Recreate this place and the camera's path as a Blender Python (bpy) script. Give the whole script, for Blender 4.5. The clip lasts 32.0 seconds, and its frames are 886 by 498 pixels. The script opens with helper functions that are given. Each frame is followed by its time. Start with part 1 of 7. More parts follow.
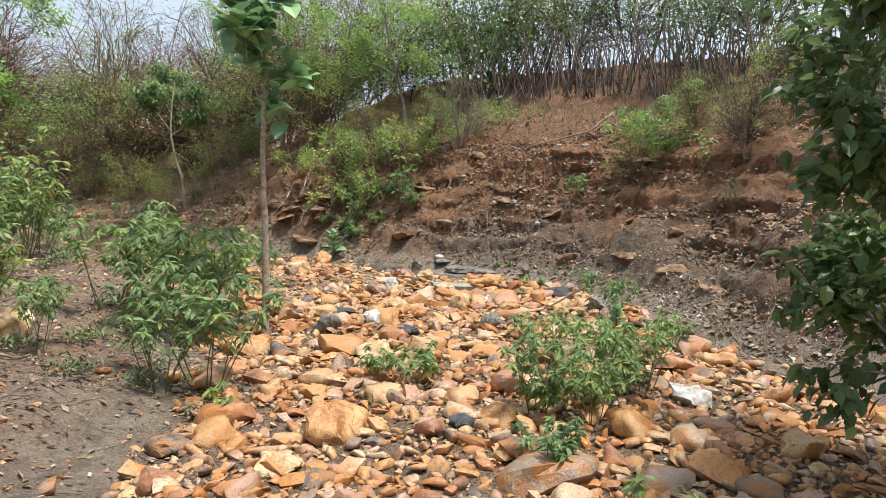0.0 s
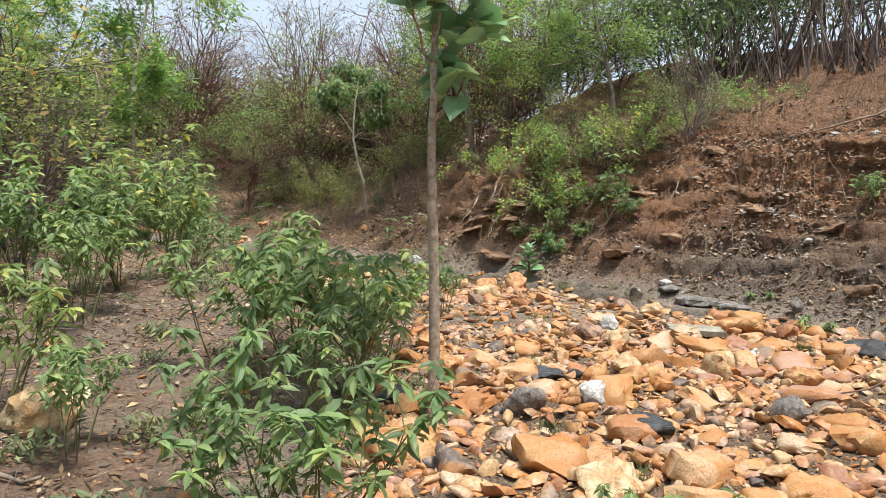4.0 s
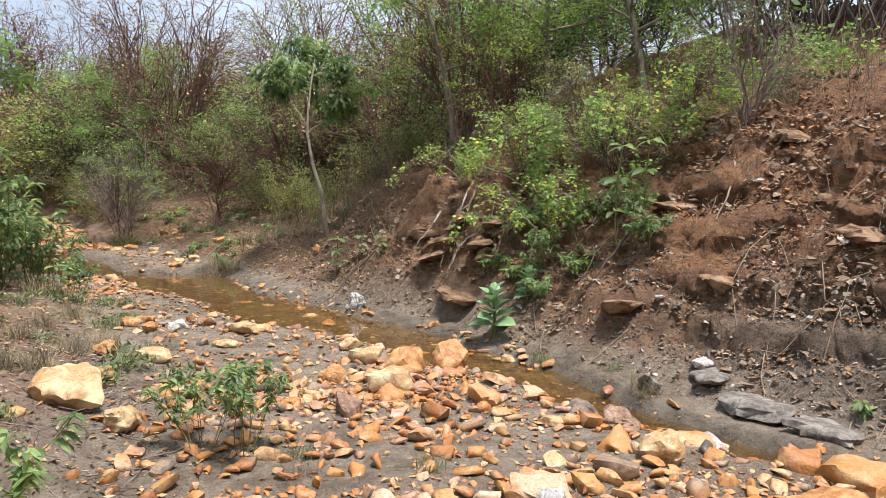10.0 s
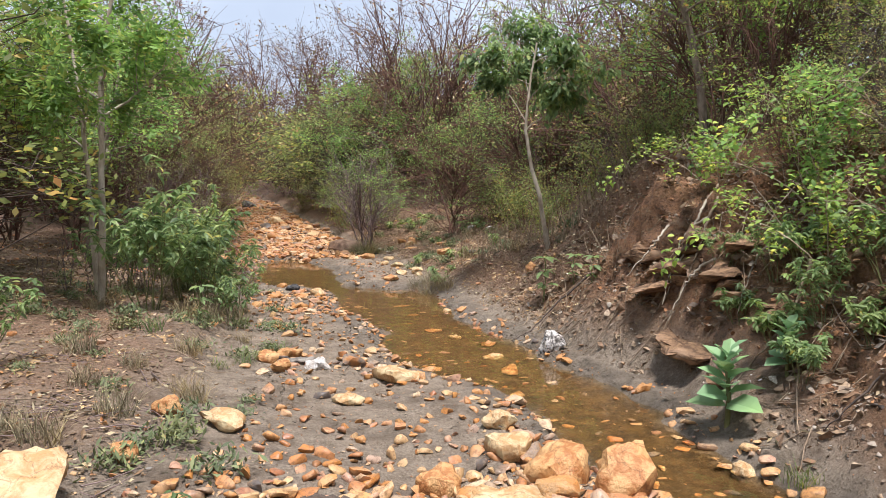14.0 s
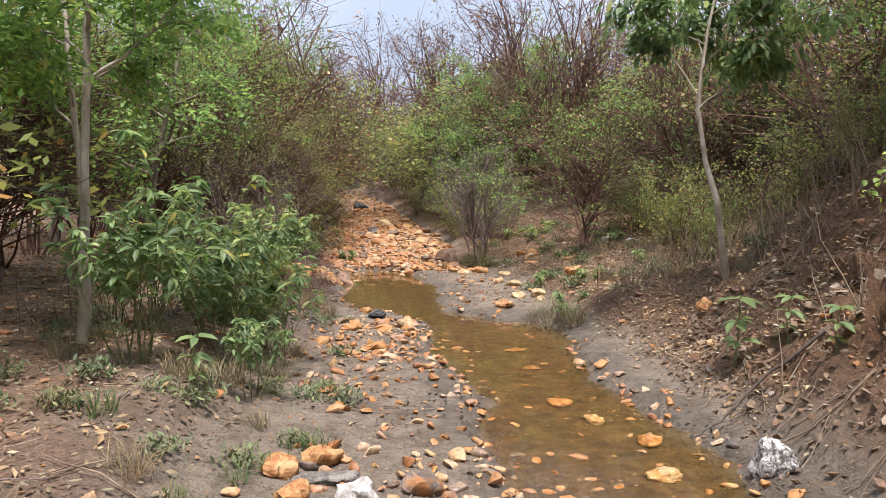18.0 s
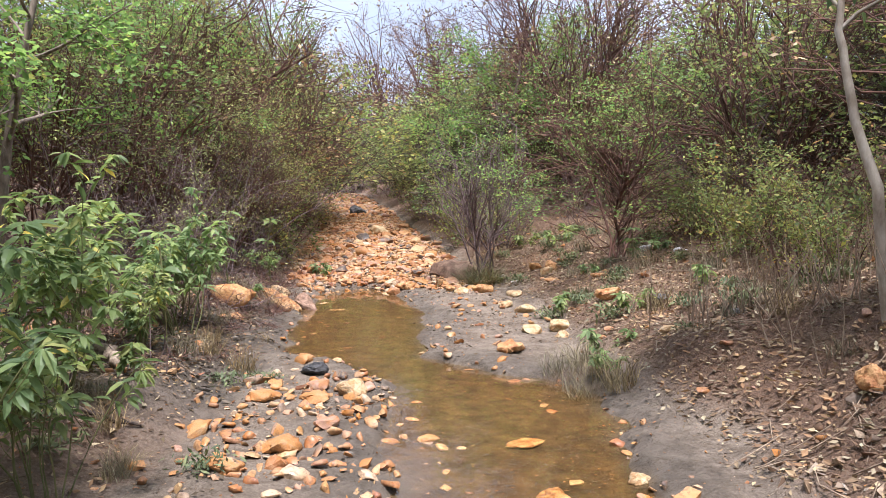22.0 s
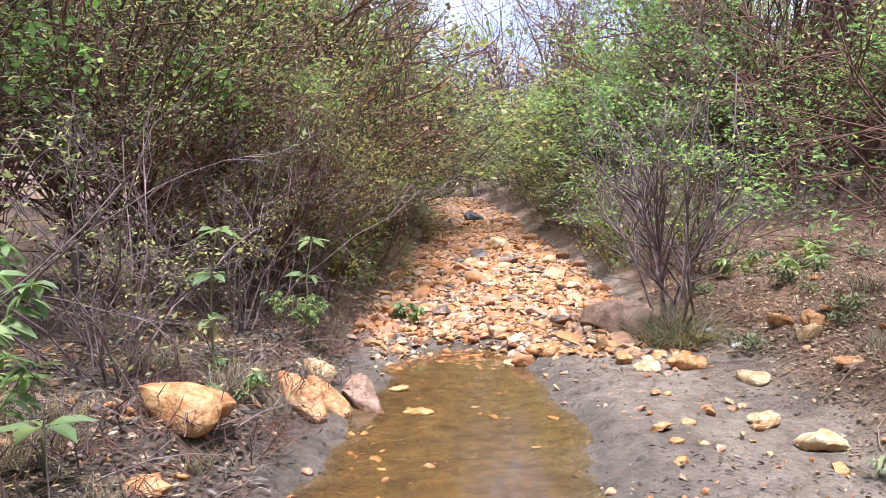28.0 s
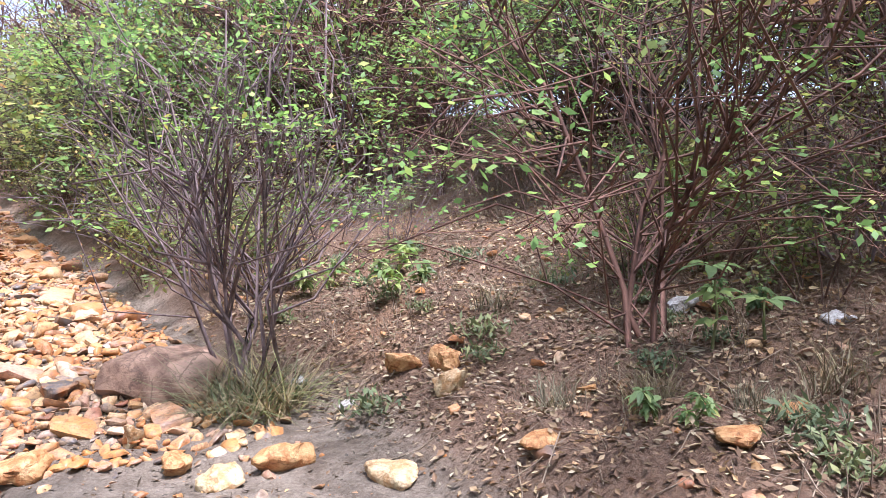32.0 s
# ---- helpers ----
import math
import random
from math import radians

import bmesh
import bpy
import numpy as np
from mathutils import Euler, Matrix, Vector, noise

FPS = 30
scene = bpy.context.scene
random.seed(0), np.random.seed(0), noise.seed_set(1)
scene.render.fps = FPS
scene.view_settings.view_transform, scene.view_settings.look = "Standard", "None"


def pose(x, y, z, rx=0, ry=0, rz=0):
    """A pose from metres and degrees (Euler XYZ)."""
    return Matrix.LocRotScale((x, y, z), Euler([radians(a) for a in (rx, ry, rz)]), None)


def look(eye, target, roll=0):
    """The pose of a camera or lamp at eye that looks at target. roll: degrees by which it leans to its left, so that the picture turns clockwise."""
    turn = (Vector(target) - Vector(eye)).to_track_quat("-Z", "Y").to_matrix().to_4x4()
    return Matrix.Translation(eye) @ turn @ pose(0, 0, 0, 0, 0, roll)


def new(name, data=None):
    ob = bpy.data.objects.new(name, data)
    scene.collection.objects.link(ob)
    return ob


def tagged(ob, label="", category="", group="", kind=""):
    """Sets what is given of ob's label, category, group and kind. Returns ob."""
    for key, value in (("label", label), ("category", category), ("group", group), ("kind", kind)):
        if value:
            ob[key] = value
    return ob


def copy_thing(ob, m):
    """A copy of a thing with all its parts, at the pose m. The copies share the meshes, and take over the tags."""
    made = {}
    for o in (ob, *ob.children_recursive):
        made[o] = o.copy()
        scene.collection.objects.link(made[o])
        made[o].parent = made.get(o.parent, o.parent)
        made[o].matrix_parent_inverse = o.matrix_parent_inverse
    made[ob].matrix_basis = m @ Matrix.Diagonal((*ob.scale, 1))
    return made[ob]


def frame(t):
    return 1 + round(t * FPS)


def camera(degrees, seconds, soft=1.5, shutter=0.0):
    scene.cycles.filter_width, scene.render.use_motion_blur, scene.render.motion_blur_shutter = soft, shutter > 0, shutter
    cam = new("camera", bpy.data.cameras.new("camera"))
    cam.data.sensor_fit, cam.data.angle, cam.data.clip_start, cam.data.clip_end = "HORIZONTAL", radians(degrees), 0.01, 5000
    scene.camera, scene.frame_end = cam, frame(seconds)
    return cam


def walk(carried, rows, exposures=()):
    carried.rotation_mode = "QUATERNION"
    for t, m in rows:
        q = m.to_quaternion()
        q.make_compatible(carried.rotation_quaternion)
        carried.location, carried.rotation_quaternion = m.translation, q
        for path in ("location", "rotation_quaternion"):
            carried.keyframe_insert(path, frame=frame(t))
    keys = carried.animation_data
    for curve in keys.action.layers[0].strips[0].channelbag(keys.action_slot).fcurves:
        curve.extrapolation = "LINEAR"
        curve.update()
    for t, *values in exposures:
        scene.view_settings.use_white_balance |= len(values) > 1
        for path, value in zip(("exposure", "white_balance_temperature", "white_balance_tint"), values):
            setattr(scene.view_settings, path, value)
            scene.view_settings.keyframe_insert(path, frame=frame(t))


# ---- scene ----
cam = camera(62.95, 32.0, 0.6)
PATH = [
    (0.0, (-0.000, -0.000, 1.451), (3.297, 2.235, 1.087), 1.13),
    (0.5, (0.162, 0.158, 1.434), (3.144, 2.799, 1.064), 0.76),
    (1.0, (0.295, 0.291, 1.456), (3.166, 3.051, 1.082), 0.89),
    (1.5, (0.579, 0.457, 1.464), (3.346, 3.320, 1.082), 0.92),
    (2.0, (0.835, 0.701, 1.394), (3.422, 3.729, 1.021), 0.89),
    (2.5, (1.059, 1.056, 1.407), (3.567, 4.151, 1.047), 0.64),
    (4.5, (2.016, 1.826, 1.444), (4.757, 4.718, 1.100), 0.39),
    (5.0, (2.354, 1.945, 1.369), (5.441, 4.461, 0.999), 0.80),
    (5.5, (2.712, 2.188, 1.349), (5.845, 4.646, 0.972), 0.60),
    (6.0, (3.022, 2.360, 1.404), (6.154, 4.819, 1.028), 0.47),
    (6.5, (3.388, 2.375, 1.315), (6.525, 4.829, 0.942), 0.20),
    (7.0, (3.765, 2.505, 1.368), (6.897, 4.965, 0.989), 0.14),
    (7.5, (3.938, 2.757, 1.396), (6.742, 5.584, 1.021), -0.31),
    (8.0, (4.177, 2.957, 1.407), (6.659, 6.071, 1.035), -0.67),
    (8.5, (4.645, 3.099, 1.305), (7.081, 6.250, 0.937), -0.72),
    (9.0, (4.921, 3.168, 1.481), (7.297, 6.366, 1.125), -0.40),
    (9.5, (5.187, 3.545, 1.495), (7.534, 6.765, 1.145), -0.19),
    (10.0, (5.370, 3.713, 1.533), (7.700, 6.946, 1.187), -0.01),
    (10.5, (5.795, 3.913, 1.435), (8.104, 7.160, 1.081), -0.19),
    (11.0, (6.053, 3.935, 1.566), (8.328, 7.207, 1.224), -0.19),
    (11.5, (6.119, 3.853, 1.544), (8.237, 7.231, 1.221), -0.34),
    (12.0, (6.234, 4.076, 1.513), (8.241, 7.521, 1.186), -0.32),
    (12.5, (6.518, 4.437, 1.494), (8.216, 8.044, 1.166), -0.46),
    (13.0, (6.742, 4.604, 1.460), (8.133, 8.340, 1.137), -0.76),
    (13.5, (6.999, 4.835, 1.543), (8.126, 8.660, 1.231), -0.79),
    (14.0, (7.114, 5.214, 1.538), (8.060, 9.088, 1.229), -0.69),
    (14.5, (7.277, 5.569, 1.514), (8.161, 9.457, 1.194), -0.65),
    (15.0, (7.567, 5.904, 1.544), (8.391, 9.804, 1.218), -0.66),
    (15.5, (7.539, 6.362, 1.537), (8.074, 10.314, 1.227), -0.85),
    (17.5, (7.601, 7.574, 1.610), (7.840, 11.556, 1.319), 0.29),
    (18.0, (7.681, 7.959, 1.530), (7.965, 11.938, 1.240), 0.10),
    (18.5, (7.817, 8.191, 1.580), (8.286, 12.153, 1.295), 0.22),
    (19.0, (7.903, 8.574, 1.574), (8.593, 12.504, 1.295), 0.23),
    (19.5, (8.002, 8.911, 1.509), (8.715, 12.838, 1.233), 0.08),
    (20.0, (8.149, 9.285, 1.557), (8.843, 13.216, 1.293), 0.17),
    (20.5, (8.252, 9.633, 1.504), (8.927, 13.567, 1.244), -0.03),
    (21.0, (8.371, 10.009, 1.466), (9.034, 13.946, 1.210), -0.04),
    (21.5, (8.398, 10.586, 1.426), (8.981, 14.535, 1.173), -0.07),
    (22.0, (8.257, 11.052, 1.415), (8.457, 15.038, 1.157), -0.20),
    (22.5, (8.178, 11.341, 1.408), (8.253, 15.333, 1.159), -0.04),
    (23.0, (8.190, 11.818, 1.391), (8.190, 15.811, 1.149), -0.16),
    (23.5, (8.262, 12.211, 1.420), (8.227, 16.204, 1.182), -0.35),
    (24.0, (8.364, 12.574, 1.397), (8.363, 16.567, 1.156), -0.16),
    (24.5, (8.470, 13.086, 1.405), (8.491, 17.079, 1.168), -0.22),
    (26.5, (8.540, 14.674, 1.442), (8.499, 18.667, 1.206), -1.05),
    (27.0, (8.282, 15.143, 1.486), (8.055, 19.130, 1.256), -0.79),
    (27.5, (8.127, 15.449, 1.449), (7.832, 19.432, 1.218), -0.65),
    (28.0, (8.097, 15.954, 1.417), (7.630, 19.920, 1.191), -0.89),
    (28.5, (8.022, 16.239, 1.512), (7.519, 20.201, 1.284), -0.64),
    (29.0, (7.838, 16.628, 1.529), (7.624, 20.616, 1.297), -0.32),
    (29.5, (7.874, 17.019, 1.438), (8.016, 21.009, 1.189), -0.28),
    (30.0, (8.013, 17.373, 1.482), (8.927, 21.257, 1.199), -0.34),
    (30.5, (7.964, 17.717, 1.503), (9.582, 21.362, 1.190), -0.30),
    (31.0, (7.913, 18.069, 1.512), (9.653, 21.657, 1.202), -0.48),
    (31.5, (8.233, 18.387, 1.401), (10.067, 21.928, 1.089), -0.87),
    (32.0, (8.383, 18.686, 1.432), (10.326, 22.169, 1.120), -0.76),
]
walk(cam, [(t, look(eye, target, roll)) for t, eye, target, roll in PATH], [(0, 0.4, 6180, 8), (9, 0.5, 6220, 12), (17, 0.52, 6220, 16), (23, 0.85, 5850, 19), (27, 1.02, 5680, 20), (32, 1.25, 5480, 22)])

# ---- world and light: a bright overcast sky ----
world = bpy.data.worlds.new("overcast_sky")
scene.world = world
world.use_nodes = True
wn = world.node_tree.nodes
sky = wn.new("ShaderNodeTexSky")
sky.sky_type = "NISHITA"
sky.sun_disc = False
sky.sun_elevation = radians(74)
sky.sun_rotation = radians(150)
sky.air_density, sky.dust_density, sky.ozone_density = 0.8, 4.0, 1.0
wl = world.node_tree.links
cloud = wn.new("ShaderNodeTexNoise")
cloud.inputs["Scale"].default_value, cloud.inputs["Detail"].default_value = 2.2, 5
cover = wn.new("ShaderNodeValToRGB")
cover.color_ramp.elements[0].position, cover.color_ramp.elements[0].color = 0.3, (0.55, 0.55, 0.55, 1)
cover.color_ramp.elements[1].position, cover.color_ramp.elements[1].color = 0.65, (0.95, 0.95, 0.95, 1)
veil = wn.new("ShaderNodeMix")
veil.data_type = "RGBA"
veil.inputs[7].default_value = (5.4, 6.1, 6.85, 1)
wl.new(wn.new("ShaderNodeTexCoord").outputs["Generated"], cloud.inputs["Vector"])
wl.new(cloud.outputs["Fac"], cover.inputs[0])
wl.new(cover.outputs[0], veil.inputs["Factor"])
wl.new(sky.outputs[0], veil.inputs[6])
wl.new(veil.outputs[2], wn["Background"].inputs["Color"])
wn["Background"].inputs["Strength"].default_value = 0.115
sun = new("sun", bpy.data.lights.new("sun", "SUN"))
sun.data.energy, sun.data.angle, sun.data.color = 4.8, radians(12), (1.0, 0.95, 0.87)
sun.matrix_world = look((0, 0, 30), (-2.0, 8.4, 0))


# ---- materials ----
def material(name, rough=0.8):
    m = bpy.data.materials.new(name)
    m.use_nodes = True
    b = m.node_tree.nodes["Principled BSDF"]
    b.inputs["Roughness"].default_value = rough
    return m, m.node_tree, b


def node(nt, kind, **values):
    n = nt.nodes.new(kind)
    for k, v in values.items():
        n.inputs[k.replace("_", " ")].default_value = v
    return n


def ramp(nt, source, stops, smooth=True):
    r = nt.nodes.new("ShaderNodeValToRGB")
    if not smooth:
        r.color_ramp.interpolation = "CONSTANT"
    e = r.color_ramp.elements
    while len(e) < len(stops):
        e.new(0.5)
    for el, (p, c) in zip(e, stops):
        el.position, el.color = p, (*c, 1)
    nt.links.new(source, r.inputs[0])
    return r.outputs[0]


def noise_of(nt, scale, detail=6, rough=0.6, space="Object", distort=0.0, stretch=None):
    co = nt.nodes.new("ShaderNodeTexCoord").outputs[space]
    if stretch:
        mp = nt.nodes.new("ShaderNodeMapping")
        mp.inputs["Scale"].default_value = stretch
        nt.links.new(co, mp.inputs["Vector"])
        co = mp.outputs[0]
    n = node(nt, "ShaderNodeTexNoise", Scale=scale, Detail=detail, Roughness=rough, Distortion=distort)
    nt.links.new(co, n.inputs["Vector"])
    wide = node(nt, "ShaderNodeMapRange", From_Min=0.29, From_Max=0.71)
    nt.links.new(n.outputs["Fac"], wide.inputs[0])
    return wide.outputs[0]


def mix(nt, fac, a, b, blend="MIX"):
    m = nt.nodes.new("ShaderNodeMix")
    m.data_type, m.blend_type = "RGBA", blend
    for value, socket in ((fac, m.inputs["Factor"]), (a, m.inputs[6]), (b, m.inputs[7])):
        if hasattr(value, "links"):
            nt.links.new(value, socket)
        else:
            socket.default_value = value if isinstance(value, (int, float)) else (*value, 1)
    return m.outputs[2]


def bump(nt, b, height, strength=0.5, distance=0.02):
    n = node(nt, "ShaderNodeBump", Strength=strength, Distance=distance)
    nt.links.new(height, n.inputs["Height"])
    nt.links.new(n.outputs[0], b.inputs["Normal"])


def leaf_material(name, stops, rough=0.6, through_light=0.5):
    """Leaves: each leaf takes its own tone; a part of the light goes through."""
    m, nt, b = material(name, rough)
    island = nt.nodes.new("ShaderNodeNewGeometry").outputs["Random Per Island"]
    own = nt.nodes.new("ShaderNodeObjectInfo").outputs["Random"]
    c = ramp(nt, island, stops)
    shift = ramp(nt, own, [(0, (0.75, 0.85, 0.8)), (0.35, (0.95, 1.03, 0.98)), (0.7, (1.05, 1.05, 0.88)), (1, (1.2, 1.08, 0.82))])
    c = mix(nt, 1.0, c, shift, "MULTIPLY")
    spray = ramp(nt, noise_of(nt, 2.3, 2, 0.5), [(0.1, (0.6, 0.66, 0.62)), (0.5, (1.0, 1.0, 1.0)), (0.9, (1.4, 1.32, 1.1))])
    c = mix(nt, 1.0, c, spray, "MULTIPLY")
    c = mix(nt, 0.13, c, (0.3, 0.25, 0.19))
    nt.links.new(c, b.inputs["Base Color"])
    tr = nt.nodes.new("ShaderNodeBsdfTranslucent")
    nt.links.new(c, tr.inputs["Color"])
    mx = nt.nodes.new("ShaderNodeMixShader")
    mx.inputs[0].default_value = through_light
    out = nt.nodes["Material Output"]
    nt.links.new(b.outputs[0], mx.inputs[1])
    nt.links.new(tr.outputs[0], mx.inputs[2])
    nt.links.new(mx.outputs[0], out.inputs["Surface"])
    return m


def bark_material(name, dark, light, scale=18, grain_of=(1, 1, 0.35)):
    m, nt, b = material(name, 0.85)
    n = noise_of(nt, scale, 8, 0.65, stretch=grain_of)
    nt.links.new(ramp(nt, n, [(0.15, dark), (0.85, light)]), b.inputs["Base Color"])
    bump(nt, b, n, 0.6, 0.003)
    return m


def stone_material(name, by_object):
    m, nt, b = material(name, 0.55)
    if by_object:
        r = nt.nodes.new("ShaderNodeObjectInfo").outputs["Random"]
    else:
        r = nt.nodes.new("ShaderNodeNewGeometry").outputs["Random Per Island"]
    tone = ramp(nt, r, [(0.0, (0.58, 0.28, 0.09)), (0.14, (0.66, 0.43, 0.21)), (0.28, (0.48, 0.2, 0.07)), (0.38, (0.52, 0.3, 0.2)), (0.5, (0.66, 0.49, 0.32)),
                        (0.6, (0.36, 0.15, 0.08)), (0.67, (0.64, 0.4, 0.2)), (0.77, (0.3, 0.22, 0.16)), (0.84, (0.6, 0.33, 0.12)), (0.91, (0.13, 0.11, 0.1)), (0.955, (0.5, 0.36, 0.27))], False)
    veins = noise_of(nt, 6, 8, 0.7, distort=1.2)
    c = mix(nt, ramp(nt, veins, [(0.45, (0, 0, 0)), (0.65, (0.45, 0.45, 0.45))]), tone, (0.6, 0.42, 0.24))
    stain = noise_of(nt, 2.2, 4, 0.5)
    c = mix(nt, ramp(nt, stain, [(0.45, (0, 0, 0)), (0.7, (0.65, 0.65, 0.65))]), c, (0.53, 0.2, 0.035))
    fine = noise_of(nt, 45, 6, 0.7)
    c = mix(nt, ramp(nt, fine, [(0.3, (0.5, 0.5, 0.5)), (0.5, (0, 0, 0))]), c, (0.14, 0.08, 0.045), "MIX")
    c = mix(nt, 1.0, c, (0.78, 0.76, 0.76), "MULTIPLY")
    nt.links.new(c, b.inputs["Base Color"])
    nt.links.new(ramp(nt, veins, [(0.3, (0.4, 0.4, 0.4)), (0.7, (0.75, 0.75, 0.75))]), b.inputs["Roughness"])
    bump(nt, b, noise_of(nt, 14, 5, 0.6), 0.6, 0.006)
    return m


def plain_stone(name, a, c2, scale=7, rough=0.6, streak=None):
    m, nt, b = material(name, rough)
    n = noise_of(nt, scale, 9, 0.68, distort=0.6, stretch=streak)
    c = ramp(nt, n, [(0.3, a), (0.68, c2)])
    fine = noise_of(nt, scale * 9, 4, 0.7)
    c = mix(nt, ramp(nt, fine, [(0.1, (0.3, 0.3, 0.3)), (0.4, (0, 0, 0))]), c, tuple(v * 0.5 for v in a))
    patch = noise_of(nt, scale * 0.4, 3, 0.5)
    c = mix(nt, ramp(nt, patch, [(0.55, (0, 0, 0)), (0.8, (0.55, 0.55, 0.55))]), c, tuple(min(0.8, v * 1.25 + 0.06) for v in c2))
    crack = node(nt, "ShaderNodeTexVoronoi", Scale=scale * 0.55)
    crack.feature = "DISTANCE_TO_EDGE"
    warp = nt.nodes.new("ShaderNodeTexCoord").outputs["Object"]
    nt.links.new(mix(nt, 0.18, warp, noise_of(nt, scale, 4, 0.6)), crack.inputs["Vector"])
    c = mix(nt, ramp(nt, crack.outputs["Distance"], [(0.0, (0.6, 0.6, 0.6)), (0.03, (0, 0, 0))]), c, tuple(v * 0.3 for v in a))
    c = mix(nt, 1.0, c, (0.78, 0.76, 0.76), "MULTIPLY")
    nt.links.new(c, b.inputs["Base Color"])
    bump(nt, b, noise_of(nt, scale * 2, 5, 0.6, stretch=streak), 0.7, 0.01)
    return m


def ground_material():
    """Silt, red soil, leaf litter and wet mud, spread by three soil maps of the ground."""
    m, nt, b = material("ground_soil", 0.9)
    def soil(name):
        a = nt.nodes.new("ShaderNodeAttribute")
        a.attribute_name = name
        return a.outputs["Fac"]
    big = noise_of(nt, 0.9, 5, 0.6)
    mid = noise_of(nt, 6, 8, 0.7)
    fine = noise_of(nt, 60, 6, 0.75)
    silt = ramp(nt, mid, [(0.2, (0.24, 0.178, 0.125)), (0.48, (0.41, 0.32, 0.235)), (0.8, (0.54, 0.44, 0.34))])
    grit = ramp(nt, fine, [(0.15, (0.1, 0.07, 0.048)), (0.5, (0.29, 0.225, 0.165)), (0.85, (0.5, 0.42, 0.33))])
    silt = mix(nt, 0.5, silt, grit)
    dirt = noise_of(nt, 2.2, 9, 0.75, distort=0.4)
    silt = mix(nt, ramp(nt, dirt, [(0.45, (0, 0, 0)), (0.8, (0.75, 0.75, 0.75))]), silt, (0.14, 0.095, 0.062))
    lay = noise_of(nt, 5.0, 10, 0.72, distort=0.8, stretch=(0.8, 0.8, 2.2))
    red = ramp(nt, lay, [(0.1, (0.13, 0.052, 0.022)), (0.4, (0.42, 0.17, 0.065)), (0.62, (0.6, 0.265, 0.095)), (0.9, (0.66, 0.4, 0.21))])
    red = mix(nt, 0.26, red, grit)
    pit = noise_of(nt, 21, 5, 0.7, distort=0.5)
    red = mix(nt, ramp(nt, pit, [(0.12, (0.75, 0.75, 0.75)), (0.42, (0, 0, 0))]), red, (0.09, 0.042, 0.02))
    red = mix(nt, ramp(nt, pit, [(0.6, (0, 0, 0)), (0.9, (0.6, 0.6, 0.6))]), red, (0.46, 0.31, 0.2))
    red = mix(nt, ramp(nt, big, [(0.45, (0, 0, 0)), (0.8, (0.55, 0.55, 0.55))]), red, (0.22, 0.12, 0.065))
    slate = ramp(nt, lay, [(0.2, (0.07, 0.055, 0.045)), (0.45, (0.23, 0.19, 0.15)), (0.75, (0.42, 0.35, 0.28))])
    slate = mix(nt, 0.3, slate, grit)
    slate = mix(nt, ramp(nt, pit, [(0.12, (0.7, 0.7, 0.7)), (0.4, (0, 0, 0))]), slate, (0.04, 0.034, 0.03))
    slate = mix(nt, ramp(nt, pit, [(0.62, (0, 0, 0)), (0.9, (0.6, 0.6, 0.6))]), slate, (0.4, 0.34, 0.28))
    litter = ramp(nt, noise_of(nt, 24, 8, 0.8), [(0.1, (0.07, 0.03, 0.016)), (0.45, (0.29, 0.14, 0.075)), (0.7, (0.43, 0.25, 0.15)), (0.95, (0.52, 0.39, 0.28))])
    litter = mix(nt, 0.3, litter, grit)
    c = mix(nt, soil("red"), silt, red)
    c = mix(nt, soil("slate"), c, slate)
    c = mix(nt, soil("litter"), c, litter)
    c = mix(nt, soil("gravel"), c, ramp(nt, fine, [(0.3, (0.09, 0.058, 0.036)), (0.5, (0.24, 0.155, 0.095)), (0.7, (0.4, 0.27, 0.165))]))
    c = mix(nt, soil("wet"), c, ramp(nt, mid, [(0.2, (0.1, 0.08, 0.058)), (0.8, (0.24, 0.195, 0.15))]))
    c = mix(nt, soil("under"), c, ramp(nt, mid, [(0.15, (0.085, 0.052, 0.02)), (0.85, (0.25, 0.155, 0.06))]))
    c = mix(nt, 1.0, c, (0.74, 0.74, 0.74), "MULTIPLY")
    nt.links.new(c, b.inputs["Base Color"])
    gloss = mix(nt, soil("wet"), (0.92, 0.92, 0.92), (0.45, 0.45, 0.45))
    nt.links.new(gloss, b.inputs["Roughness"])
    coarse = node(nt, "ShaderNodeBump", Strength=1.0, Distance=0.04)
    nt.links.new(mix(nt, soil("red"), noise_of(nt, 9, 3, 0.5), noise_of(nt, 11, 8, 0.68)), coarse.inputs["Height"])
    crumb = node(nt, "ShaderNodeBump", Strength=1.0, Distance=0.03)
    nt.links.new(mix(nt, soil("red"), (0.5, 0.5, 0.5), noise_of(nt, 26, 5, 0.7, distort=0.5)), crumb.inputs["Height"])
    nt.links.new(coarse.outputs[0], crumb.inputs["Normal"])
    small = node(nt, "ShaderNodeBump", Strength=1.0, Distance=0.012)
    nt.links.new(fine, small.inputs["Height"])
    nt.links.new(crumb.outputs[0], small.inputs["Normal"])
    nt.links.new(small.outputs[0], b.inputs["Normal"])
    return m


def water_material():
    m, nt, b = material("stream_water", 0.0)
    b.inputs["Base Color"].default_value = (0.9, 0.72, 0.42, 1)
    b.inputs["Transmission Weight"].default_value = 1.0
    b.inputs["IOR"].default_value = 1.33
    n = node(nt, "ShaderNodeBump", Strength=0.05, Distance=0.02)
    nt.links.new(noise_of(nt, 7, 3, 0.5), n.inputs["Height"])
    nt.links.new(n.outputs[0], b.inputs["Normal"])
    return m


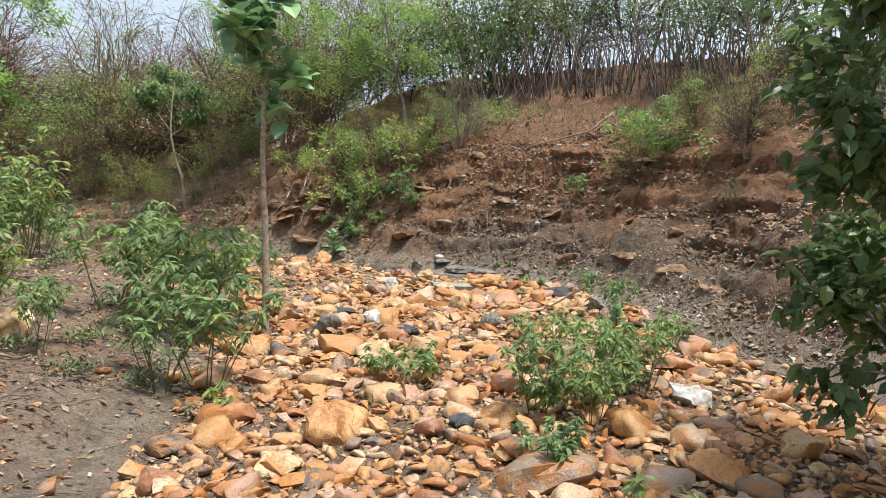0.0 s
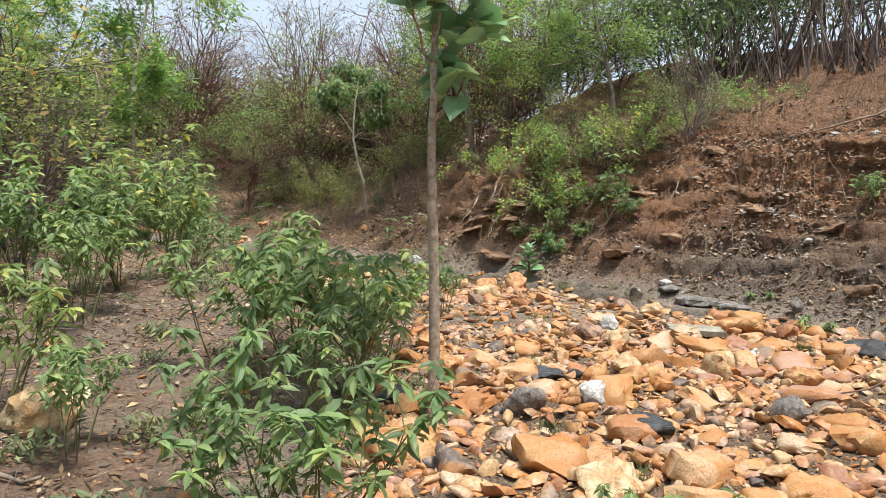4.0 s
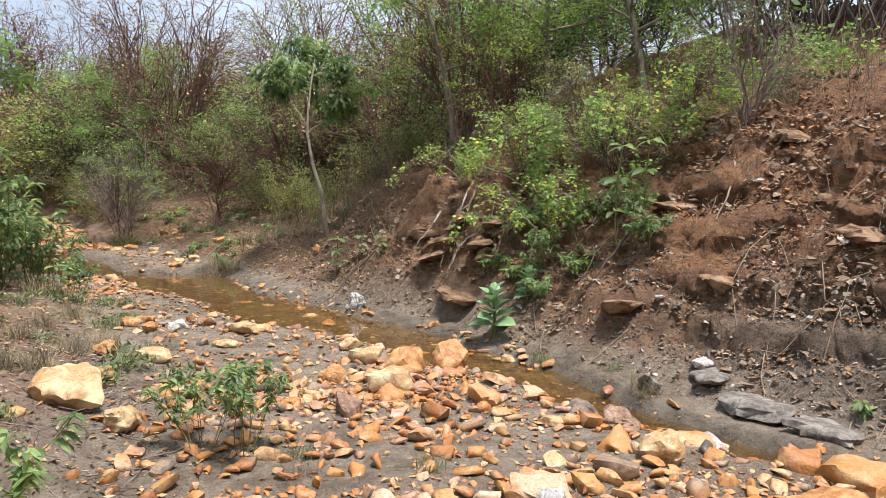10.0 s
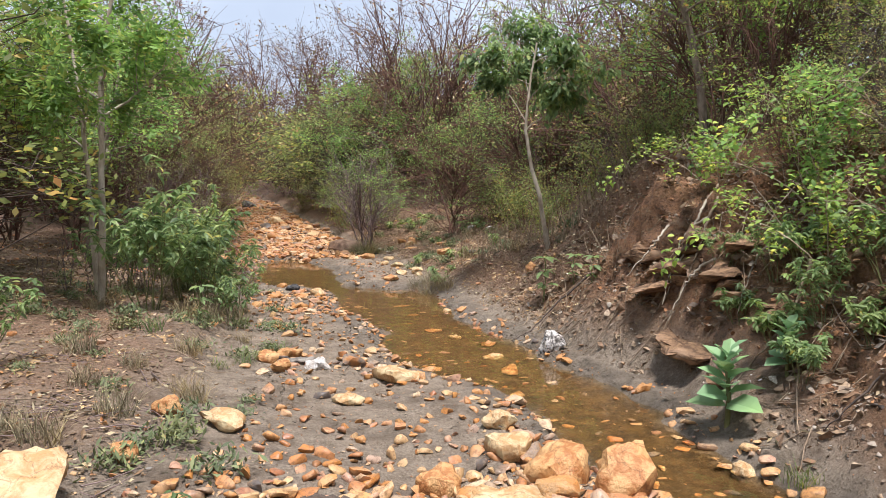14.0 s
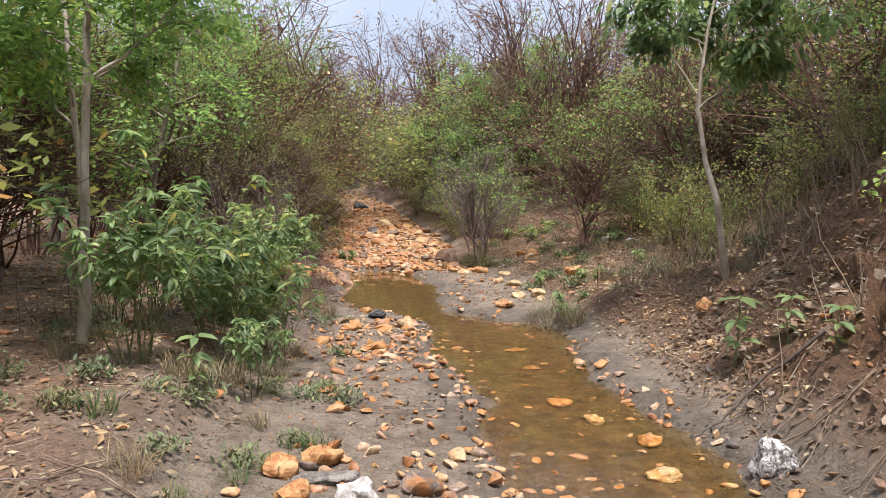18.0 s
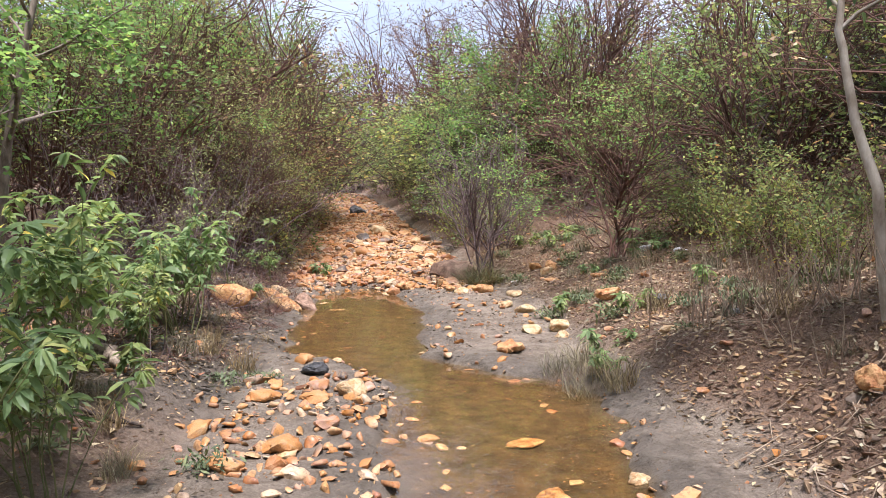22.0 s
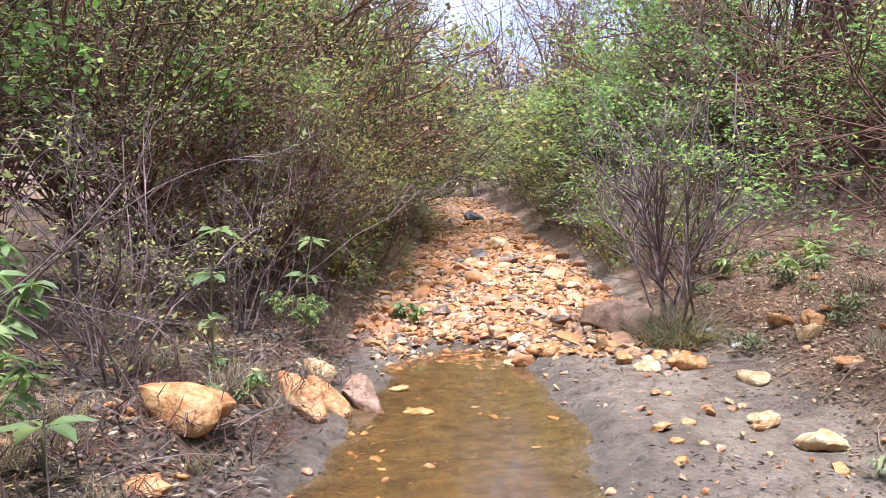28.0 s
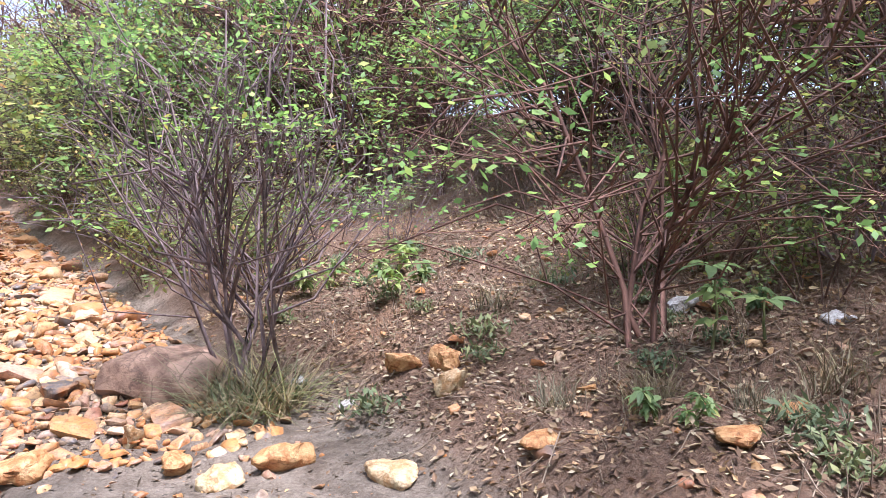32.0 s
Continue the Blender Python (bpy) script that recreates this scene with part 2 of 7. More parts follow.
def chip_material(name, stops):
    m, nt, b = material(name, 0.85)
    c = ramp(nt, nt.nodes.new("ShaderNodeNewGeometry").outputs["Random Per Island"], stops)
    n = noise_of(nt, 30, 6, 0.7)
    nt.links.new(mix(nt, ramp(nt, n, [(0.4, (0.5, 0.5, 0.5)), (0.6, (0, 0, 0))]), c, (0.08, 0.05, 0.03)), b.inputs["Base Color"])
    bump(nt, b, n, 0.5, 0.004)
    return m


GROUND = ground_material()
CHIP = chip_material("bank_chip", [(0, (0.12, 0.07, 0.04)), (0.25, (0.25, 0.14, 0.075)), (0.5, (0.2, 0.16, 0.125)), (0.75, (0.34, 0.23, 0.14)), (0.94, (0.38, 0.31, 0.23)), (1, (0.6, 0.54, 0.47))])
CLOD = chip_material("earth_clod", [(0, (0.14, 0.06, 0.03)), (0.3, (0.34, 0.15, 0.065)), (0.6, (0.46, 0.22, 0.09)), (0.85, (0.5, 0.3, 0.16)), (1, (0.36, 0.26, 0.19))])
SHALE = chip_material("shale_chip", [(0, (0.06, 0.052, 0.047)), (0.4, (0.16, 0.135, 0.11)), (0.75, (0.27, 0.22, 0.175)), (1, (0.42, 0.36, 0.3))])
GRIT = stone_material("mixed_grit", False)
LEDGE = plain_stone("ledge_rock", (0.12, 0.065, 0.035), (0.36, 0.22, 0.12), 5, 0.9, (1, 1, 4))
WATER = water_material()
STONE_EACH = stone_material("orange_quartzite", True)
STONE_MANY = stone_material("orange_cobble", False)
ORANGE = plain_stone("orange_rock", (0.42, 0.17, 0.05), (0.65, 0.37, 0.15), 5)
OCHRE = plain_stone("ochre_rock", (0.52, 0.3, 0.12), (0.7, 0.52, 0.3), 5)
SLATE = plain_stone("dark_slate", (0.03, 0.03, 0.032), (0.10, 0.10, 0.105), 9, 0.5, (1, 1, 5))
GREY = plain_stone("grey_rock", (0.13, 0.115, 0.10), (0.3, 0.27, 0.23), 8, 0.75)
SPOTTED = plain_stone("stained_quartz", (0.07, 0.06, 0.055), (0.8, 0.78, 0.74), 9, 0.6)
FERN_LEAF = leaf_material("dull_weed_leaf", [(0, (0.07, 0.1, 0.045)), (0.7, (0.15, 0.2, 0.085)), (1, (0.26, 0.27, 0.12))], 0.7, 0.2)
WHITE = plain_stone("white_quartz", (0.42, 0.38, 0.33), (0.8, 0.78, 0.74), 6, 0.5)
BROWNROCK = plain_stone("brown_rock", (0.2, 0.115, 0.075), (0.42, 0.27, 0.18), 6, 0.8)
BARK_GREY = bark_material("grey_bark", (0.10, 0.075, 0.055), (0.30, 0.24, 0.19))
BARK_PALE = bark_material("pale_bark", (0.24, 0.19, 0.14), (0.5, 0.44, 0.36), 12)
BARK_RED = bark_material("reddish_bark", (0.06, 0.028, 0.02), (0.2, 0.1, 0.07), 14)
BARK_PURPLE = bark_material("purple_brown_twigs", (0.085, 0.055, 0.055), (0.27, 0.195, 0.185))
LEAF_WET = leaf_material("wet_leaf", [(0, (0.03, 0.02, 0.014)), (0.6, (0.08, 0.052, 0.034)), (1, (0.2, 0.12, 0.07))], 0.5, 0.1)
BARK_DARK = bark_material("dark_twigs", (0.035, 0.025, 0.02), (0.12, 0.085, 0.065))
BARK_TAN = bark_material("tan_bark", (0.2, 0.145, 0.1), (0.46, 0.37, 0.28), 30, (1, 1, 0.9))
BARK_CANE = bark_material("brown_cane", (0.06, 0.04, 0.035), (0.24, 0.18, 0.15), 9)
WOOD = bark_material("weathered_wood", (0.16, 0.15, 0.11), (0.34, 0.31, 0.24), 8)
CACTUS = bark_material("cactus_skin", (0.13, 0.17, 0.1), (0.26, 0.32, 0.2), 6)
DRY = bark_material("dry_stalk", (0.14, 0.09, 0.06), (0.38, 0.29, 0.2), 10)
GREEN_STALK = bark_material("green_stalk", (0.08, 0.09, 0.03), (0.2, 0.2, 0.08), 10)
LEAF_THORN = leaf_material("thorn_leaf", [(0, (0.09, 0.13, 0.04)), (0.35, (0.21, 0.275, 0.08)), (0.7, (0.35, 0.4, 0.12)), (0.88, (0.45, 0.43, 0.13)), (1, (0.4, 0.2, 0.08))])
LEAF_OLIVE = leaf_material("olive_leaf", [(0, (0.12, 0.15, 0.055)), (0.45, (0.28, 0.32, 0.115)), (0.8, (0.43, 0.45, 0.18)), (0.92, (0.5, 0.46, 0.21)), (1, (0.45, 0.25, 0.11))])
LEAF_LIME = leaf_material("lime_leaf", [(0, (0.11, 0.22, 0.05)), (0.5, (0.24, 0.42, 0.095)), (0.9, (0.42, 0.57, 0.15)), (1, (0.588, 0.504, 0.112))])
LEAF_HERB = leaf_material("herb_leaf", [(0, (0.1, 0.18, 0.06)), (0.5, (0.22, 0.33, 0.12)), (0.85, (0.36, 0.46, 0.19)), (0.97, (0.46, 0.5, 0.2)), (1, (0.62, 0.52, 0.12))], 0.5)
LEAF_DARK = leaf_material("dark_leaf", [(0, (0.035, 0.084, 0.028)), (0.6, (0.077, 0.161, 0.056)), (1, (0.154, 0.238, 0.084))], 0.35)
LEAF_BROAD = leaf_material("broad_leaf", [(0, (0.13, 0.25, 0.12)), (0.7, (0.23, 0.4, 0.2)), (1, (0.36, 0.52, 0.29))], 0.5, 0.25)
LEAF_DRY = leaf_material("dry_leaf", [(0, (0.12, 0.055, 0.03)), (0.4, (0.28, 0.15, 0.08)), (0.75, (0.42, 0.28, 0.17)), (1, (0.58, 0.46, 0.33))], 0.8, 0.15)
GRASS = leaf_material("grass_blade", [(0, (0.06, 0.12, 0.03)), (0.6, (0.13, 0.2, 0.06)), (1, (0.25, 0.26, 0.1))], 0.6)
DRY_GRASS = leaf_material("dry_grass", [(0, (0.12, 0.085, 0.05)), (0.6, (0.26, 0.2, 0.12)), (1, (0.4, 0.33, 0.22))], 0.8, 0.15)


# ---- the lie of the land ----
FOOT = np.array([(2.5, -6.0), (4.6, -1.6), (5.9, 0.3), (7.0, 1.9), (8.5, 2.9), (9.5, 4.2), (9.75, 5.6), (9.75, 7.2), (10.0, 8.8), (10.1, 10.2), (10.0, 11.6),
                 (9.95, 13.0), (10.05, 15.0), (9.95, 17.0), (10.0, 19.0), (10.0, 22.0), (9.5, 24.6), (9.2, 28.0), (8.5, 33.0), (7.7, 40.0), (5.9, 52.0), (4.5, 62.0)])
LEFT = np.array([(-4.0, -4.0), (0.3, 1.6), (1.9, 3.1), (3.2, 4.3), (4.5, 5.7), (5.9, 7.3), (6.6, 9.4), (6.95, 12.0), (6.9, 14.5), (6.95, 17.5), (6.7, 20.0), (6.45, 23.0),
                 (5.9, 25.5), (5.8, 29.0), (5.8, 33.0), (5.0, 40.0), (3.1, 52.0), (2.0, 62.0)])
STREAM = np.array([(9.3, 6.0, 0.2), (9.3, 7.2, 0.22), (9.5, 8.2, 0.32), (9.33, 9.1, 0.44), (9.42, 10.3, 0.47), (9.25, 11.2, 0.52), (9.05, 12.3, 0.62), (8.97, 13.5, 0.64), (8.85, 14.5, 0.7),
                   (8.8, 15.5, 0.8), (8.87, 16.4, 0.82), (8.55, 17.15, 0.5), (8.0, 17.8, 0.5), (7.66, 18.6, 0.76), (7.66, 20.0, 0.9), (7.56, 21.3, 0.84), (7.5, 22.3, 0.74), (7.45, 23.0, 0.6)])
LOBE = np.array([(8.85, 11.2, 0.3), (8.62, 11.9, 0.32), (8.6, 12.9, 0.3)])
WATER_LEVEL = -0.085


def smooth(a, b, v):
    u = np.clip((v - a) / (b - a), 0, 1)
    return u * u * (3 - 2 * u)


def beside(line, x, y):
    """Distance from a bent line, positive on its right hand, and the y of the nearest point on it."""
    best = np.full(x.shape, 1e9)
    side = np.zeros(x.shape)
    along = np.zeros(x.shape)
    for (ax, ay), (bx, by) in zip(line[:-1, :2], line[1:, :2]):
        dx, dy = bx - ax, by - ay
        u = np.clip(((x - ax) * dx + (y - ay) * dy) / (dx * dx + dy * dy), 0, 1)
        px, py = x - ax - u * dx, y - ay - u * dy
        d = np.hypot(px, py)
        near = d < best
        best = np.where(near, d, best)
        side = np.where(near, np.sign(px * dy - py * dx), side)
        along = np.where(near, ay + u * dy, along)
    return best * side, along


def lumps(x, y, scale, seed=0):
    """Cheap rolling noise out of turned sine waves, about -1 to 1."""
    r = np.random.RandomState(seed)
    z = np.zeros(x.shape)
    for k in range(9):
        a, f, p = r.uniform(0, 6.28), r.uniform(0.6, 1.9) * scale, r.uniform(0, 6.28)
        z += np.sin((x * math.cos(a) + y * math.sin(a)) * f + p + 1.3 * np.sin((x * math.sin(a) - y * math.cos(a)) * f * 0.7 + p))
    return z / 4.2


def grain(x, y, scale, seed, octaves=4, rough=0.55):
    """Fractal value noise, about 0 to 1."""
    total, amp, norm = np.zeros(np.shape(x)), 1.0, 0.0
    for k in range(octaves):
        u, v = np.asarray(x) * scale + 17.3 * (seed + k), np.asarray(y) * scale + 9.1 * (seed - k)
        i, j = np.floor(u), np.floor(v)
        f, g = u - i, v - j
        f, g = f * f * (3 - 2 * f), g * g * (3 - 2 * g)
        def knot(a, b):
            h = np.sin(a * 127.1 + b * 311.7 + seed * 13.7) * 43758.5453
            return h - np.floor(h)
        total += amp * ((knot(i, j) * (1 - f) + knot(i + 1, j) * f) * (1 - g) + (knot(i, j + 1) * (1 - f) + knot(i + 1, j + 1) * f) * g)
        norm += amp
        amp, scale = amp * rough, scale * 2.03
    return total / norm


def channel(x, y):
    """Distance from the middle of the water, in half widths."""
    w = np.full(np.shape(x), 9.0)
    for line in (STREAM, LOBE):
        for (ax, ay, ah), (bx, by, bh) in zip(line[:-1], line[1:]):
            dx, dy = bx - ax, by - ay
            u = np.clip(((x - ax) * dx + (y - ay) * dy) / (dx * dx + dy * dy), 0, 1)
            w = np.minimum(w, np.hypot(x - ax - u * dx, y - ay - u * dy) / (ah + u * (bh - ah)))
    return w


def land(x, y):
    """Height of the ground, and the maps of its soils."""
    x, y = np.asarray(x, float), np.asarray(y, float)
    wob = 0.12 * lumps(x, y, 2.4, 1) + 0.05 * lumps(x, y, 7.0, 2)
    d, s = beside(FOOT, x, y)
    e, s2 = beside(LEFT, x, y)
    e = -e
    z = 0.025 * lumps(x, y, 3.0, 3) + 0.012 * lumps(x, y, 11.0, 4)
    # the right bank: a steep scarp downstream, a soft slope upstream
    steep = 1 - smooth(13.0, 18.0, s)
    near = smooth(8.6, 9.6, s) * (1 - smooth(11.8, 13.0, s))
    dr = np.maximum(d + wob, 0)
    rag = grain(x, y, 1.1, 21, 5, 0.6) - 0.5
    du = np.maximum(dr + 0.8 * rag * smooth(0.25, 0.9, dr), 0) * (1 + 0.75 * near * (1 - smooth(0.6, 2.0, dr)))
    scarp = 0.7 * np.minimum(du, 0.3) + 0.9 * np.clip(du - 0.3, 0, 1.3) + 1.25 * np.clip(du - 1.6, 0, 0.55) + 0.42 * np.clip(du - 2.15, 0, 5.5) + 0.12 * np.clip(du - 7.6, 0, 40)
    step = scarp / 0.27 + 1.2 * (grain(x, y, 0.7, 33, 3) - 0.5)
    frac = step - np.floor(step)
    scarp += 0.27 * (smooth(0.5, 0.97, frac) - frac) * 0.5 * smooth(0.15, 0.5, dr) * (1 - smooth(2.3, 3.0, dr)) * smooth(0.3, 0.5, grain(x, y, 0.8, 44, 3))
    runnel = np.abs(grain(s * 1.6 + 0.15 * d, d * 0.25, 1.0, 81, 4) - 0.5)
    scarp += smooth(0.1, 0.5, dr) * (0.22 * (grain(x, y, 4.5, 51, 3, 0.7) - 0.5) + 0.32 * (runnel - 0.12) * (1 - smooth(2.5, 4.5, dr)))
    slope = 0.6 * np.minimum(dr, 0.45) + 0.26 * np.clip(dr - 0.45, 0, 9) + 0.08 * np.clip(dr - 9.45, 0, 40) + smooth(0.1, 0.6, dr) * 0.2 * (grain(x, y, 2.2, 61, 5) - 0.5)
    z = z + steep * scarp + (1 - steep) * slope
    z = z + 0.05 * (grain(x, y, 5.0, 71, 3, 0.7) - 0.5)
    # the left bank
    el = np.maximum(e + wob, 0)
    up = smooth(12.5, 15, s2)
    z = z + (1 - up) * (0.16 * smooth(0, 0.9, el) + 0.05 * np.clip(el, 0, 30)) + up * (0.2 * smooth(0, 0.7, el) + 0.1 * np.clip(el, 0, 30))
    z = z + 0.03 * smooth(0, 1, el) * lumps(x, y, 4.0, 9)
    # left shoulder of the bed by the pools
    z = z + 0.16 * smooth(0.0, 1.6, 8.0 - x) * smooth(6.5, 8.5, y) * (1 - smooth(13, 15, y))
    # bed rises upstream
    z = z + 0.06 * np.clip(y - 23.0, 0, 60)
    # the stream's channel
    w = channel(x, y) + 0.5 * wob + 0.5 * (grain(x, y, 2.6, 131, 3) - 0.5)
    z = z - 0.2 * (1 - smooth(0.45, 1.35, w))
    wet = (1 - smooth(1.0, 1.8, w)) * 0.75
    damp = smooth(-0.3, 0.1, e) * (1 - smooth(1.1, 2.4, e + 1.2 * rag)) * smooth(14.8, 16.4, y) * (1 - smooth(22.5, 24, y))
    wet = np.maximum(wet, 0.9 * damp)
    under = 1 - smooth(0.75, 1.0, w)
    bar = (1 - smooth(5.9, 7.2, y + 0.45 * (x - 7))) * smooth(-0.3, 0.3, -e) * (1 - smooth(-0.3, 0.1, d))
    bar = np.maximum(bar, smooth(22.8, 24, y) * smooth(-0.1, 0.4, -e) * (1 - smooth(-0.4, 0.0, d)))
    red = smooth(0.05, 0.5, dr) * (0.75 + 0.25 * steep)
    slate = steep * smooth(0.0, 0.2, dr) * (1 - smooth(0.7, 1.5, dr + 1.6 * (grain(x, y, 1.5, 12, 4) - 0.5))) * (1 - 0.8 * smooth(6.5, 8.2, s))
    track, _ = beside(np.array([(9.6, 21.6), (9.95, 22.6), (10.5, 23.6), (11.3, 24.9), (13.2, 28.0)]), x, y)
    trail = 1 - smooth(0.12, 0.4, np.abs(track) + 0.1 * wob)
    litter = (1 - 0.8 * trail) * (1 - 0.7 * damp) * np.clip(smooth(0.1, 0.9, el + 0.6 * up * (el > 0)) * (0.35 + 0.55 * smooth(0.35, 0.65, grain(x, y, 0.9, 91, 4)) + 0.3 * up) + smooth(12, 14.5, s) * smooth(0.0, 0.4, dr) * 0.9 + 0.25 * steep * smooth(2.5, 3.5, dr), 0, 1)
    return z, dict(red=red, slate=slate * 0.75, litter=litter, wet=wet, under=under, gravel=bar)


def height(x, y):
    return float(land(np.array([x]), np.array([y]))[0][0])


def spaced(parts):
    out = [parts[0][0]]
    for a, b, step in parts:
        n = max(1, round((b - a) / step))
        out += [a + (b - a) * (k + 1) / n for k in range(n)]
    return np.array(out)


def mesh_of(name, verts, faces, mat, shade_smooth=False):
    me = bpy.data.meshes.new(name)
    verts, faces = np.asarray(verts, np.float32), np.asarray(faces, np.int32)
    n, k = faces.shape
    me.vertices.add(len(verts))
    me.vertices.foreach_set("co", verts.ravel())
    me.loops.add(n * k)
    me.loops.foreach_set("vertex_index", faces.ravel())
    me.polygons.add(n)
    me.polygons.foreach_set("loop_start", np.arange(0, n * k, k, dtype=np.int32))
    me.polygons.foreach_set("loop_total", np.full(n, k, np.int32))
    me.polygons.foreach_set("use_smooth", np.broadcast_to(np.asarray(shade_smooth, bool), (n,)).copy())
    me.update(calc_edges=True)
    me.materials.append(mat)
    return me


gx = spaced([(-600, -60, 60), (-60, -10, 2.5), (-10, 0, 0.5), (0, 4, 0.12), (4, 8, 0.08), (8, 13, 0.05), (13, 20, 0.25), (20, 60, 2), (60, 600, 60)])
gy = spaced([(-600, -60, 60), (-60, -6, 3), (-6, 0, 0.4), (0, 14, 0.055), (14, 26, 0.085), (26, 40, 0.3), (40, 56, 0.8), (56, 90, 2), (90, 600, 50)])
GX, GY = np.meshgrid(gx, gy)
GZ, soils = land(GX, GY)
nx, ny = len(gx), len(gy)
# layers of earth and rock stand out of the scarp's face or are washed back
GD, GS = beside(FOOT, GX, GY)
out_y, out_x = np.gradient(GD, gy, gx)
level = GZ + 0.5 * (grain(GX, GY, 0.5, 101, 3) - 0.5)
layer = smooth(0.4, 0.6, grain(GS * 0.8, level * 5.5, 1.0, 103, 3, 0.6)) - 0.5
clod = grain(GS * 7.0, GZ * 9.0 + GD * 4.0, 1.0, 107, 3, 0.75) - 0.5
push = (0.13 * layer + 0.12 * clod) * smooth(0.3, 0.9, GD) * (1 - smooth(2.3, 3.4, GD)) * (1 - smooth(12.5, 14.5, GS))
GX, GY = GX - out_x * push, GY - out_y * push
ids = np.arange(nx * ny).reshape(ny, nx)
quads = np.stack([ids[:-1, :-1], ids[:-1, 1:], ids[1:, 1:], ids[1:, :-1]], -1).reshape(-1, 4)
gm = mesh_of("ground", np.stack([GX, GY, GZ], -1).reshape(-1, 3), quads, GROUND, True)
for soil_name, values in soils.items():
    gm.attributes.new(soil_name, "FLOAT", "POINT").data.foreach_set("value", values.ravel().astype(np.float32))
tagged(new("ground", gm), "silty stream bed between red earth banks", "ground", kind="structure")

# water lies where the bed dips under its level
wx, wy = spaced([(5.8, 10.6, 0.1)]), spaced([(5.6, 24.4, 0.1)])
WX, WY = np.meshgrid(wx, wy)
bed = land(WX, WY)[0]
wid = np.arange(WX.size).reshape(WX.shape)
wet_cell = np.minimum.reduce([bed[:-1, :-1], bed[:-1, 1:], bed[1:, 1:], bed[1:, :-1]]) < WATER_LEVEL
wq = np.stack([wid[:-1, :-1], wid[:-1, 1:], wid[1:, 1:], wid[1:, :-1]], -1)[wet_cell]
used = np.unique(wq)
wm = mesh_of("water", np.stack([WX, WY, np.full(WX.shape, WATER_LEVEL)], -1).reshape(-1, 3)[used], np.searchsorted(used, wq), WATER, True)
stream = tagged(new("water", wm), "shallow clear amber stream water over silt and stones", "water", kind="structure")
stream.visible_shadow = False


# ---- builders ----
def part(name, me, parent, label="", m=None):
    ob = new(name, me)
    ob.parent = parent
    if m is not None:
        ob.matrix_basis = m
    return tagged(ob, label)


def thing(name, label, category, group="", m=None):
    ob = tagged(new(name), label, category, group)
    if m is not None:
        ob.matrix_basis = m
    return ob


def set_at(x, y, sink=0.0, size=1.0, turn=0.0, lean=(0, 0), tall=1.0):
    return Matrix.LocRotScale((x, y, height(x, y) - sink), Euler((radians(lean[0]), radians(lean[1]), radians(turn))), (size, size, size * tall))


def frames_along(d):
    """Two unit vectors across each direction."""
    up = np.where(np.abs(d[:, 2:3]) < 0.9, np.array([[0, 0, 1.0]]), np.array([[1.0, 0, 0]]))
    a = np.cross(d, up)
    a /= np.linalg.norm(a, axis=1, keepdims=True) + 1e-9
    return a, np.cross(d, a)


def tubes(chains, sides=4):
    """Tapered tubes along chains of (points, radii)."""
    V, F, base = [], [], 0
    ang = np.arange(sides) * 2 * math.pi / sides
    ca, sa = np.cos(ang), np.sin(ang)
    for pts, rad in chains:
        p, r = np.asarray(pts, float), np.asarray(rad, float)
        d = np.gradient(p, axis=0)
        d /= np.linalg.norm(d, axis=1, keepdims=True) + 1e-9
        a, b = frames_along(d)
        V.append((p[:, None] + r[:, None, None] * (ca[None, :, None] * a[:, None] + sa[None, :, None] * b[:, None])).reshape(-1, 3))
        n = len(p)
        k = np.arange(n - 1)[:, None] * sides + base
        j = np.arange(sides)[None]
        j2 = (j + 1) % sides
        F.append(np.stack([k + j, k + j2, k + sides + j2, k + sides + j], -1).reshape(-1, 4))
        base += n * sides
    return np.concatenate(V), np.concatenate(F)


def leaves(at, d, length, width, rng, fold=0.25, vary=0.35, bend=0.0):
    """Pointed, folded leaves of four triangles each, growing from the points at along the ways d."""
    n = len(at)
    d = d / (np.linalg.norm(d, axis=1, keepdims=True) + 1e-9)
    a, b = frames_along(d)
    spin = rng.uniform(-0.9, 0.9, n)[:, None]
    side = a * np.cos(spin) + b * np.sin(spin)
    nor = np.cross(side, d)
    nor *= np.where(nor[:, 2:3] < 0, -1, 1)
    s = (1 + vary * rng.uniform(-1, 1, n))[:, None]
    L, W = length * s, width * s
    droop = nor * (-bend) * L
    p0 = at
    pm = at + d * L * 0.5 - nor * W * fold
    p1 = at + d * L + droop
    l = at + d * L * 0.42 + side * W * 0.5 + droop * 0.2
    r = at + d * L * 0.42 - side * W * 0.5 + droop * 0.2
    V = np.stack([p0, l, p1, r, pm], 1).reshape(-1, 3)
    k = np.arange(n)[:, None] * 5
    F = np.concatenate([k + np.array([[0, 4, 1]]), k + np.array([[1, 4, 2]]), k + np.array([[0, 3, 4]]), k + np.array([[3, 2, 4]])], 1).reshape(-1, 3)
    return V, F


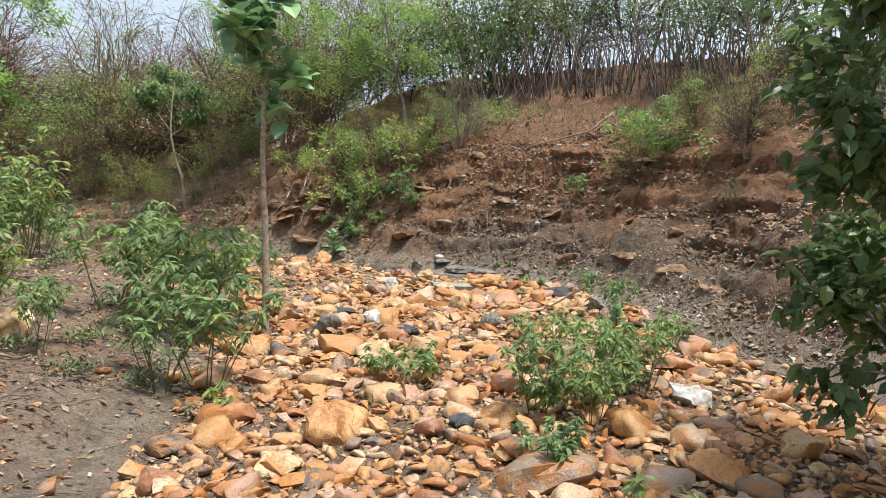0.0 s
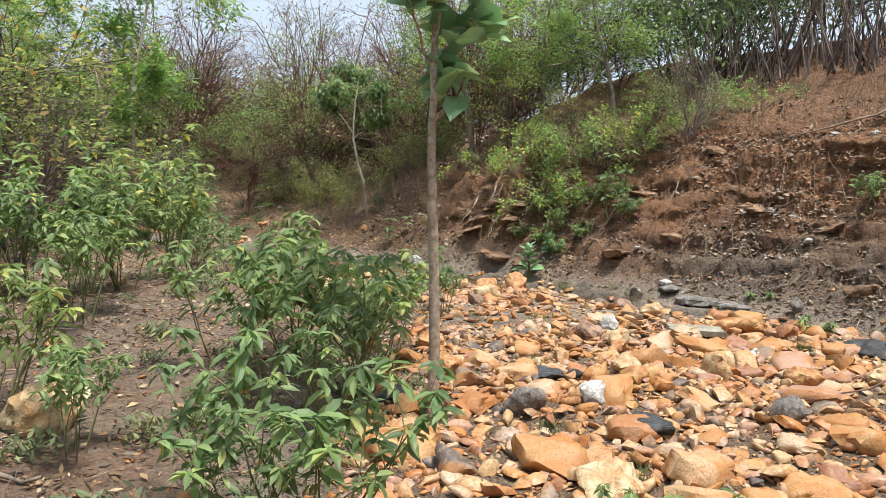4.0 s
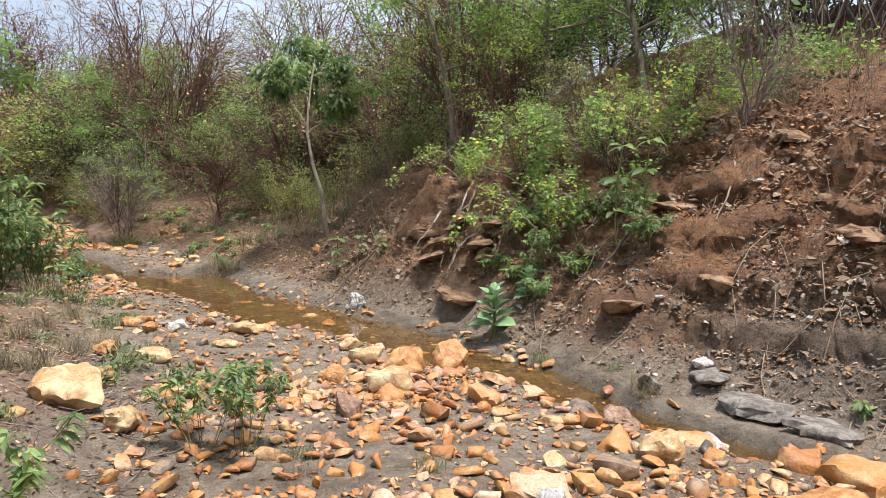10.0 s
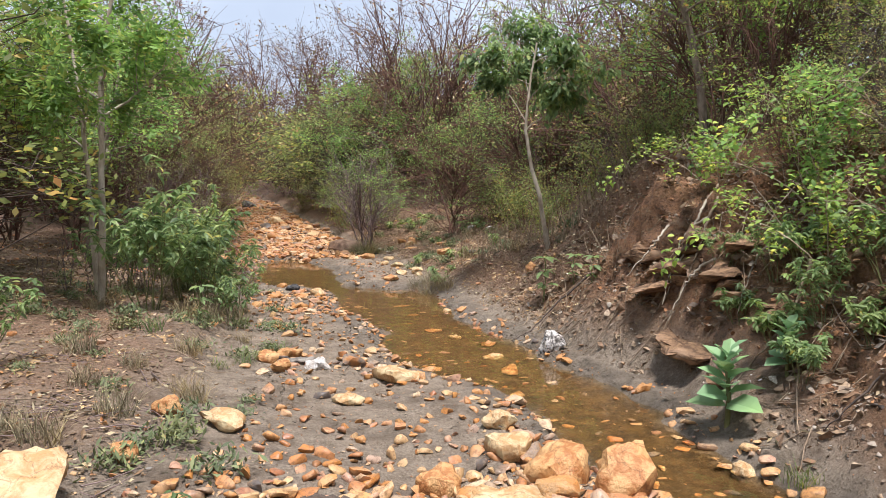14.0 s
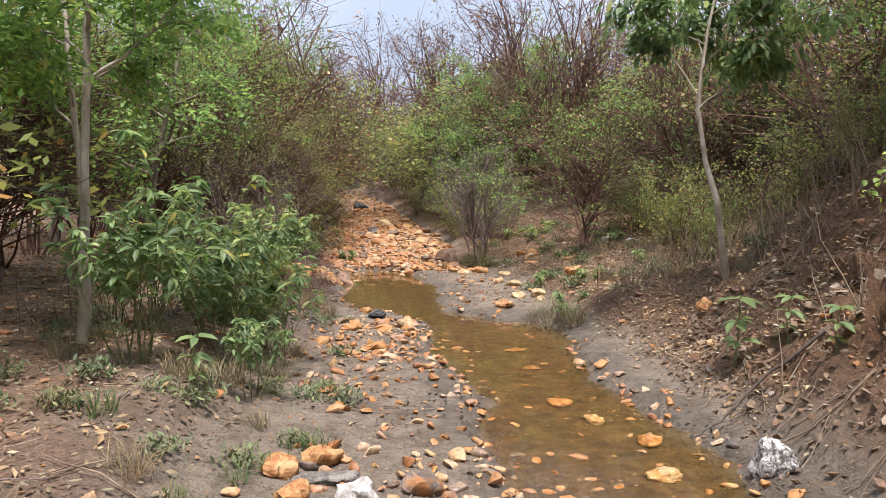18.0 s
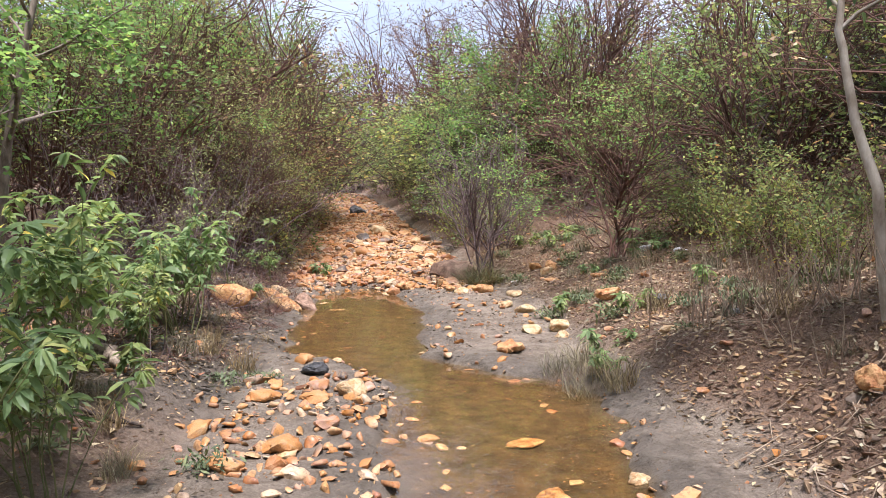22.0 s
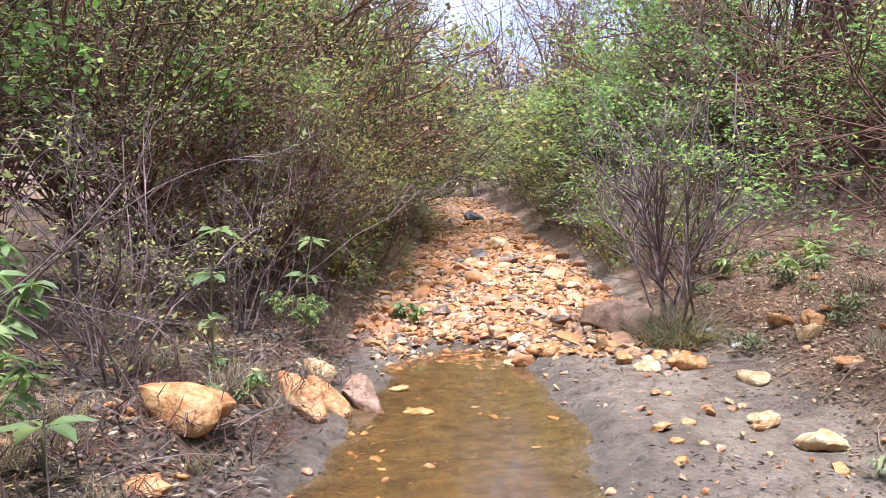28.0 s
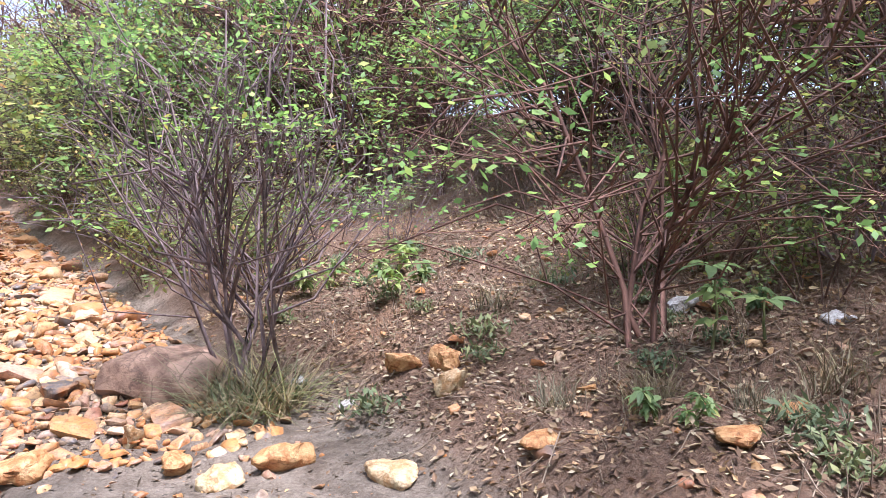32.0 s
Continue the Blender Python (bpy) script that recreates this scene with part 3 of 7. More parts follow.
def oval_leaves(at, d, length, width, rng, vary=0.3, bend=0.25, fold=0.12):
    """Big oval leaves of eight triangles, curved along and folded at the midrib."""
    n = len(at)
    d = d / (np.linalg.norm(d, axis=1, keepdims=True) + 1e-9)
    a, b = frames_along(d)
    spin = rng.uniform(-0.6, 0.6, n)[:, None]
    side = a * np.cos(spin) + b * np.sin(spin)
    nor = np.cross(side, d)
    nor *= np.where(nor[:, 2:3] < 0, -1, 1)
    s = (1 + vary * rng.uniform(-1, 1, n))[:, None]
    L, W = length * s, width * s
    rows = [at]
    for u, w in ((0.3, 0.92), (0.68, 0.86)):
        c = at + d * L * u - nor * L * bend * u * u
        rows += [c + side * W * 0.5 * w + nor * W * fold, c, c - side * W * 0.5 * w + nor * W * fold]
    rows.append(at + d * L - nor * L * bend)
    V = np.stack(rows, 1).reshape(-1, 3)
    k = np.arange(n)[:, None] * 8
    F = np.concatenate([k + [t] for t in ([0, 2, 1], [0, 3, 2], [1, 2, 5], [1, 5, 4], [2, 3, 6], [2, 6, 5], [4, 5, 7], [5, 6, 7])], 1).reshape(-1, 3)
    return V, F


def small_leaves(at, d, length, width, rng, vary=0.4):
    """Small leaflets of two triangles each."""
    n = len(at)
    d = d / (np.linalg.norm(d, axis=1, keepdims=True) + 1e-9)
    a, b = frames_along(d)
    spin = rng.normal(0, 0.5, n)[:, None]
    side = a * np.cos(spin) + b * np.sin(spin)
    s = (1 + vary * rng.uniform(-1, 1, n))[:, None]
    L, W = length * s, width * s
    V = np.stack([at, at + d * L * 0.5 + side * W * 0.5, at + d * L, at + d * L * 0.5 - side * W * 0.5], 1).reshape(-1, 3)
    return V, np.arange(n * 4).reshape(-1, 4)


def unit(v):
    return v / (np.linalg.norm(v) + 1e-9)


def grow(rng, start, way, length, radius, levels, kids, wild=0.3, lift=0.1, shrink=0.5, out=None, tips=None, level=0, spread=0.9, low=0.15, steps=(6, 5, 3, 2)):
    """Branch upon branch: chains of points with radii, and the twigs' points and ways for leaves."""
    if out is None:
        out, tips = [], []
    n = steps[level]
    p, d = np.array(start, float), unit(np.array(way, float))
    pts, rad = [p.copy()], [radius]
    for k in range(n):
        d = unit(d + rng.normal(0, wild * 0.4, 3) + np.array([0, 0, lift]))
        p = p + d * length / n
        pts.append(p.copy())
        rad.append(radius * (1 - 0.7 * (k + 1) / n))
    out.append((pts, rad, level))
    if level >= levels - 1:
        for q in range(1, len(pts)):
            tips.append((pts[q], d))
    if level >= levels:
        return out, tips
    for k in range(kids[level]):
        u = rng.uniform(low, 1.0)
        i = min(int(u * n), n - 1)
        f = u * n - i
        q = pts[i] * (1 - f) + pts[i + 1] * f
        way2 = unit(d + unit(rng.normal(0, 1, 3)) * spread)
        grow(rng, q, way2, length * shrink * rng.uniform(0.6, 1.25), max(radius * 0.5 * (1 - 0.5 * u), 0.0028), levels, kids, wild, lift, shrink, out, tips, level + 1, spread, low, steps)
    return out, tips


def crown_mesh(name, tips, leaf, rng, per_tip, size, shape="small", scatter=0.05, down=0.0):
    at = np.array([t[0] for t in tips]).repeat(per_tip, 0)
    d = np.array([t[1] for t in tips]).repeat(per_tip, 0)
    at = at + rng.normal(0, scatter, at.shape)
    d = d * 0.5 + rng.normal(0, 0.8, d.shape) * np.array([1, 1, 0.5]) + np.array([0, 0, -down])
    make = small_leaves(at, d, size[0], size[1], rng) if shape == "small" else oval_leaves(at, d, size[0], size[1], rng)
    return mesh_of(name, *make, leaf)


def thorn_bush(seed, tall, stems, leaf, bark, per_tip, lean=(0.1, 0.95), label="", size=(0.05, 0.026), kids=(8, 5), thick=0.007, scatter=0.035, group="thorn bushes along the stream", name="thorn_bush", bare=0.8, arch=0.0, gaps=0.0, levels=2, shape="small"):
    """Many thin stems from one foot, each with its own twigs, and a crown of small leaves down to the ground."""
    rng = np.random.RandomState(seed)
    ob = thing(name, label, "bush", group)
    tips = []
    for k in range(stems):
        a = 6.28 * k / stems + rng.uniform(-0.4, 0.4)
        tilt = rng.uniform(*lean)
        out, mine = grow(rng, (0.1 * math.cos(a), 0.1 * math.sin(a), -0.1), (math.cos(a) * tilt, math.sin(a) * tilt, 1), tall * rng.uniform(0.65, 1.05), thick * tall, levels, kids, 0.42, arch, 0.45, spread=1.0)
        part("stem", mesh_of("stem", *tubes([(p, r) for p, r, l in out], 3 if thick < 0.012 else 5), bark, True), ob)
        tips += mine
    if per_tip:
        tips = [t for t in tips if rng.uniform() < bare + (1 - bare) * min(1.0, max(0.0, t[0][2] / (0.45 * tall)))]
        tips = [t for t in tips if noise.noise(Vector(t[0]) * 1.7 + Vector((seed, 0, 0))) + rng.normal(0, 0.08) > gaps - 0.05]
        part("crown", crown_mesh("crown", tips, leaf, rng, per_tip, size, shape, scatter), ob)
    return ob


def dome_bush(seed, tall, wide, stems, leaf, bark, clumps, per, size, label, gaps=0.0, low=-0.3, lump=0.35, flat=0.3, thick=0.011, puff=0.13, twigs=3, wiggle=0.022, group="thorn bushes along the stream", name="thorn_bush"):
    """A spreading bush: bent stems fan out from one foot to clumps of small leaves on a lumpy dome, dark and open inside."""
    rng = np.random.RandomState(seed)
    ob = thing(name, label, "bush", group)
    n = clumps * 2
    az, up = rng.uniform(0, 6.283, n), rng.uniform(low, 1.0, n)
    side = np.sqrt(np.clip(1 - up * up, 0, 1))
    d = np.stack([side * np.cos(az), side * np.sin(az), up], -1)
    bulge = np.array([noise.noise(Vector(v) * 1.9 + Vector((seed * 3.1, 0, 0))) for v in d])
    keep = np.where(np.array([noise.noise(Vector(v) * 3.3 + Vector((0, seed * 2.3, 0))) for v in d]) + rng.normal(0, 0.1, n) > gaps)[0][:clumps]
    d, bulge = d[keep], bulge[keep]
    reach = (1 + lump * bulge) * np.where(rng.uniform(0, 1, len(d)) < 0.8, rng.uniform(0.82, 1.08, len(d)), rng.uniform(0.45, 0.85, len(d)))
    at = d * reach[:, None] * np.array([wide, wide, tall * 0.58]) + np.array([0, 0, tall * 0.42])
    at[:, 2] = np.maximum(at[:, 2], 0.12)
    lines, ways = [], []
    for k in range(stems):
        a = 6.283 * k / stems + rng.uniform(-0.35, 0.35)
        out = wide * rng.uniform(0.25, 0.7)
        u = np.linspace(0, 1, 7)
        p = np.stack([math.cos(a) * (0.08 + out * u ** 1.3), math.sin(a) * (0.08 + out * u ** 1.3), -0.1 + tall * rng.uniform(0.65, 0.88) * u], -1)
        p[1:] += np.cumsum(rng.normal(0, wiggle * tall, (6, 3)), 0)
        lines.append(p)
        ways.append(a)
    mine = [[(p, thick * tall * (1.1 - 0.85 * np.linspace(0, 1, 7)) * 0.5)] for p in lines]
    turn = np.arctan2(at[:, 1], at[:, 0])
    for q, a in zip(at, turn):
        k = min(range(stems), key=lambda i: abs((ways[i] - a + 3.1416) % 6.2832 - 3.1416) + rng.uniform(0, 0.5))
        j = int(np.clip(math.ceil(7.8 * q[2] / tall * rng.uniform(0.45, 0.85)), 1, 6))
        f = rng.uniform(0, 1)
        b = lines[k][j] * (1 - f) + lines[k][j - 1] * f
        run = q - b
        far = np.linalg.norm(run)
        bend = rng.normal(0, 0.11, (2, 3)) * far + np.array([0, 0, 0.07 * far])
        mine[k].append(([b, b + run * 0.36 + bend[0], b + run * 0.72 + bend[1], q], np.array([0.0032, 0.0026, 0.0019, 0.001]) * tall * rng.uniform(0.7, 1.3)))
        for t in range(twigs):
            f, tip = q - run * rng.uniform(0, 0.25), q + rng.normal(0, 1, 3) * puff * np.array([1.3, 1.3, 0.9])
            mine[k].append(([f, (f + tip) / 2 + rng.normal(0, 0.035, 3), tip], np.array([0.0012, 0.0009, 0.0005]) * tall))
    for run in mine:
        part("stem", mesh_of("stem", *tubes(run, 3), bark, True), ob)
    if per:
        c = at.repeat(per, 0)
        c = c + rng.normal(0, puff, c.shape) * np.array([1, 1, flat * 1.4])
        w = rng.normal(0, 1, c.shape) * np.array([1, 1, 0.45]) + d.repeat(per, 0) * 0.5
        part("crown", mesh_of("crown", *small_leaves(c, w, size[0], size[1], rng), leaf), ob)
    return ob


def tree(seed, bends, radius, branches, leaf, bark, per_tip, size, label, shape="small", start=0.55, reach=0.9, kids=(6, 4), down=0.0, scatter=0.05, lift=0.05, name="slim_tree", extra=()):
    """A slim trunk along given bends, forked limbs from its upper part, and a leafy crown."""
    rng = np.random.RandomState(seed)
    ob = thing(name, label, "tree")
    b = np.array(bends, float)
    u = np.linspace(0, len(b) - 1, 4 * len(b))
    pts = np.stack([np.interp(u, np.arange(len(b)), b[:, k]) for k in range(3)], -1) + rng.normal(0, radius * 0.1, (len(u), 3))
    rad = radius * (1.12 - 0.75 * u / u[-1]) * (1 + 0.04 * rng.uniform(-1, 1, len(u)))
    part("trunk", mesh_of("trunk", *tubes([(pts, rad)], 9), bark, True), ob)
    tips = []
    for k in range(branches):
        f = start + (1 - start) * (k + 0.5) / branches
        i = min(int(f * (len(pts) - 1)), len(pts) - 2)
        a = 2.4 * k + rng.uniform(-0.4, 0.4)
        out, mine = grow(rng, pts[i], (math.cos(a), math.sin(a), 0.55), reach * rng.uniform(0.7, 1.2), rad[i] * 0.6, 2, kids, 0.4, lift, 0.5, low=0.3)
        part("limb", mesh_of("limb", *tubes([(p, r) for p, r, l in out], 4), bark, True), ob)
        tips += mine
    part("crown", crown_mesh("crown", tips, leaf, rng, per_tip, size, shape, scatter, down), ob)
    return ob


def sticks(seed, n, spread, tall, bark, radius=0.004, lean=0.5, bend=0.25, flat=0.0):
    """Loose or upright dry stalks as one tangle."""
    rng = np.random.RandomState(seed)
    chains = []
    for k in range(n):
        a, q = rng.uniform(0, 6.28), spread * rng.uniform(0, 1) ** 0.6
        p = np.array([q * math.cos(a), q * math.sin(a), -0.05 + flat * rng.uniform(0, 0.25)])
        d = unit(np.array([rng.normal(0, lean), rng.normal(0, lean), 1 - flat]))
        length, m = tall * rng.uniform(0.4, 1.0), 3
        pts, rad = [p.copy()], [radius * rng.uniform(0.6, 1.5)]
        for j in range(m):
            d = unit(d + rng.normal(0, bend, 3))
            p = p + d * length / m
            p[2] = max(p[2], -0.03)
            pts.append(p.copy())
            rad.append(rad[0] * (1 - 0.75 * (j + 1) / m))
        chains.append((pts, rad))
    return mesh_of("stalk_tangle", *tubes(chains, 3), bark, True)


def blades(seed, n, spread, tall, width, mat, lean=0.5):
    """A tuft of grass blades of two joints each."""
    rng = np.random.RandomState(seed)
    a, q = rng.uniform(0, 6.28, n), spread * rng.uniform(0, 1, n) ** 0.7
    p = np.stack([q * np.cos(a), q * np.sin(a), np.full(n, -0.02)], -1)
    d = np.stack([rng.normal(0, lean, n), rng.normal(0, lean, n), np.ones(n)], -1)
    d /= np.linalg.norm(d, axis=1, keepdims=True)
    side, _ = frames_along(d)
    h = (tall * rng.uniform(0.4, 1, n))[:, None]
    mid, tip = p + d * h * 0.55, p + d * h + np.array([0, 0, -0.25]) * h * rng.uniform(0, 1, (n, 1)) + d * np.array([1, 1, 0]) * h * 0.3
    w = side * width * 0.5
    V = np.stack([p - w, p + w, mid + w * 0.8, mid - w * 0.8, tip], 1).reshape(-1, 3)
    k = np.arange(n)[:, None] * 5
    F = np.concatenate([k + [[0, 1, 2]], k + [[0, 2, 3]], k + [[3, 2, 4]]], 1).reshape(-1, 3)
    return mesh_of("tuft", V, F, mat)


def herb(seed, tall, stems, label, leaf=None, size=(0.125, 0.052), per=9):
    """A leafy upright herb: canes with whorls of long pointed leaves."""
    rng = np.random.RandomState(seed)
    ob = thing("leafy_shrub", label, "shrub", "leafy green shrubs")
    chains, at, d = [], [], []
    def cane(p, way, length, radius, level):
        d0 = unit(np.array(way))
        pts, rad = [p.copy()], [radius]
        n = 7
        for k in range(n):
            d0 = unit(d0 + rng.normal(0, 0.1, 3) + np.array([0, 0, 0.06]))
            p = p + d0 * length / n
            pts.append(p.copy())
            rad.append(radius * (1 - 0.6 * (k + 1) / n))
            if k >= 4 - level:
                for j in range(per if k > n - 2 else max(2, per // 3)):
                    a = rng.uniform(0, 6.28)
                    at.append(p + rng.normal(0, 0.012, 3))
                    d.append(np.array([math.cos(a), math.sin(a), rng.uniform(-0.75, 0.3)]) + d0 * 0.15)
            if level == 0 and k >= 2 and rng.uniform() < 0.6:
                a = rng.uniform(0, 6.28)
                cane(p.copy(), (math.cos(a), math.sin(a), 1.0), length * 0.4, radius * 0.5, 1)
        chains.append((pts, rad, level))
    for k in range(stems):
        a = rng.uniform(0, 6.28)
        lean = rng.uniform(0.05, 0.5)
        cane(np.array([0.1 * math.cos(a), 0.1 * math.sin(a), -0.06]), (math.cos(a) * lean, math.sin(a) * lean, 1), tall * rng.uniform(0.65, 1.0), 0.009, 0)
    run = []
    for p, r, l in chains:
        run.append((p, r))
        if l == 0:
            part("stem", mesh_of("stem", *tubes(run, 4), GREEN_STALK, True), ob)
            run = []
    part("foliage", mesh_of("foliage", *oval_leaves(np.array(at), np.array(d), size[0] * 0.95, size[1] * 0.8, rng, bend=0.4), leaf or LEAF_HERB), ob)
    return ob


def rock_mesh(name, seed, mat, flat=0.7, points=15, worn=0.07, rough=0.0, long=1.25, segments=1):
    """An angular stone about one unit wide with worn edges, its middle at the origin."""
    rng = np.random.RandomState(seed)
    p = rng.normal(0, 1, (points, 3))
    p /= np.linalg.norm(p, axis=1, keepdims=True)
    p *= rng.uniform(0.4, 0.56, (points, 1))
    if points == 9:
        p[:8] = np.array([(a, b, c) for a in (-1, 1) for b in (-1, 1) for c in (-1, 1)]) * 0.38 + rng.normal(0, 0.13, (8, 3))
    bm = bmesh.new()
    for q in p:
        bm.verts.new((q[0] * long, q[1], q[2] * flat))
    hull = bmesh.ops.convex_hull(bm, input=bm.verts[:])
    bmesh.ops.delete(bm, geom=[v for v in bm.verts if not v.link_faces], context="VERTS")
    if worn:
        bmesh.ops.triangulate(bm, faces=bm.faces[:])
        for k in range(segments):
            bmesh.ops.subdivide_edges(bm, edges=bm.edges[:], cuts=1, use_grid_fill=True)
            for j in range(2):
                bmesh.ops.smooth_vert(bm, verts=bm.verts[:], factor=worn, use_axis_x=True, use_axis_y=True, use_axis_z=True)
    if rough:
        for v in bm.verts:
            q = v.co * 2.6 + Vector((seed, seed * 2, 0))
            v.co += v.co.normalized() * rough * (noise.fractal(q, 0.8, 2, 4) - 0.5 * abs(noise.noise(q * 1.7)))
    bmesh.ops.triangulate(bm, faces=bm.faces[:])
    bmesh.ops.recalc_face_normals(bm, faces=bm.faces[:])
    me = bpy.data.meshes.new(name)
    bm.to_mesh(me)
    bm.free()
    me.polygons.foreach_set("use_smooth", np.full(len(me.polygons), True))
    me.set_sharp_from_angle(angle=radians(48))
    me.materials.append(mat)
    return me


# ---- stones ----
def place_rock(x, y, size, mat, label, seed, turn=0.0, flat=0.7, long=1.25, sink=0.22, lean=(0, 0), name="rock", group="", points=20):
    me = rock_mesh(name, seed, mat, flat, points, 0.28, 0.13, long, 2)
    ob = tagged(new(name, me), label, "rock", group)
    low = min(v.co.z for v in me.vertices)
    ob.matrix_basis = Matrix.LocRotScale((x, y, height(x, y) - low * size * (1 - 2 * sink)), Euler((radians(lean[0]), radians(lean[1]), radians(turn))), (size, size, size))
    return ob


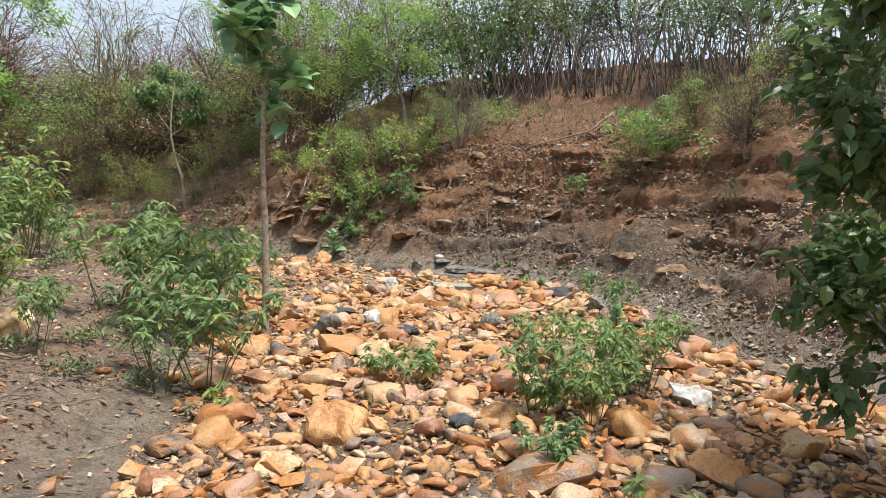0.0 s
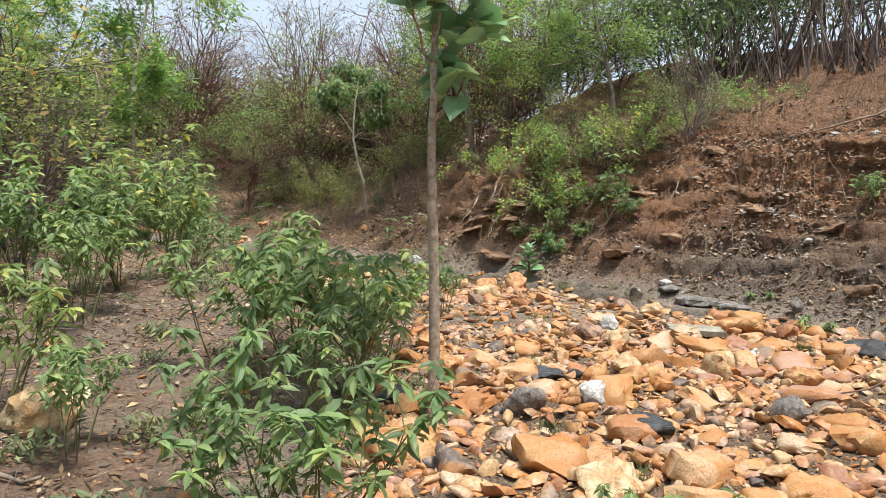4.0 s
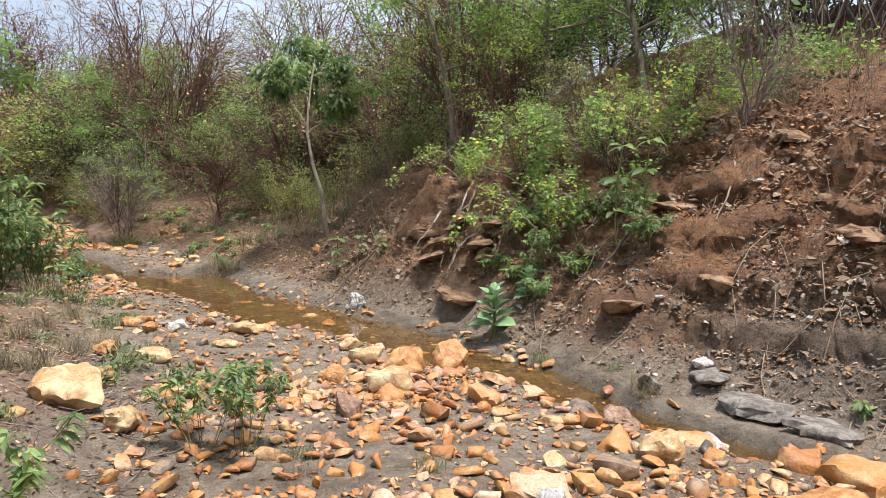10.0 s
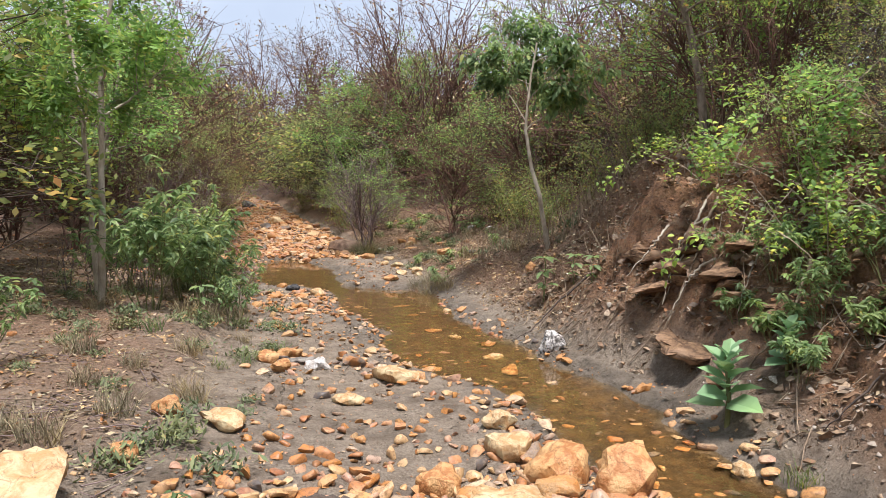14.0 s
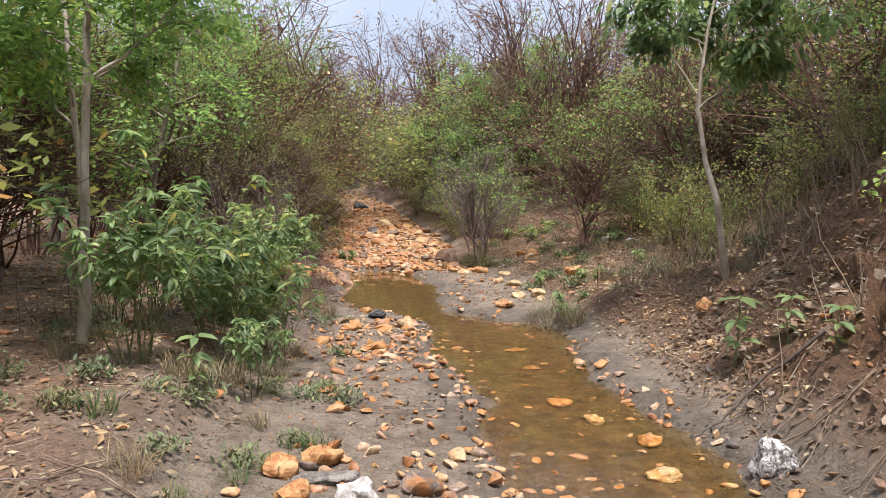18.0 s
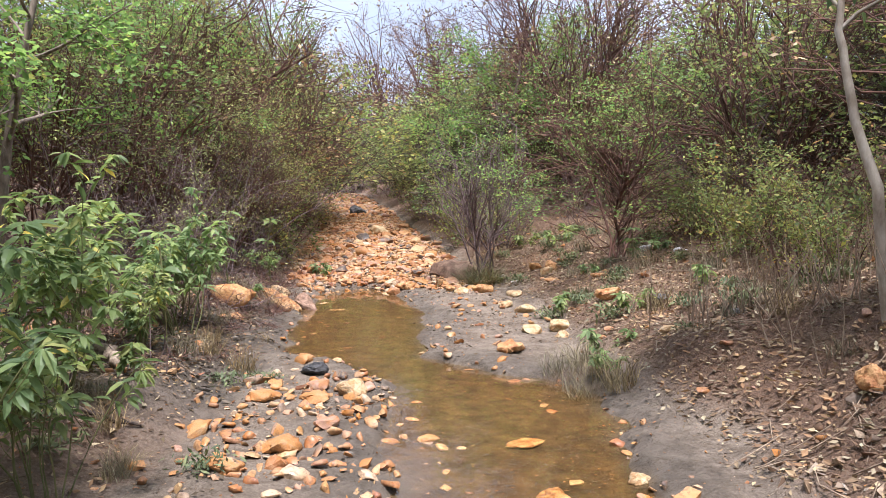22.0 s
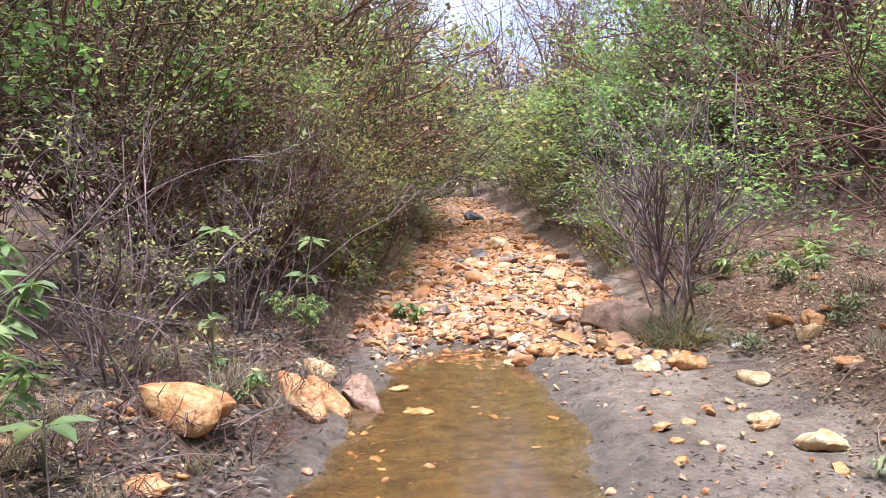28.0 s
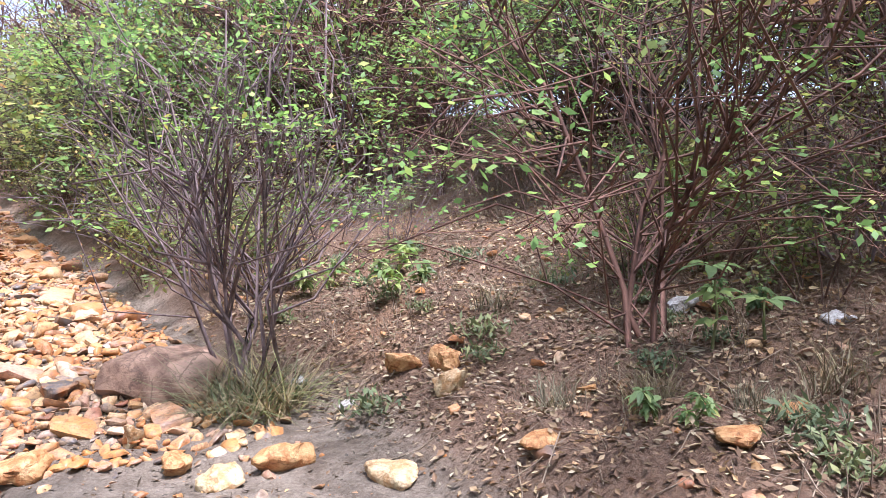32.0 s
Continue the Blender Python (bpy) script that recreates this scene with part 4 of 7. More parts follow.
HERO = [
    # x, y, size, material, label, turn, flat, long
    (5.52, 4.58, 0.30, WHITE, "white quartz rock with a pale grey side, on the stone bar", 20, 1.0, 1.1),
    (5.36, 4.06, 0.34, SLATE, "dark blue-grey slate block among orange stones", 60, 0.6, 1.4),
    (6.93, 4.5, 0.46, OCHRE, "big pale orange boulder on the stone bar", 30, 0.85, 1.15),
    (9.8, 5.13, 0.36, GREY, "pointed grey rock standing at the bank's foot", 0, 1.4, 0.8),
    (5.94, 5.09, 0.19, SLATE, "small black slate stone on the bar", 10, 0.6, 1.2),
    (6.91, 5.4, 0.25, ORANGE, "rounded orange rock on the stone bar", 40, 0.7, 1.2),
    (6.42, 4.95, 0.36, OCHRE, "round tan boulder on the stone bar", 40, 0.8, 1.1),
    (6.25, 4.72, 0.4, ORANGE, "reddish orange wedge of rock on the stone bar", 10, 0.6, 1.5),
    (5.72, 5.25, 0.46, SLATE, "flat dark slate slab among orange stones", 130, 0.32, 1.5),
    (5.1, 4.78, 0.4, GREY, "rough grey rock near the slim tree", 15, 0.75, 1.2),
    (5.25, 5.7, 0.36, ORANGE, "smooth orange-brown boulder near the slim tree", 15, 0.8, 1.1),
    (4.62, 5.55, 0.34, SLATE, "dark slate rock beside the slim tree", 15, 0.5, 1.4),
    (5.0, 5.15, 0.26, GREY, "flat grey stone on the bar", 100, 0.4, 1.5),
    (8.55, 3.95, 0.46, SLATE, "blue-grey slate block at the bank's foot", 30, 0.5, 1.4),
    (7.85, 3.05, 0.6, GREY, "dark layered rock at the bank's foot", 40, 0.5, 1.5),
    (6.2, 3.6, 0.34, GREY, "grey-brown rock on the bar", 60, 0.8, 1.0),
    (7.6, 3.5, 0.4, OCHRE, "pale orange boulder on the bar", 10, 0.7, 1.4),
    (7.15, 3.9, 0.36, ORANGE, "orange rock on the bar", 90, 0.6, 1.5),
    (7.9, 4.6, 0.28, WHITE, "pale grey stone among orange ones", 0, 0.6, 1.3),
    (10.15, 6.95, 0.18, WHITE, "pale stone lodged in the bank's foot", 0, 0.7, 1.3),
    (9.82, 11.8, 0.36, SPOTTED, "white quartz rock with dark stains at the water's edge", 70, 1.15, 0.8),
    (8.62, 8.72, 0.46, ORANGE, "orange rock in a heap by the water", 30, 0.75, 1.2),
    (8.8, 8.4, 0.44, ORANGE, "rounded orange rock in a heap by the water", 80, 0.9, 1.1),
    (8.44, 9.12, 0.4, OCHRE, "pale orange rock in a heap by the water", 80, 0.7, 1.2),
    (8.56, 9.6, 0.24, OCHRE, "pale orange rock near the water", 20, 0.7, 1.2),
    (8.2, 8.3, 0.46, OCHRE, "pale orange boulder in a heap by the water", 120, 0.7, 1.2),
    (6.05, 8.6, 0.62, OCHRE, "large pale orange boulder on the silt", 150, 0.7, 1.25),
    (6.25, 8.1, 0.36, OCHRE, "pale orange rock against a larger boulder", 100, 0.65, 1.3),
    (8.12, 11.05, 0.4, OCHRE, "slanting wedge of pale orange rock on silt", 120, 0.6, 1.5),
    (6.5, 9.85, 0.22, ORANGE, "orange rock on grey silt", 10, 0.9, 1.0),
    (6.8, 9.75, 0.34, OCHRE, "broad pale orange rock on grey silt", 130, 0.55, 1.4),
    (6.35, 9.2, 0.2, ORANGE, "small pinkish rock on grey silt", 130, 0.8, 1.1),
    (9.75, 8.75, 0.17, OCHRE, "round pale stone at the water's edge", 0, 0.8, 1.1),
    (7.08, 11.75, 0.28, ORANGE, "orange rock in a small heap on silt", 0, 0.8, 1.2),
    (7.28, 11.95, 0.28, ORANGE, "reddish orange rock in a small heap", 50, 0.8, 1.2),
    (7.22, 11.42, 0.26, ORANGE, "orange rock at the front of a small heap", 90, 0.8, 1.1),
    (7.5, 11.45, 0.22, WHITE, "cream-coloured stone in a small heap", 20, 0.7, 1.3),
    (7.35, 11.65, 0.3, GREY, "flat grey stone in a small heap", 10, 0.35, 1.5),
    (7.66, 10.45, 0.26, OCHRE, "flat pale orange stone on gravel", 0, 0.5, 1.4),
    (9.28, 12.0, 0.32, OCHRE, "pale orange rock at the stream's edge", 30, 0.7, 1.2),
    (9.3, 11.5, 0.36, ORANGE, "flat reddish stone in the stream", 60, 0.4, 1.5),
    (7.85, 16.39, 0.3, OCHRE, "pale orange rock at the edge of the shallow water", 20, 0.8, 1.2),
    (9.02, 15.52, 0.3, ORANGE, "flat orange stone in the shallow water", 20, 0.5, 1.4),
    (9.02, 14.72, 0.2, ORANGE, "orange cobble standing in the water", 0, 1.0, 1.0),
    (9.5, 14.8, 0.17, OCHRE, "tan cobble in the water", 0, 0.8, 1.1),
    (9.16, 13.09, 0.28, OCHRE, "pale orange rock by the water", 60, 0.75, 1.1),
    (9.42, 12.6, 0.24, ORANGE, "orange rock by the water", 100, 0.7, 1.1),
    (9.0, 13.55, 0.24, ORANGE, "orange stone lying in the water", 40, 0.6, 1.3),
    (9.95, 19.0, 0.34, OCHRE, "pale yellowish rock on the silt", 10, 0.7, 1.2),
    (9.62, 18.85, 0.3, OCHRE, "cream-coloured rock in a heap on silt", 80, 0.6, 1.4),
    (9.92, 18.6, 0.2, OCHRE, "small cream-coloured rock lying on silt", 80, 0.7, 1.2),
    (9.24, 17.75, 0.34, ORANGE, "orange rock at the root clump", 20, 0.5, 1.5),
    (10.68, 14.63, 0.3, ORANGE, "orange rock on the leaf-strewn slope", 20, 1.0, 0.9),
    (10.94, 16.72, 0.36, GREY, "upright grey stone on the leafy slope", 10, 1.5, 0.75),
    (10.45, 17.0, 0.26, OCHRE, "pale orange stone on the slope", 0, 0.6, 1.4),
    (10.5, 19.0, 0.34, ORANGE, "tan rock among leaf litter", 0, 0.8, 1.2),
    (10.9, 18.5, 0.3, SLATE, "flat dark stone among leaf litter", 100, 0.4, 1.6),
    (9.08, 23.95, 1.05, BROWNROCK, "big brown block under the bush at the stony reach", 10, 0.62, 1.15),
    (7.27, 21.3, 0.24, OCHRE, "pale stone rising from the pool", 20, 0.7, 1.4),
    (7.0, 21.9, 0.2, OCHRE, "small stone rising from the pool", 60, 0.7, 1.4),
    (7.5, 16.95, 0.22, SLATE, "small dark slate stone lying on silt", 0, 0.6, 1.3),
    (6.12, 19.85, 0.56, ORANGE, "broad pale orange rock set in the shrubby bank", 150, 0.7, 1.5),
    (9.45, 22.35, 0.36, ORANGE, "orange rock on the sand", 10, 0.6, 1.4),
    (9.1, 22.3, 0.3, OCHRE, "pale orange rock on the sand", 40, 0.6, 1.4),
    (8.95, 22.6, 0.22, ORANGE, "small orange rock on the sand", 40, 0.7, 1.2),
    (9.79, 20.35, 0.36, OCHRE, "flat pale orange rock on the sand", 170, 0.65, 1.25),
    (9.6, 20.75, 0.24, OCHRE, "cream-coloured stone on the sand", 30, 0.75, 1.1),
    (10.45, 22.35, 0.3, OCHRE, "pale stone in a heap beside the path", 30, 0.9, 1.0),
    (10.6, 22.65, 0.26, ORANGE, "orange stone in a heap beside the path", 90, 0.9, 1.0),
    (10.35, 22.75, 0.24, ORANGE, "reddish stone in a heap beside the path", 90, 0.8, 1.2),
    (8.24, 22.9, 0.36, ORANGE, "reddish orange rock at the head of the pool", 0, 0.6, 1.5),
    (7.95, 22.95, 0.3, OCHRE, "pale orange rock at the head of the pool", 60, 0.6, 1.4),
    (9.89, 21.95, 0.34, OCHRE, "long pale orange stone beside the path", 110, 0.6, 1.6),
    (8.8, 23.05, 0.32, OCHRE, "upright pale orange rock at the stony reach", 30, 1.1, 0.9),
    (10.83, 20.6, 0.26, ORANGE, "flat orange stone on bare red soil", 0, 0.5, 1.4),
    (10.35, 21.3, 0.2, ORANGE, "small orange stone on bare red soil", 0, 0.6, 1.4),
    (9.92, 23.54, 0.13, WHITE, "small white stone by the bush", 0, 0.8, 1.2),
    (10.05, 22.95, 0.13, WHITE, "small white stone by the path", 0, 0.8, 1.2),
    (12.1, 21.0, 0.18, WHITE, "small white stone on the slope", 0, 0.6, 1.3),
    (11.9, 21.9, 0.2, WHITE, "pale stone on the slope", 0, 0.6, 1.3),
    (7.4, 31.6, 0.66, OCHRE, "pale rock standing out of the stony bed", 0, 0.8, 1.2),
    (6.35, 39.0, 0.95, SLATE, "black rock far up the stony bed", 0, 0.7, 1.3),
    (3.03, 2.76, 0.46, ORANGE, "big reddish orange boulder on the stone bar", 20, 0.7, 1.35),
    (2.44, 2.6, 0.3, OCHRE, "pale cream stone on the bar", 20, 0.55, 1.6),
    (4.47, 3.66, 0.42, OCHRE, "flat orange boulder on the bar", 20, 0.7, 1.4),
    (4.02, 4.75, 0.5, ORANGE, "orange block beside the slim tree's foot", 130, 0.65, 1.5),
    (5.0, 1.3, 0.42, WHITE, "broad white stone beside twiggy plants", 30, 0.45, 1.5),
    (8.66, 5.35, 0.5, ORANGE, "long orange rock on the bar", 150, 0.5, 1.7),
    (8.75, 5.05, 0.4, ORANGE, "orange boulder beside a longer one", 140, 0.7, 1.3),
    (7.25, 6.0, 0.46, BROWNROCK, "pinkish brown boulder on the bar", 20, 0.6, 1.3),
    (7.6, 5.98, 0.24, WHITE, "cracked pale stone on the bar", 0, 0.9, 1.0),
    (7.15, 5.55, 0.36, OCHRE, "rounded yellowish boulder on the bar", 10, 0.75, 1.2),
    (5.87, 6.66, 0.36, ORANGE, "orange boulder at the bar's edge", 30, 0.75, 1.3),
    (2.55, 5.6, 0.5, OCHRE, "pale orange boulder behind green seedlings", 30, 0.8, 1.3),
    (6.35, 19.0, 0.2, ORANGE, "orange stone set in the shrubby bank", 30, 0.8, 1.3),
    (5.45, 13.7, 0.26, ORANGE, "orange stone under leafy shrubs", 0, 0.6, 1.4),
    (4.45, 2.35, 0.32, OCHRE, "tan rock on the bar", 60, 0.8, 1.2),
    (3.75, 2.1, 0.34, ORANGE, "orange rock on the bar", 30, 0.8, 1.2),
    (3.55, 2.25, 0.2, SLATE, "dark slate stone lying on the bar", 30, 0.6, 1.3),
    (9.88, 6.35, 0.6, GREY, "flat grey slab at the bank's foot", 60, 0.3, 1.4),
    (10.05, 6.8, 0.42, GREY, "flat grey stone slab half sunk at the bank's foot", 30, 0.3, 1.5),
    (9.75, 5.8, 0.5, GREY, "flat grey-brown slab beside the gravel bar", 80, 0.28, 1.5),
    (9.66, 7.08, 0.34, GREY, "upright broken pale stone beside dead roots", 10, 1.3, 0.7),
    (9.3, 6.35, 0.4, WHITE, "cracked cream boulder at the stream's edge", 40, 0.8, 1.1),
    (9.0, 6.75, 0.36, BROWNROCK, "reddish brown rock at the stream's edge", 80, 0.7, 1.3),
    (8.7, 6.2, 0.4, OCHRE, "pale rounded rock at the end of the bar", 15, 0.7, 1.2),
    (7.6, 7.9, 0.34, BROWNROCK, "pinkish boulder at the edge of the heap", 70, 0.7, 1.3),
    (7.95, 8.75, 0.3, ORANGE, "orange boulder on top of the heap", 140, 0.8, 1.2),
]
for k, (x, y, size, mat, label, turn, flat, long) in enumerate(HERO):
    place_rock(x, y, size * (0.82 if size > 0.25 else 1.0), mat, label, 1700 + k, turn, flat, long, group="rocks of the stream bed", points=7 if any(w in label for w in ("pointed", "upright")) else 9 if any(w in label for w in ("block", "broad", "big", "wedge", "heap", "slab")) else 20)

for k, (x, y, mat, label, turn) in enumerate(((6.52, 20.8, ORANGE, "orange log-shaped stone sloping down to the pool", -50), (6.62, 21.1, ORANGE, "long orange stone leaning on the pool's bank", -40), (6.78, 21.4, BROWNROCK, "long brown stone sloping into the pool", -48), (6.45, 21.5, OCHRE, "pale tan stone lying behind longer ones", -30))):
    place_rock(x, y, 0.3 if k < 3 else 0.24, mat, label, 2100 + k, turn, 0.8, 2.5 if k < 3 else 1.6, 0.12, (0, 24), group="rocks of the stream bed", points=20)

# boulders and cobbles of the bar and the stony reach
BOULDER = [rock_mesh("boulder", 40 + k, STONE_EACH, (0.55, 0.7, 0.8, 0.45, 0.65, 0.9)[k % 6], (9, 13, 11)[k % 3], 0.27, 0.13, 1.0 + 0.15 * (k % 5), 2) for k in range(16)]
rng = np.random.RandomState(5)


def stony(x, y, fine=False):
    """How thick stones lie at a place."""
    e, _ = beside(LEFT, x, y)
    d, _ = beside(FOOT, x, y)
    w, _ = beside(STREAM[:, :2], x, y)
    inside = smooth(-0.2, 0.4, e) * (1 - smooth(-0.5, 0.05, d))
    q = y + 0.45 * (x - 7)
    bar = 1 - 0.93 * smooth(6.0, 7.2, q) if fine else 1 - 0.9 * smooth(5.6, 7.0, q)
    bar = bar * (1 - smooth(8.4, 9.4, y))
    ridge = np.exp(-((x - 8.35) / 0.5) ** 2 - ((y - 8.4) / 1.0) ** 2) * (0.4 if fine else 0.9)
    shelf = (0.10 + 0.12 * lumps(x, y, 1.2, 30)) * (1.6 if fine else 0.6) * (1 - 0.7 * smooth(16.5, 18, y)) * (1 + 0.5 * fine * (1 - smooth(9, 11, y)))
    shore = 0.22 * np.exp(-((np.abs(w) - 0.6) / 0.22) ** 2) * smooth(6.5, 7.5, y) * (1 - 0.8 * smooth(16.5, 17.5, y))
    reach = smooth(22.6, 23.8, y)
    spit = np.exp(-((x - 7.6) / 0.55) ** 2 - ((y - 16.0) / 1.1) ** 2) * (0.2 if fine else 0.9)
    return np.clip(inside * (1 - 0.75 * (1 - smooth(0.8, 1.05, channel(x, y))) * (y > 8)) * (bar + ridge + shelf + shore + reach + spit), 0, 1)


def strew(n, area, low, high, gap, power=2.0, fine=False):
    """Places and sizes of stones that do not lie on one another, biggest first."""
    sizes = np.sort(low + (high - low) * rng.uniform(0, 1, n) ** power)[::-1]
    cell, taken, out = gap * high, {}, []
    x = rng.uniform(area[0], area[1], n * 6)
    y = rng.uniform(area[2], area[3], n * 6)
    keep = rng.uniform(0, 1, n * 6) < stony(x, y, fine)
    x, y = x[keep], y[keep]
    k = 0
    for px, py in zip(x, y):
        if k >= len(sizes):
            break
        s = sizes[k]
        ci, cj = int(px // cell), int(py // cell)
        if any((px - qx) ** 2 + (py - qy) ** 2 < (gap * 0.5 * (s + qs)) ** 2 for i in (-1, 0, 1) for j in (-1, 0, 1) for qx, qy, qs in taken.get((ci + i, cj + j), ())):
            continue
        taken.setdefault((ci, cj), []).append((px, py, s))
        out.append((px, py, s))
        k += 1
    return np.array(out)


def scatter_rocks(places, group):
    z = land(places[:, 0], places[:, 1])[0]
    for (x, y, s), h in zip(places, z):
        ob = new("boulder", BOULDER[rng.randint(16)])
        tagged(ob, "worn orange and tan stone on the stream bed", "stone", group)
        ob.matrix_basis = Matrix.LocRotScale((x, y, h + s * 0.1), Euler((rng.uniform(-0.3, 0.3), rng.uniform(-0.3, 0.3), rng.uniform(0, 6.28))), (s, s, s))


def joined_rocks(name, places, mat, label, points=14, kinds=12, lift=0.12, round_from=0.075):
    base = []
    for worn in (0.0, 0.2):
        row = []
        for k in range(kinds):
            me = rock_mesh("shape", 90 + k, mat, (0.45, 0.65, 0.85)[k % 3], points if not worn else (9, 11, 10)[k % 3], worn, 0.09 if worn else 0.0, 1.0 + 0.2 * (k % 4))
            row.append((np.array([q.co[:] for q in me.vertices]), np.array([p.vertices[:] for p in me.polygons])))
            bpy.data.meshes.remove(me)
        base.append(row)
    z = land(places[:, 0], places[:, 1])[0]
    V, F, S, n = [], [], [], 0
    for (x, y, s), h in zip(places, z):
        v, f = base[int(s > round_from)][rng.randint(kinds)]
        m = np.array(Euler((rng.uniform(-0.4, 0.4), rng.uniform(-0.4, 0.4), rng.uniform(0, 6.28))).to_matrix())
        V.append(v @ m.T * s + (x, y, h + s * lift))
        F.append(f + n)
        S.append(np.full(len(f), True))
        n += len(v)
    me = mesh_of(name, np.concatenate(V), np.concatenate(F), mat, np.concatenate(S))
    me.set_sharp_from_angle(angle=radians(60))
    return tagged(new(name, me), label, "stones", kind="stuff")


scatter_rocks(strew(215, (1.6, 9.8, -0.8, 8.6), 0.15, 0.42, 0.85, 1.6), "stones of the bar")
scatter_rocks(strew(45, (6.8, 10.0, 8.5, 22.6), 0.09, 0.27, 0.95, 2.2), "stones along the stream")
joined_rocks("bar_boulders", strew(130, (3.0, 9.8, 0.5, 8.6), 0.15, 0.3, 0.85, 1.6), STONE_MANY, "worn orange and tan boulders between the larger ones of the bar", lift=0.1)
joined_rocks("reach_boulders", strew(60, (5.6, 10.0, 23.0, 27.5), 0.16, 0.36, 0.9, 2.0), STONE_MANY, "worn orange boulders of the stony reach", lift=0.08)
joined_rocks("bar_cobbles", strew(7200, (1.2, 9.9, -0.9, 8.9), 0.035, 0.16, 0.72, 2.6, True), STONE_MANY, "packed orange, pink and grey cobbles of the stone bar")
joined_rocks("stream_cobbles", strew(1900, (6.6, 10.2, 8.0, 23.0), 0.03, 0.13, 0.85, 2.4, True), STONE_MANY, "scattered orange and tan cobbles on wet silt")
scatter_rocks(strew(40, (5.6, 10.0, 22.6, 27.0), 0.16, 0.42, 0.9, 2.2), "boulders of the stony reach")
joined_rocks("far_boulders", strew(120, (5.6, 10.0, 27.0, 34.0), 0.18, 0.45, 0.9, 2.5), STONE_MANY, "orange boulders far up the stony bed", lift=0.05)
joined_rocks("reach_cobbles", strew(9000, (5.0, 10.0, 22.6, 38.0), 0.03, 0.17, 0.66, 2.2), STONE_MANY, "orange cobbles filling the stony upper stream bed", lift=0.05)
joined_rocks("upper_cobbles", strew(2600, (2.5, 8.5, 37.5, 54.0), 0.09, 0.36, 0.7, 2.0), STONE_MANY, "orange cobbles and boulders at the far end of the stony bed", lift=0.08, round_from=0.2)
joined_rocks("pebbles", strew(9500, (1.0, 10.2, -0.8, 24), 0.012, 0.05, 0.8, 1.5, True), STONE_MANY, "small mixed pebbles and chips on silt", 8, lift=0.2)
r = np.random.RandomState(8)


def banks(n, test, low, high, area, power=1.6):
    """Places and sizes of loose bits where test says so."""
    x, y = r.uniform(area[0], area[1], n * 8), r.uniform(area[2], area[3], n * 8)
    keep = r.uniform(0, 1, n * 8) < test(x, y)
    x, y = x[keep][:n], y[keep][:n]
    return np.stack([x, y, low + (high - low) * r.uniform(0, 1, len(x)) ** power], -1)


def on_scarp(x, y):
    d, s = beside(FOOT, x, y)
    return smooth(-0.1, 0.15, d) * (1 - smooth(2.2, 4.5, d)) * (1 - smooth(12, 16, s)) * smooth(0.3, 0.6, grain(x, y, 1.3, 5, 3))


def on_slope(x, y):
    d, s = beside(FOOT, x, y)
    return smooth(-0.15, 0.3, d) * (1 - smooth(4, 7, d)) * smooth(11.5, 14, s)


def on_left(x, y):
    e, s = beside(LEFT, x, y)
    return smooth(-0.1, 0.5, -e) * (1 - smooth(4, 8, -e)) * (0.5 + 0.5 * smooth(11, 15, s))


joined_rocks("bank_chips", banks(15000, on_scarp, 0.015, 0.12, (4, 14.5, -1, 15), 3.0), CHIP, "brown and grey chips of rock stuck in the bank", 7, lift=0.02, round_from=1)
def low_scarp(x, y):
    d, s = beside(FOOT, x, y)
    return smooth(0.0, 0.2, d) * (1 - smooth(0.7, 1.5, d)) * (1 - smooth(9, 10, s)) * smooth(0.35, 0.6, grain(x, y, 1.1, 25, 3))


def mid_scarp(x, y):
    d, s = beside(FOOT, x, y)
    return smooth(0.0, 0.15, d) * (1 - smooth(1.6, 2.6, d)) * (1 - smooth(13.5, 15, s))


def slaty(x, y):
    d, s = beside(FOOT, x, y)
    return smooth(0.05, 0.25, d) * (1 - smooth(0.9, 1.7, d)) * (1 - smooth(8.0, 9.5, s))


def earthy(x, y):
    d, s = beside(FOOT, x, y)
    return smooth(0.2, 0.7, d) * (1 - smooth(2.4, 3.4, d)) * (1 - smooth(11.5, 13.5, s)) * (0.35 + 0.65 * smooth(0.35, 0.6, grain(x, y, 1.6, 55, 3)))


joined_rocks("bank_clods", banks(16000, earthy, 0.018, 0.062, (5, 13.5, -1, 16.5), 2.2), CLOD, "small lumps of red-brown earth standing out of the bank", 8, lift=-0.12, round_from=1)
joined_rocks("bank_shale", banks(7000, slaty, 0.018, 0.068, (4.5, 12, -1, 9.5), 2.2), SHALE, "flat grey shale pieces in the foot of the bank", 8, lift=-0.12, round_from=1)
joined_rocks("bank_gravel", banks(9000, mid_scarp, 0.01, 0.055, (6, 13, 0.5, 14.5), 2.0), CHIP, "loose brown gravel over the face of the bank", 6, lift=0.1)
joined_rocks("white_chips", banks(700, low_scarp, 0.01, 0.06, (6, 12, 0, 10), 2.5), WHITE, "white and pale grey chips on the slaty foot of the bank", 8, lift=0.1)
joined_rocks("slope_stones", banks(900, on_slope, 0.02, 0.13, (9, 16, 11, 30), 2.5), STONE_MANY, "small tan stones on the leaf-strewn slope", 10)
joined_rocks("left_stones", banks(1800, on_left, 0.02, 0.12, (-2, 7.5, 1, 24), 2.5), STONE_MANY, "small tan stones on the shrubby bank", 10)
